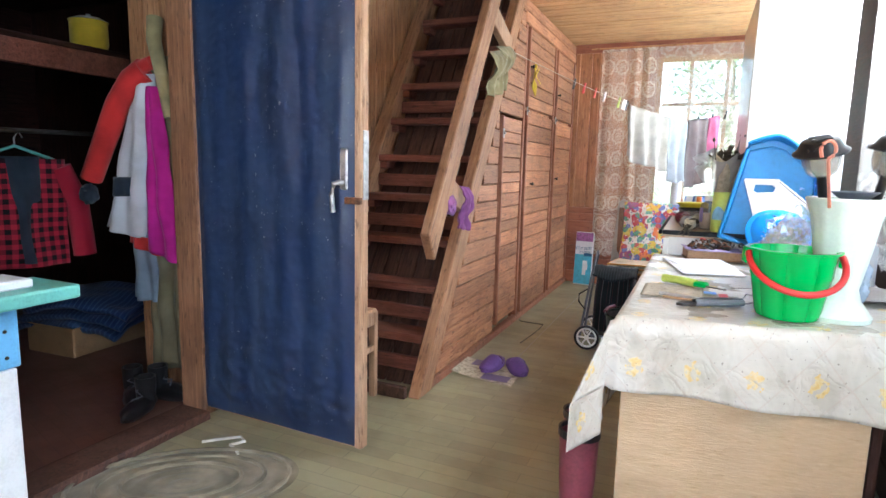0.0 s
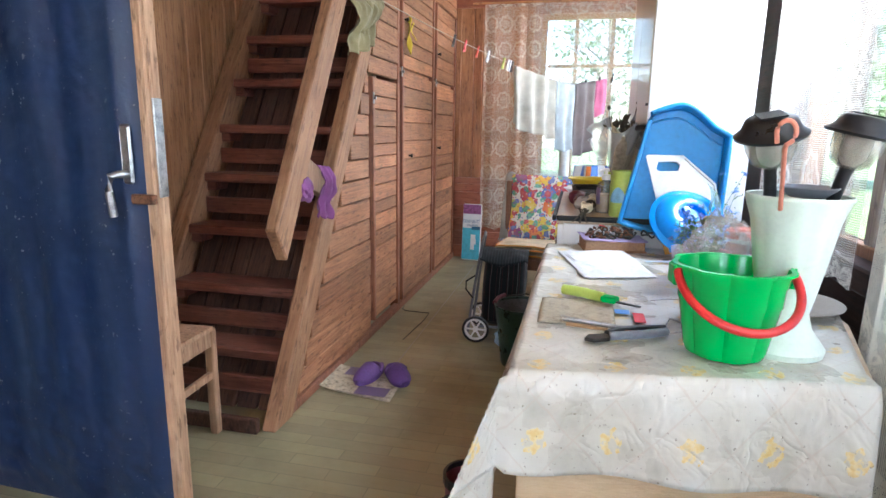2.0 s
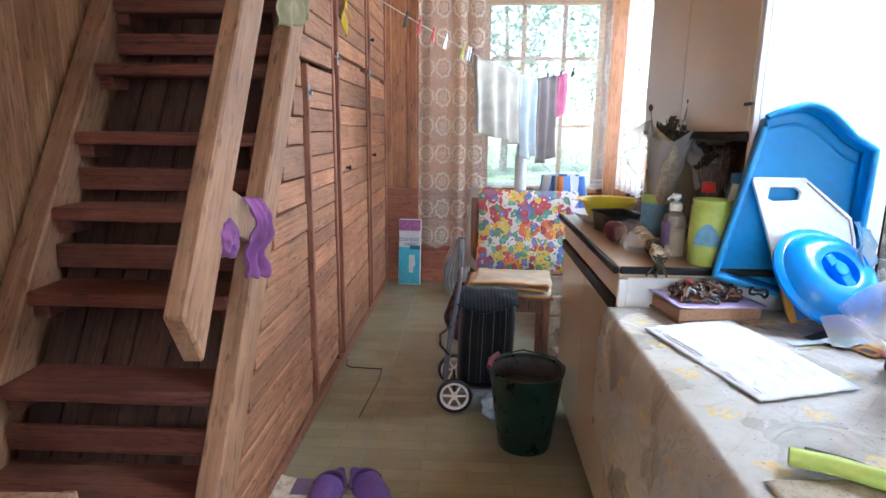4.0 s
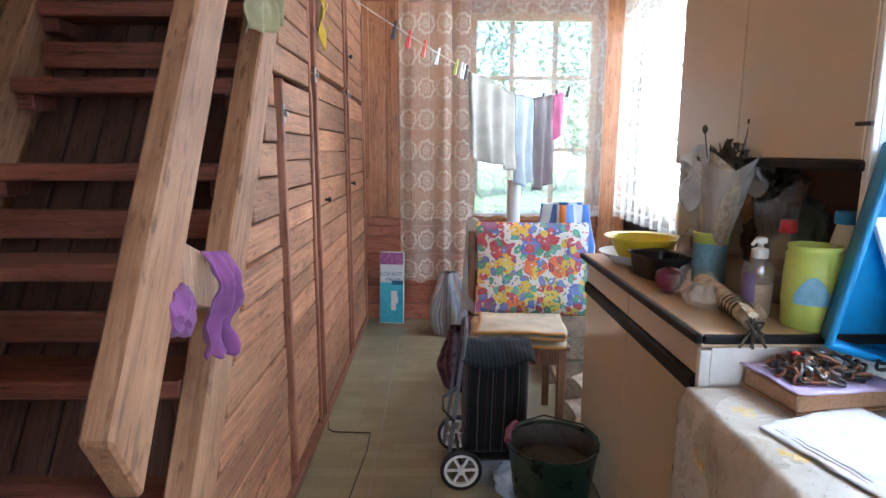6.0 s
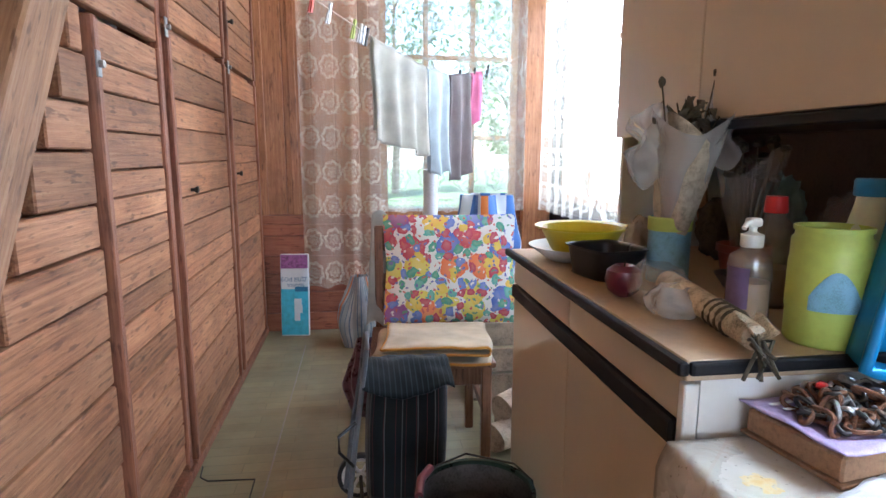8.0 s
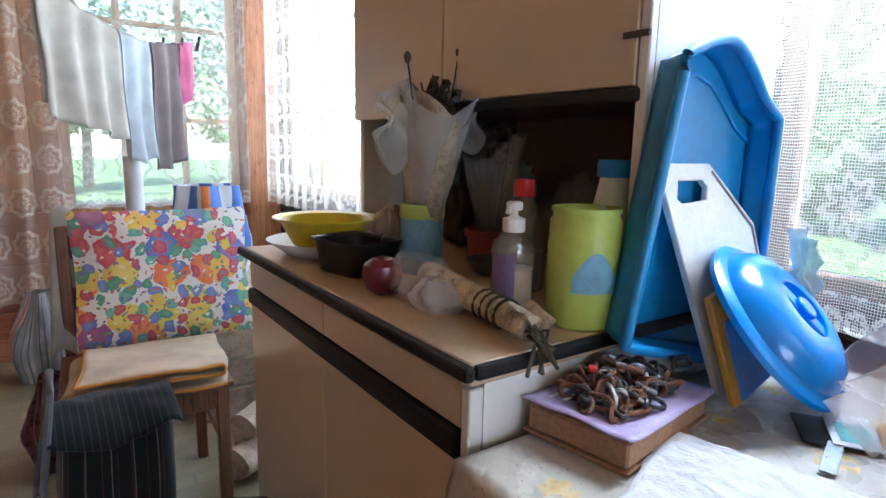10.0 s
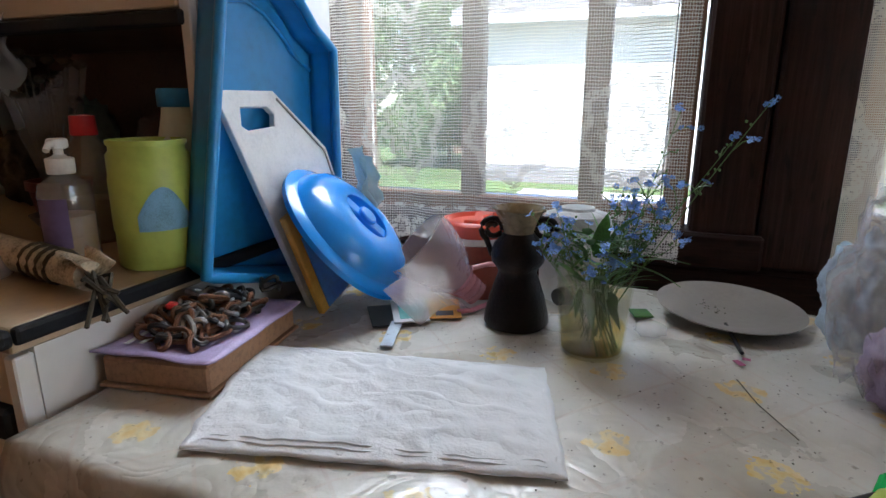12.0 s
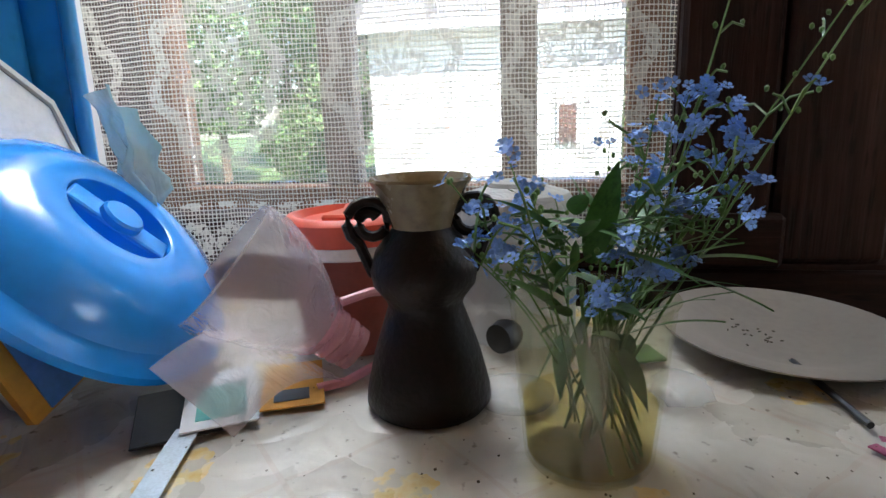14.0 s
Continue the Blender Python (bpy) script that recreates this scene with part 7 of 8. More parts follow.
part("loop_handle", tube([(-0.005, -0.015, 0.030), (0.012, -0.035, 0.034), (0.034, -0.056, 0.030), (0.040, -0.062, 0.010), (0.030, -0.052, -0.015), (0.012, -0.044, -0.030), (-0.02, -0.02, -0.036), (-0.035, 0.0, -0.036)], 0.0042, 8), "pink_pl", fu, "pink loop handle", smooth=True)
part("cut_sheet", surface(lambda u, v: (-0.115 + 0.09 * u, 0.03 + 0.06 * v - 0.05 * u, -0.036 + 0.05 * v * (1 - u * 0.3) + 0.02 * math.sin(u * 3)), 16, 16), "funnel_film", fu, "loose clear sheet", smooth=True)
crd = thing("printed_cards", "printed seed cards lying under the bottle top", "card")
part("card", move(box(0, 0, 0, 0.10, 0.055, 0.0015), pose(1.455, 0.90, T + 0.006, 0, 0, 30)), "pack_white", crd)
part("print", move(box(0.012, 0.008, 0.0017, 0.07, 0.045, 0.0022), pose(1.455, 0.90, T + 0.006, 0, 0, 30)), "turq", crd, "green print")
part("card", move(box(0, 0, 0, 0.085, 0.05, 0.0012), pose(1.49, 0.862, T + 0.0035, 0, 0, 24)), "orange_box", crd, "yellow-orange card")
part("bar_print", move(box(0.01, 0.012, 0.0014, 0.03, 0.04, 0.0018), pose(1.49, 0.862, T + 0.0035, 0, 0, 24)), "black_pl", crd)
part("dark_tray", move(box(-0.01, -0.008, -0.002, 0.08, 0.06, 0.0, 0.001), pose(1.45, 0.93, T + 0.004, 0, 0, 34)), "black_pl", crd)
# bright by its painted sheen, not by reflecting
single("metal_strip", box(-0.009, -0.045, 0, 0.009, 0.045, 0.0015, 0.0005), "strip_sheen", "short metal strip on the oilcloth, its sheen painted pale blue", "strip", pose(1.396, 0.936, T + 0.0035, 0, 0, -74))

mk = thing("milky_canister", "translucent white plastic canister against the wall", "canister", pose(1.676, 0.722, T))
part("body", lathe([(0, 0), (0.056, 0), (0.060, 0.006), (0.060, 0.13), (0.052, 0.145), (0.03, 0.152)], 36), "milk_film", mk, smooth=True)
part("lid", lathe([(0.030, 0.1525), (0.028, 0.156), (0, 0.157)], 28), "milk_film", mk, "milky cap", smooth=True)

# dark ceramic vase with scroll handles
va = thing("ceramic_vase", "dark glazed ceramic vase with two scroll handles", "vase", pose(1.512, 0.782, T) @ Matrix.Scale(0.95, 4))
part("body", lathe([(0, 0), (0.048, 0), (0.052, 0.006), (0.051, 0.016), (0.044, 0.045), (0.034, 0.075), (0.030, 0.086), (0.032, 0.092), (0.041, 0.104), (0.043, 0.116), (0.038, 0.132), (0.028, 0.144), (0.024, 0.150)], 48), "ceramic", va, smooth=True)
part("neck", lathe([(0.024, 0.150), (0.027, 0.162), (0.036, 0.180), (0.041, 0.187), (0.040, 0.189), (0.034, 0.182), (0.022, 0.155), (0, 0.15)], 48), "ceramic_lip", va, "olive-brown glazed mouth", smooth=True)


def scroll(sgn):
    pts = [(sgn * 0.040, 0, 0.112), (sgn * 0.044, 0, 0.122)]
    for i in range(22):
        a = radians(-60 + i * 27)
        r_ = 0.020 * (1 - i / 30)
        pts.append((sgn * (0.040 + r_ * math.cos(a)), 0, 0.155 + r_ * math.sin(a)))
    return tube(pts, 0.0045, 8)


tv = pose(0, 0, 0, 0, 0, -74)
for s_ in (-1, 1):
    part("handle", move(scroll(s_), tv), "ceramic", va, "curled scroll handle", smooth=True)

# measuring jug with forget-me-nots
jg = thing("measuring_jug", "clear plastic measuring jug half full of yellowish water", "jug", pose(1.452, 0.662, T))
part("wall", lathe([(0, 0), (0.040, 0), (0.042, 0.003), (0.051, 0.108), (0.053, 0.110), (0.050, 0.110), (0.0485, 0.107), (0.040, 0.005), (0, 0.003)], 48), "jug", jg, smooth=True)
part("water", lathe([(0, 0.0036), (0.0395, 0.0056), (0.0425, 0.040), (0, 0.040)], 40), "water", jg, "stale yellow water", smooth=True)
part("handle_strip", box(-0.0565, -0.006, 0.014, -0.0525, 0.006, 0.104, 0.001), "jug", jg)
fl = thing("forget_me_nots", "bunch of blue forget-me-nots with thin stems and leaves", "flowers", pose(1.452, 0.662, T))


def cluster_mesh(n, seed):
    rr = random.Random(seed)
    bm = bmesh.new()
    for k in range(n):
        c = Vector((rr.gauss(0, 0.0038), rr.gauss(0, 0.0038), rr.gauss(0, 0.0026)))
        up_ = Vector((rr.gauss(0, 0.5), rr.gauss(0, 0.5), 1)).normalized()
        rot = Vector((0, 0, 1)).rotation_difference(up_).to_matrix().to_4x4()
        for j in range(5):
            a = j * 1.2566
            pts = [(0.0005, 0, 0), (0.0022, -0.0015, 0.0005), (0.0036, -0.0012, 0.0008), (0.0040, 0, 0.0008), (0.0036, 0.0012, 0.0008), (0.0022, 0.0015, 0.0005)]
            m_ = Matrix.Translation(c) @ rot @ Matrix.Rotation(a, 4, "Z")
            bm.faces.new([bm.verts.new(m_ @ Vector(p)) for p in pts])
    return mesh_of("blossoms", bm, "petal")


CL = [cluster_mesh(7, 1), cluster_mesh(4, 2), cluster_mesh(9, 3), cluster_mesh(3, 4)]


def bud_mesh():
    bm = bmesh.new()
    for k in range(1):
        b2 = blob(0.0017, 0.0017, 0.0022, 0, 1, 1, flat=False)
        move(b2, Matrix.Translation((0.004 * math.cos(k * 2.4), 0.004 * math.sin(k * 2.4), k * 0.004)))
        me = bpy.data.meshes.new("tmp")
        b2.to_mesh(me), b2.free()
        bm.from_mesh(me)
        bpy.data.meshes.remove(me)
    return mesh_of("bud", bm, "stem")


BUD = bud_mesh()
rs = random.Random(33)


def sprig(end, bend=0.02, r0=0.0010, heads=3, side=True):
    e = Vector(end)
    s0 = Vector((rs.uniform(-0.018, 0.018), rs.uniform(-0.018, 0.018), rs.uniform(0.012, 0.05)))
    lipz = Vector((e.x * 0.32, e.y * 0.32, 0.110))
    if lipz.xy.length > 0.044:
        lipz.xy = lipz.xy.normalized() * 0.044
    pts = []
    for i in range(15):
        t_ = i / 14
        a, b = s0.lerp(lipz, t_), lipz.lerp(e, t_)
        pts.append(a.lerp(b, t_) + Vector((bend * math.sin(t_ * 3.1), 0, 0)))
    part("stem", tube(pts, r0, 5, taper=0.45), "stem", fl, smooth=True)
    o = new("blossoms", CL[rs.randrange(4)])
    o.parent, o.matrix_basis = fl, Matrix.Translation(pts[-1]) @ Euler((rs.uniform(-0.9, 0.4), rs.uniform(-0.9, 0.4), rs.uniform(0, 6))).to_matrix().to_4x4()
    for k in range(6):
        i = rs.randrange(9, 14)
        o = new("bud", BUD)
        o.parent, o.matrix_basis = fl, Matrix.Translation(pts[i] + Vector((rs.uniform(-0.007, 0.007), rs.uniform(-0.007, 0.007), rs.uniform(0, 0.006))))
    for k in range(heads):
        i = rs.randrange(8, 14)
        d = Vector((rs.uniform(-1, 1), rs.uniform(-1, 1), rs.uniform(0.2, 1))).normalized() * rs.uniform(0.014, 0.034)
        part("stem", tube([pts[i], pts[i] + d * 0.5 + Vector((0, 0, 0.004)), pts[i] + d], 0.0008, 4), "stem", fl)
        o = new("blossoms", CL[rs.randrange(4)]) if rs.random() < 0.72 else new("bud", BUD)
        o.parent, o.matrix_basis = fl, Matrix.Translation(pts[i] + d) @ Euler((rs.uniform(-0.9, 0.4), rs.uniform(-0.9, 0.4), rs.uniform(0, 6))).to_matrix().to_4x4()


def leaf_blade(base, tip, w):
    b, t_ = Vector(base), Vector(tip)
    d = t_ - b
    sd = d.cross(Vector((0.3, 0.2, 1))).normalized()

    def fn(u, v):
        p = b + d * v
        p.z -= 0.25 * d.length * v * v - 0.1 * d.length * v
        return p + sd * ((u - 0.5) * w * math.sin(math.pi * (0.06 + 0.94 * v) ** 0.7)) + Vector((0, 0, 0.15 * w * abs(u - 0.5)))
    part("leaf", surface(fn, 4, 10), "leaf", fl, smooth=True)


# the bunch leans to the room's near end and fans out
for k in range(21):
    a = rs.uniform(0, 6.28)
    r_ = 0.100 * math.sqrt(rs.random())
    h = rs.uniform(0.135, 0.275) - 0.45 * r_
    sprig((0.01 + 0.75 * r_ * math.cos(a), -0.012 + 1.0 * r_ * math.sin(a), h), rs.uniform(-0.025, 0.025), 0.0008, heads=rs.randrange(2, 5))
sprig((0.05, -0.150, 0.285), 0.012, 0.0012, 7)
sprig((0.055, -0.185, 0.330), -0.012, 0.0012, 3)
sprig((0.03, -0.085, 0.320), -0.01, 0.0012, 6)
sprig((0.05, -0.070, 0.235), 0.01, 0.0011, 5)
sprig((0.05, -0.105, 0.150), 0.0, 0.0011, 3)
sprig((0.0, 0.090, 0.185), 0.0, 0.0010, 4)
sprig((0.0, 0.060, 0.135), 0.01, 0.0010, 4)
for k in range(78):
    a, lz_ = rs.uniform(0, 6.28), rs.uniform(0.090, 0.165)
    ln_ = rs.uniform(0.045, 0.078)
    leaf_blade((0.024 * math.cos(a), 0.024 * math.sin(a) - 0.006, lz_), (ln_ * math.cos(a + 0.4), ln_ * math.sin(a + 0.4) - 0.008, lz_ + rs.uniform(-0.005, 0.045)), rs.uniform(0.005, 0.014))
leaf_blade((0.0, 0.0, 0.13), (-0.02, -0.012, 0.205), 0.024)
leaf_blade((0.02, -0.045, 0.125), (0.03, -0.115, 0.135), 0.020)
leaf_blade((0.02, -0.04, 0.12), (0.0, -0.105, 0.112), 0.016)
for k in range(9):
    a = rs.uniform(0, 6.28)
    part("stem", tube([(0.012 * math.cos(a), 0.012 * math.sin(a), 0.12), (0.02 * math.cos(a + 0.6), 0.02 * math.sin(a + 0.6), 0.05), (0.034 * math.cos(a + 1), 0.034 * math.sin(a + 1), 0.006)], 0.0015, 5), "stem", fl)
for k in range(9):
    a = 0.7 * k
    leaf_blade((0.02 * math.cos(a), 0.02 * math.sin(a), rs.uniform(0.075, 0.1)), (0.037 * math.cos(a + 0.5), 0.037 * math.sin(a + 0.5), rs.uniform(0.035, 0.06)), 0.014)

# plate on a stick, dried bits, small clutter
plt = thing("dinner_plate", "greyish ceramic plate with dried crumbs", "plate", pose(1.652, 0.478, T + 0.004, 2, -2, 0))
part("dish", lathe([(0, 0), (0.055, 0), (0.06, 0.003), (0.078, 0.010), (0.106, 0.016), (0.107, 0.018), (0.078, 0.013), (0.058, 0.006), (0, 0.005)], 56), "plate", plt, smooth=True)
rg2 = random.Random(7)
for k in range(22):
    part("crumb", move(box(-0.0013, -0.0005, 0, 0.0013, 0.0005, 0.0008), pose(0.017 * rg2.gauss(0, 1) - 0.012, 0.014 * rg2.gauss(0, 1) + 0.028, 0.0125, 0, 0, rg2.uniform(0, 180))), "dried", plt)
single("plate_stick", tube([(1.50, 0.472, T + 0.006), (1.60, 0.485, T + 0.008)], 0.0028, 7), "black_pl", "short dark stick under the plate", "stick", smooth=True)
single("rubber_stopper", lathe([(0, 0), (0.014, 0), (0.016, 0.012), (0.013, 0.022), (0, 0.024)], 20), "black_pl", "black rubber stopper lying on its side", "stopper", pose(1.60, 0.735, T + 0.018, 90, 0, 60), smooth=True)
single("seed_packet", box(0, 0, 0, 0.035, 0.03, 0.003, 0.001), "leaf", "small green label behind the jug", "label", pose(1.60, 0.585, T + 0.003, 0, 0, 20))
single("blister", blob(0.028, 0.022, 0.008, 0.3, 3, 3, 2), "clear_film", "small crumpled clear packet", "packet", pose(1.535, 0.588, T + 0.002), smooth=True)
single("clear_saucer", lathe([(0, 0), (0.03, 0), (0.032, 0.006), (0.03, 0.006), (0, 0.002)], 28), "clear_film", "clear plastic saucer lying beside the vase", "saucer", pose(1.52, 0.715, T + 0.002), smooth=True)
deb = thing("table_debris", "dried petals and specks scattered on the oilcloth", "debris", kind="stuff")
bits = bmesh.new()
for k in range(300):
    x, y = rg2.uniform(1.12, 1.68), rg2.uniform(0.28, 0.98)
    s_, a = rg2.uniform(0.0005, 0.0014), rg2.uniform(0, 6.28)
    bits.faces.new([bits.verts.new((x + s_ * 1.6 * math.cos(a + j * 1.571), y + s_ * math.sin(a + j * 1.571), T + 0.0055)) for j in range(4)])
part("specks", bits, "dried", deb)
single("dry_twig", tube([(1.42, 0.485, T + 0.004), (1.36, 0.47, T + 0.006), (1.30, 0.44, T + 0.004)], 0.0007, 5), "dried", "thin dry twig on the oilcloth", "twig", smooth=True)
single("loose_petals", join(move(box(-0.008, -0.004, 0, 0.008, 0.004, 0.001), pose(1.47, 0.478, T + 0.004, 0, 0, 30)), move(box(-0.005, -0.003, 0, 0.005, 0.003, 0.001), pose(1.485, 0.468, T + 0.004, 0, 0, 80))), "pinkcloth", "fallen dry petals on the oilcloth", "petals")

# ---- things on the worktop ----
C = 0.869


def jar(name, label, at, prof, mat, cap=None, capmat=None, caplabel=""):
    j = thing(name, label, "jar" if "jar" in name else "bottle", at)
    part("body", lathe(prof, 40), mat, j, smooth=True)
    if cap:
        part("cap", lathe(cap, 32), capmat, j, caplabel, smooth=True)
    return j


lj = jar("plastic_jar", "lime green plastic jar with a faded blue label", pose(1.292, 1.248, C) @ Matrix.Scale(1.06, 4), [(0, 0), (0.045, 0), (0.0490, 0.005), (0.0490, 0.046), (0.0503, 0.050), (0.0503, 0.115), (0.049, 0.12), (0.049, 0.145), (0.045, 0.150), (0.045, 0.163), (0.043, 0.163), (0.043, 0.150), (0.046, 0.01), (0, 0.006)], "lime")
part("label_print", surface(lambda u, v: (0.0513 * math.cos(radians(205 + 78 * u)), 0.0513 * math.sin(radians(205 + 78 * u)), 0.052 + (0.055 * v) * (0.35 + 0.65 * math.sin(math.pi * min(1, u * 1.1)))), 20, 6), "label_blue", lj, "faded blue print", smooth=True)
part("rim_ring", lathe([(0.045, 0.157), (0.0475, 0.157), (0.0475, 0.163), (0.043, 0.1635)], 40), "lime", lj, smooth=True)
jar("milk_bottle", "translucent white bottle with a blue cap", pose(1.365, 1.262, C), [(0, 0), (0.034, 0), (0.036, 0.004), (0.036, 0.13), (0.033, 0.155), (0.022, 0.205), (0.021, 0.215), (0, 0.215)], "milk_vase", [(0.025, 0.214), (0.026, 0.216), (0.026, 0.236), (0.024, 0.24), (0, 0.24)], "tray", "blue cap")
sp = thing("soap_bottle", "clear pump bottle half full of cream soap", "bottle", pose(1.226, 1.331, C))
part("body", lathe([(0, 0), (0.030, 0), (0.033, 0.004), (0.033, 0.10), (0.030, 0.116), (0.013, 0.128), (0.013, 0.135), (0, 0.135)], 36), "soap", sp, smooth=True)
part("soap", lathe([(0, 0.004), (0.030, 0.006), (0.031, 0.075), (0, 0.075)], 32), "cream_liq", sp, "cream-coloured soap", smooth=True)
part("label_print", surface(lambda u, v: (0.0338 * math.cos(radians(165 + 70 * u)), 0.0338 * math.sin(radians(165 + 70 * u)), 0.035 + 0.065 * v), 14, 4), "label_dark", sp, "dark printed label", smooth=True)
part("collar", lathe([(0.016, 0.130), (0.017, 0.132), (0.017, 0.150), (0.010, 0.152), (0.006, 0.155), (0.006, 0.162), (0, 0.162)], 24), "white_pl", sp, "white pump", smooth=True)
part("nozzle", join(box(-0.011, -0.009, 0.162, 0.011, 0.009, 0.176, 0.004, 2), tube([(0, 0, 0.17), (-0.02, -0.012, 0.169), (-0.028, -0.017, 0.162)], 0.004, 8)), "white_pl", sp, smooth=True)
dbt = jar("detergent_bottle", "hazy plastic bottle with a red cap", pose(1.36, 1.455, C), [(0, 0), (0.040, 0), (0.043, 0.005), (0.043, 0.10), (0.034, 0.145), (0.016, 0.165), (0.015, 0.172), (0, 0.172)], "soap", [(0.019, 0.170), (0.02, 0.172), (0.018, 0.20), (0, 0.202)], "red_pl", "red cap")
part("rinse", lathe([(0, 0.003), (0.036, 0.004), (0.038, 0.07), (0, 0.07)], 28), "cushion_side", dbt, "grey rinse inside", smooth=True)
tc_ = jar("tin_can_jar", "tall tin with a lime rim holding a dried bunch", pose(1.276, 1.665, C), [(0, 0), (0.042, 0), (0.044, 0.003), (0.044, 0.14), (0.041, 0.14), (0.040, 0.01), (0, 0.008)], "label_blue", [(0.0445, 0.112), (0.046, 0.114), (0.046, 0.140), (0.041, 0.142)], "lime", "lime rim band")
# dried bunch wrapped in film and newspaper
db = thing("dried_bunch", "dried plants wrapped in newspaper and clear film, standing in a tin", "dried bunch", pose(1.276, 1.665, C))


def wrap_fn(r0, r1, z0, z1, seed, tilt=0.0):
    def fn(u, v):
        a = 2 * math.pi * u
        r_ = (r0 + (r1 - r0) * v) * (1 + 0.16 * math.sin(3 * a + seed + v) + 0.10 * noise.noise(Vector((math.cos(a) * 2, math.sin(a) * 2, v * 4 + seed))))
        z = z0 + (z1 - z0) * v + (0.035 * math.sin(2 * a + seed) * v)
        return (r_ * math.cos(a) * 0.8 + tilt * v, r_ * math.sin(a), z)
    return fn


part("paper", surface(wrap_fn(0.024, 0.082, 0.03, 0.325, 1.0, 0.03), 56, 26), "paper", db, "printed newspaper wrap", smooth=True, solid=0.001)
part("film", surface(wrap_fn(0.028, 0.100, 0.10, 0.345, 2.5, 0.03), 56, 26), "bag_film", db, "clear film", smooth=True)


def wing_fn(u, v):
    k = 0.035 + 0.055 * math.sin(math.pi * min(1, 0.15 + u))
    return (-0.035 - 0.085 * u + 0.016 * math.sin(v * 7 + u * 5), -0.02 + 0.03 * math.sin(u * 4) + 0.02 * noise.noise(Vector((u * 4, v * 4, 2))), 0.285 + 0.012 * u + k * (v - 0.5) * 1.9 + 0.012 * math.sin(u * 9))


part("film_wing", surface(wing_fn, 24, 20), "bag_film", db, "flap of film", smooth=True)
part("film_wing", surface(lambda u, v: (0.06 + 0.06 * u + 0.012 * math.sin(v * 8), -0.03 + 0.02 * math.sin(u * 6 + v), 0.25 + 0.17 * v * (1 - 0.5 * u) + 0.01 * math.sin(u * 8)), 18, 18), "bag_film", db, "flap of film", smooth=True)
for k in range(12):
    a = rs.uniform(0, 6.28)
    part("twig", tube([(0.01 * math.cos(a), 0.01 * math.sin(a), 0.1), (0.02 + 0.045 * math.cos(a), 0.04 * math.sin(a), 0.30), (0.03 + 0.07 * math.cos(a + 0.4), 0.06 * math.sin(a + 0.4), rs.uniform(0.34, 0.385))], 0.0019, 5), "dried", db)
for tx, tz in ((-0.045, 0.42), (0.075, 0.44)):
    part("twig", tube([(0.2 * tx, -0.01, 0.2), (0.8 * tx, -0.012, 0.36), (tx, -0.01, tz)], 0.0017, 5), "dried", db)
    part("seed_head", move(blob(0.007, 0.007, 0.012, 0.3, 3, 2, tx * 40, flat=False), pose(tx, -0.01, tz - 0.012)), "dried", db, smooth=True)
for k in range(46):
    a, r_ = rs.uniform(0, 6.28), rs.uniform(0.01, 0.085)
    b_ = Vector((0.03 + r_ * math.cos(a), 0.7 * r_ * math.sin(a), rs.uniform(0.325, 0.385)))
    part("leaf", surface(lambda u, v, b_=b_, a=a: (b_.x + (u - 0.5) * 0.018 * math.sin(math.pi * v) + 0.034 * v * math.cos(a * 3), b_.y + 0.034 * v * math.sin(a * 3), b_.z + 0.014 * math.sin(v * 4 + a) - 0.018 * v), 3, 6), "dried", db, smooth=True)
# rolled newspaper umbrella bundle, film bag
rn = thing("rolled_bundle", "twigs rolled in striped newspaper lying over the worktop edge", "bundle")
pts = [(1.185, 1.50, C + 0.034), (1.18, 1.42, C + 0.030), (1.172, 1.33, C + 0.026), (1.160, 1.245, C + 0.024), (1.150, 1.205, C + 0.024)]
part("roll", tube(pts, 0.024, 14, taper=0.75), "news", rn, smooth=True)
for k in range(4):
    p0 = Vector(pts[2]).lerp(Vector(pts[3]), k / 4.5)
    part("stripe", tube([p0 + Vector((0.0212 * math.cos(a * 0.45), 0.010 * (a / 7) - 0.01, 0.0212 * math.sin(a * 0.45))) for a in range(15)], 0.0028, 5), "dried", rn)
for k in range(9):
    part("twig", tube([(1.152 + rs.uniform(-0.012, 0.012), 1.215, C + 0.024 + rs.uniform(-0.01, 0.01)), (1.145 + rs.uniform(-0.02, 0.02), 1.185, C + 0.020 + rs.uniform(-0.012, 0.012)), (1.138 + rs.uniform(-0.03, 0.03), 1.165, C + rs.uniform(-0.03, 0.012))], 0.0028, 5), "dried", rn)
part("torn_paper", surface(lambda u, v: (1.135 + 0.045 * u, 1.235 - 0.05 * v + 0.01 * math.sin(u * 8), C + 0.045 + 0.008 * math.sin(u * 7 + v * 3) - 0.012 * v), 12, 10), "news", rn, smooth=True)
single("film_bag", surface(sack_fn(0.055, 0.10, 0.07, 3.0, 0.5), 56, 22), "clear_film", "crumpled clear bag lying on the worktop", "bag", pose(1.165, 1.50, C), smooth=True)
single("film_bag", surface(sack_fn(0.045, 0.05, 0.05, 7.0, 0.5), 48, 18), "bag_film", "small crumpled film bag beside the bundle", "bag", pose(1.15, 1.415, C), smooth=True)
ap = thing("apple", "dark red apple on the worktop", "apple", pose(1.118, 1.545, C) @ Matrix.Scale(1.15, 4))
part("fruit", lathe([(0, 0.006), (0.012, 0.0), (0.025, 0.010), (0.031, 0.028), (0.028, 0.045), (0.016, 0.054), (0.005, 0.051), (0, 0.047)], 32), "apple", ap, smooth=True)
part("stalk", tube([(0, 0, 0.047), (0.002, 0, 0.060)], 0.0013, 5), "dried", ap)
bb = thing("black_tub", "black square plastic tub on the worktop", "tub", pose(1.165, 1.735, C, 0, 0, 12))


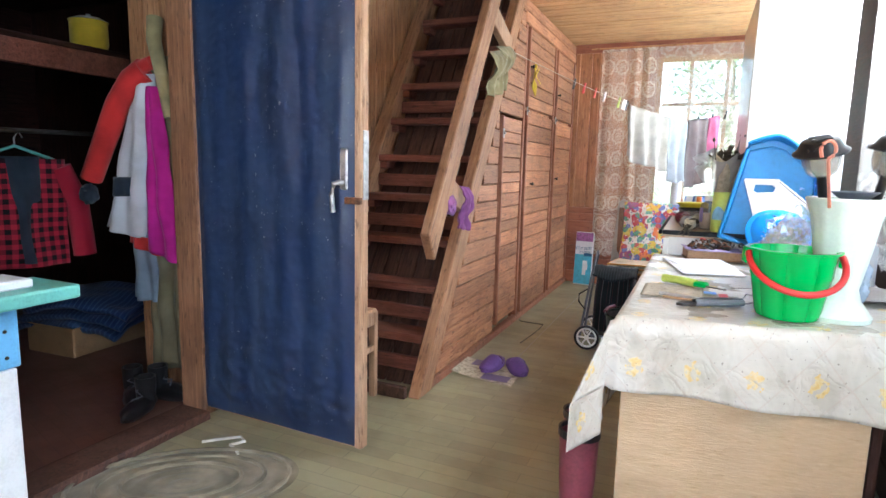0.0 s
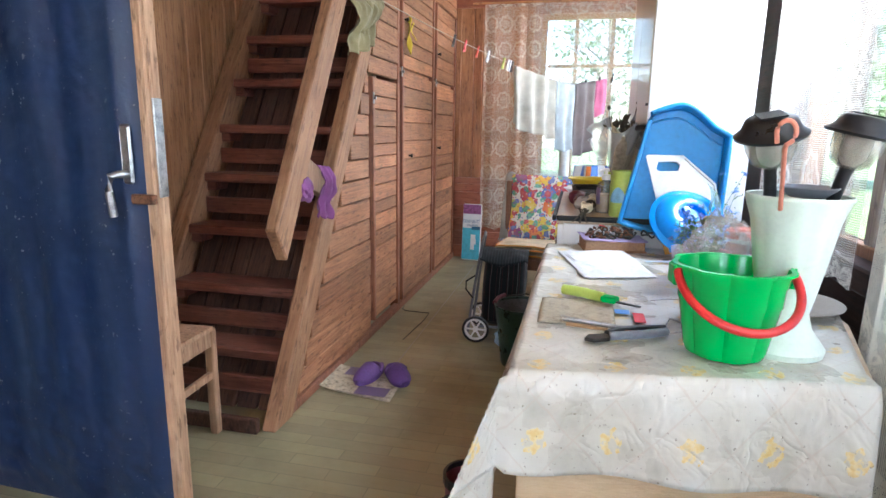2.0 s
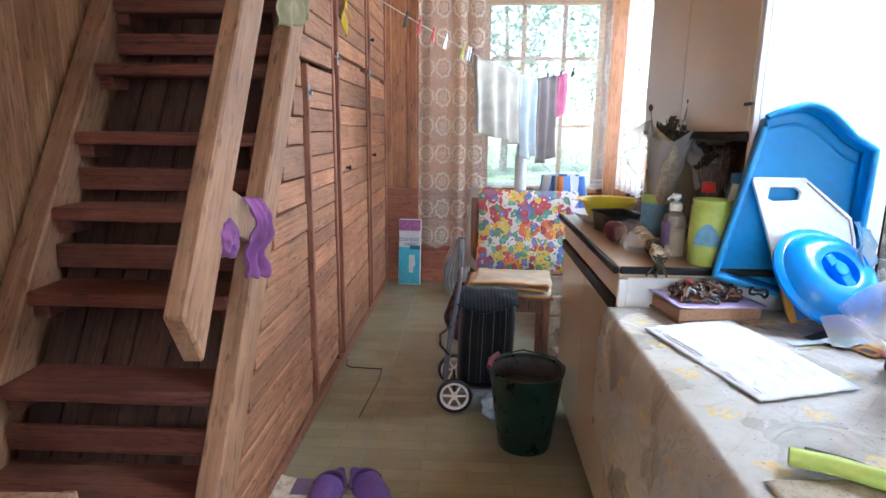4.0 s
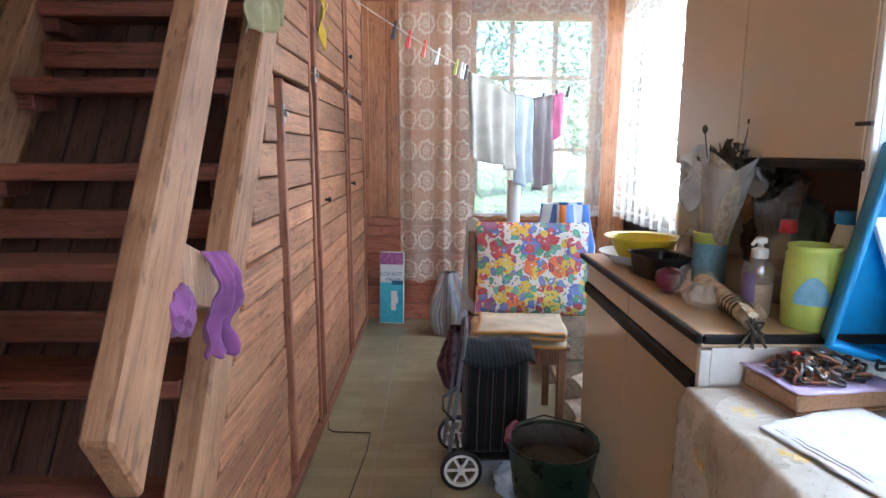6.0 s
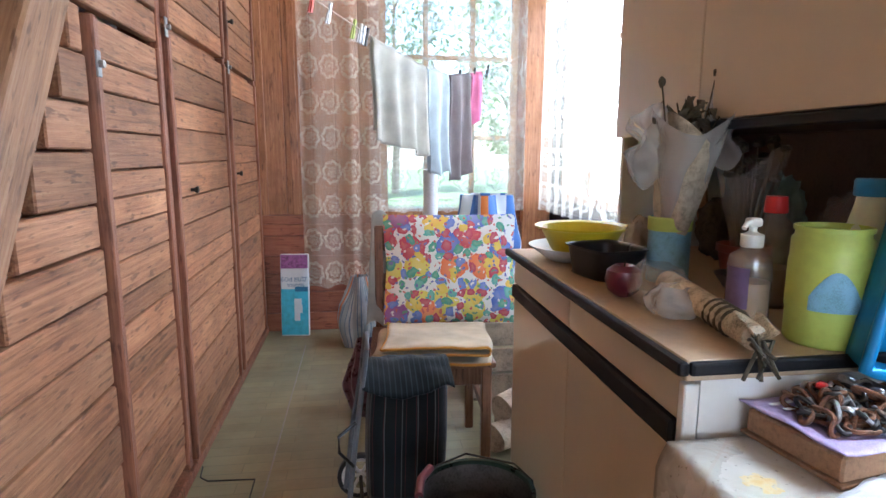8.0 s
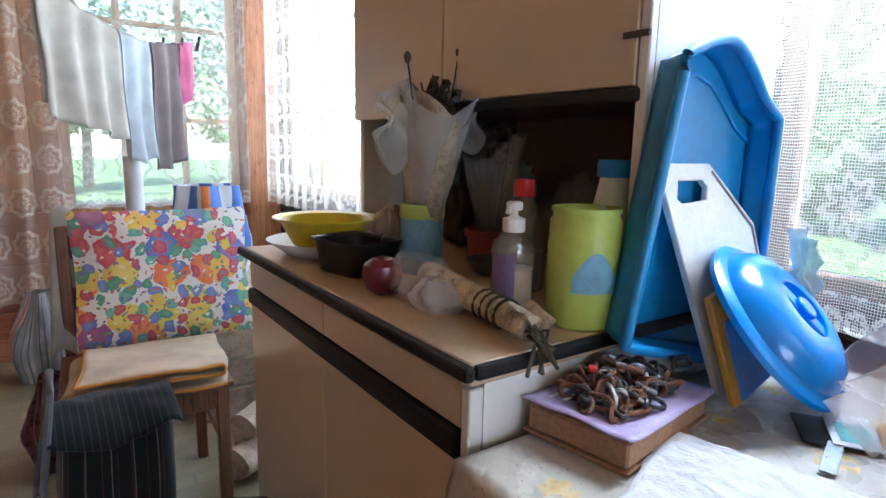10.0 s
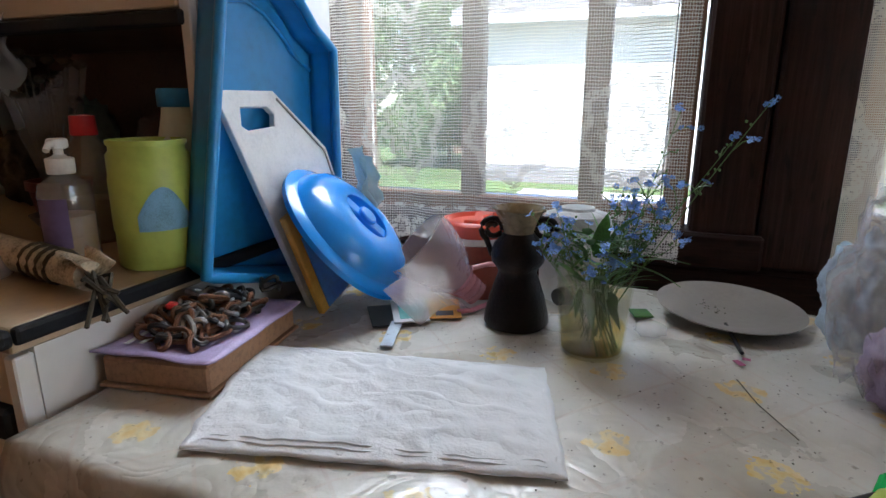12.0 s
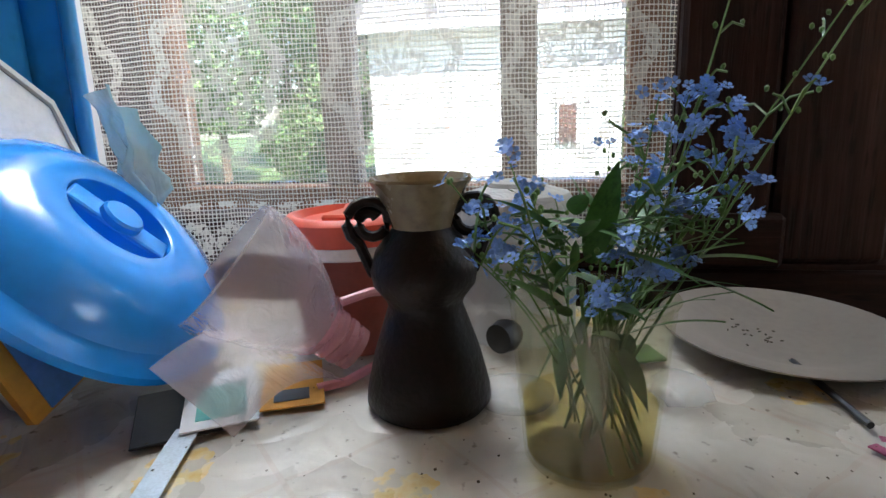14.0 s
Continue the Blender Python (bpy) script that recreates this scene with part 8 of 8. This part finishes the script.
def tub_fn(u, v):
    a = 2 * math.pi * u
    c, s_ = math.cos(a), math.sin(a)
    k = (abs(c) ** 6 + abs(s_) ** 6) ** (-1 / 6)
    w = 0.055 + 0.010 * v + (0.006 if v > 0.93 else 0)
    return (w * k * c, w * 1.15 * k * s_, 0.068 * v)


part("wall", surface(tub_fn, 56, 14), "black_pl", bb, smooth=True, solid=0.002)
part("bottom", box(-0.052, -0.06, 0.001, 0.052, 0.06, 0.003), "black_pl", bb)
wd = single("enamel_dish", lathe([(0, 0), (0.08, 0), (0.105, 0.018), (0.128, 0.034), (0.130, 0.037), (0.126, 0.036), (0.10, 0.021), (0.078, 0.005), (0, 0.004)], 48), "white_paint", "white enamel dish under the yellow basin", "dish", pose(1.180, 1.945, C), smooth=True)
single("yellow_basin", lathe([(0, 0), (0.075, 0), (0.080, 0.006), (0.105, 0.055), (0.122, 0.062), (0.123, 0.066), (0.104, 0.062), (0.077, 0.010), (0, 0.006)], 48), "yellow", "yellow plastic basin stacked in a dish", "basin", pose(1.190, 1.950, C + 0.022), smooth=True)
single("clay_pot", lathe([(0, 0), (0.040, 0), (0.050, 0.06), (0.055, 0.062), (0.055, 0.078), (0.050, 0.078), (0.045, 0.06), (0.036, 0.01), (0, 0.008)], 32), "pot", "red clay flower pot in the niche", "pot", pose(1.45, 1.66, C), smooth=True)
nb = thing("dried_bunch", "dark dried flowers in torn cellophane, stood in a clay pot", "dried bunch", pose(1.45, 1.66, C + 0.01))
part("film", surface(wrap_fn(0.03, 0.075, 0.05, 0.25, 4.0), 40, 18), "tool_bag", nb, "torn cellophane", smooth=True)
for k in range(30):
    a, r_ = rs.uniform(0, 6.28), rs.uniform(0.01, 0.065)
    tip = Vector((r_ * math.cos(a), r_ * math.sin(a), rs.uniform(0.20, 0.29)))
    part("twig", tube([(0.2 * tip.x, 0.2 * tip.y, 0.04), (0.6 * tip.x, 0.6 * tip.y, 0.15), tip], 0.0016, 5), "dried", nb)
    part("flower_head", move(blob(0.012, 0.012, 0.008, 0.4, 3, 2, k * 1.7, flat=False), Matrix.Translation(tip)), "dried", nb)
single("grey_bowl", lathe([(0, 0), (0.03, 0), (0.05, 0.03), (0.048, 0.03), (0.028, 0.005), (0, 0.004)], 28), "grey_pl", "small grey bowl beside the pot", "bowl", pose(1.39, 1.58, C), smooth=True)
single("white_bag", blob(0.04, 0.045, 0.06, 0.28, 3, 4, 4), "bag_film", "small crumpled white bag beside the tin", "bag", pose(1.30, 1.835, C), smooth=True)
single("red_tomato", blob(0.022, 0.022, 0.018, 0.05, 2, 3, 1), "red_pl", "red round fruit at the worktop's far end", "fruit", pose(1.40, 2.06, C), smooth=True)
for k, (bx, by, br_, bh, mt, lb) in enumerate(((1.56, 1.36, 0.05, 0.09, "bag_film", "grey crumpled bag in the niche"), (1.58, 1.52, 0.055, 0.10, "tool_bag", "crumpled plastic bag deep in the niche"), (1.55, 1.90, 0.05, 0.08, "dried", "dark bundle in the niche"), (1.60, 1.75, 0.05, 0.11, "teal_film", "greenish film bundle in the niche"))):
    single("niche_bag", blob(br_, br_ * 1.2, bh, 0.3, 3, 4, 11.0 + k), mt, lb, "bag", pose(bx, by, C), smooth=True)
cloth_hang = single("hanging_mitt", surface(lambda u, v: (1.60 - 0.02 * math.sin(v * 3), 2.02 + 0.05 * u, 1.16 - 0.20 * v + 0.01 * math.sin(u * 6)), 10, 14), "card", "brown oven mitt hung on the niche side", "mitt", smooth=True, solid=0.008)

# ---- garden outside ----
def tree(x, y, h, r, seed, label, conifer=False):
    rt = random.Random(seed)
    t_ = thing("tree", label, "tree", pose(x, y, -0.5))
    part("trunk", tube([(0, 0, 0), (0.1, 0.05, h * 0.3), (0.0, 0.1, h * 0.6), (0.05, 0.0, h * 0.95)], 0.028 * h / 1.6, 8, taper=0.15), "bark", t_, smooth=True)
    vs, fs = [], []
    for k in range(7):
        a, z = rt.uniform(0, 6.28), h * rt.uniform(0.25, 0.8)
        part("limb", tube([(0, 0, z), (0.5 * r * math.cos(a), 0.5 * r * math.sin(a), z + 0.12 * h), (0.85 * r * math.cos(a), 0.85 * r * math.sin(a), z + 0.16 * h)], 0.05, 6, taper=0.2), "bark", t_)
    for k in range(6000):
        a, w = rt.uniform(0, 6.28), rt.random()
        z = h * (0.18 + 0.82 * w)
        lim = r * (1.05 * (1 - w) + 0.05 if conifer else math.sin(math.pi * (0.12 + 0.83 * w)) ** 0.7)
        lim *= 0.72 + 0.45 * noise.noise(Vector((math.cos(a) * 2 + seed, math.sin(a) * 2, z * 0.9)))
        d = lim * math.sqrt(rt.uniform(0.15, 1))
        c = Vector((d * math.cos(a), d * math.sin(a), z))
        s = rt.uniform(0.06, 0.16)
        e = Euler((rt.uniform(-1, 1), rt.uniform(-1, 1), rt.uniform(0, 6)))
        i = len(vs)
        for p in ((-s, 0, 0), (0, -s * 0.5, 0), (s, 0, 0.02), (0, s * 0.5, 0)):
            q = Vector(p)
            q.rotate(e)
            vs.append(c + q)
        fs.append((i, i + 1, i + 2, i + 3))
    me = bpy.data.meshes.new("crown")
    me.from_pydata(vs, [], fs)
    me.materials.append(M["foliage"])
    o = new("crown", me)
    o.parent = t_
    return t_


for i, (x, y, h, r, cf) in enumerate(((14, 8.5, 7, 1.8, False), (17, 12, 9, 2.4, False), (12, 11.5, 5, 1.6, False), (20, 9.5, 10, 2.2, True), (9.5, 7.6, 2.2, 1.1, False), (11, 16, 8, 2.5, False), (5.5, 19, 9, 2.6, False), (-2.5, 20, 8, 2.4, False), (8.5, 20, 9, 3, True), (2.0, 24, 10, 3, False), (8, 12, 6, 2, False), (17.5, 6.7, 8, 2.0, False), (20, 9.0, 11, 2.6, False), (15, 6.0, 2.6, 1.2, False), (23, 8.2, 12, 2.8, True), (13.6, 6.4, 1.7, 0.9, False))):
    tree(x, y, h, r, i + 1, "tall green garden spruce tree" if cf else "leafy green garden tree in daylight", cf)

# neighbour's house
hs = thing("neighbour_house", "pale sided house with a grey gable roof across the yard", "house", pose(12.0, 0, -0.5))
part("wall", box(0, -7.0, 0, 6, 4.1, 3.1), "siding", hs)
part("roof", prism([(-7.5, 3.05), (4.65, 3.05), (4.65, 3.2), (-1.4, 6.4), (-7.5, 3.2)], "x", -0.45, 6.4), "roof", hs)
wn = part("window", box(-0.06, 0.25, 0.9, -0.005, 0.62, 1.65), "white_paint", hs)
part("pane", box(-0.075, 0.28, 0.94, -0.062, 0.59, 1.61), "niche", wn)
part("eave_board", box(-0.5, -7.5, 2.95, -0.455, 4.65, 3.1), "white_paint", hs)
part("plinth", box(-0.05, -7.0, 0, -0.003, 4.1, 0.35), "roof", hs)
struct("garden_path", box(2.6, -8, -0.5, 11.0, 3.0, -0.47), "siding", "pale gravel yard between the houses", "path")
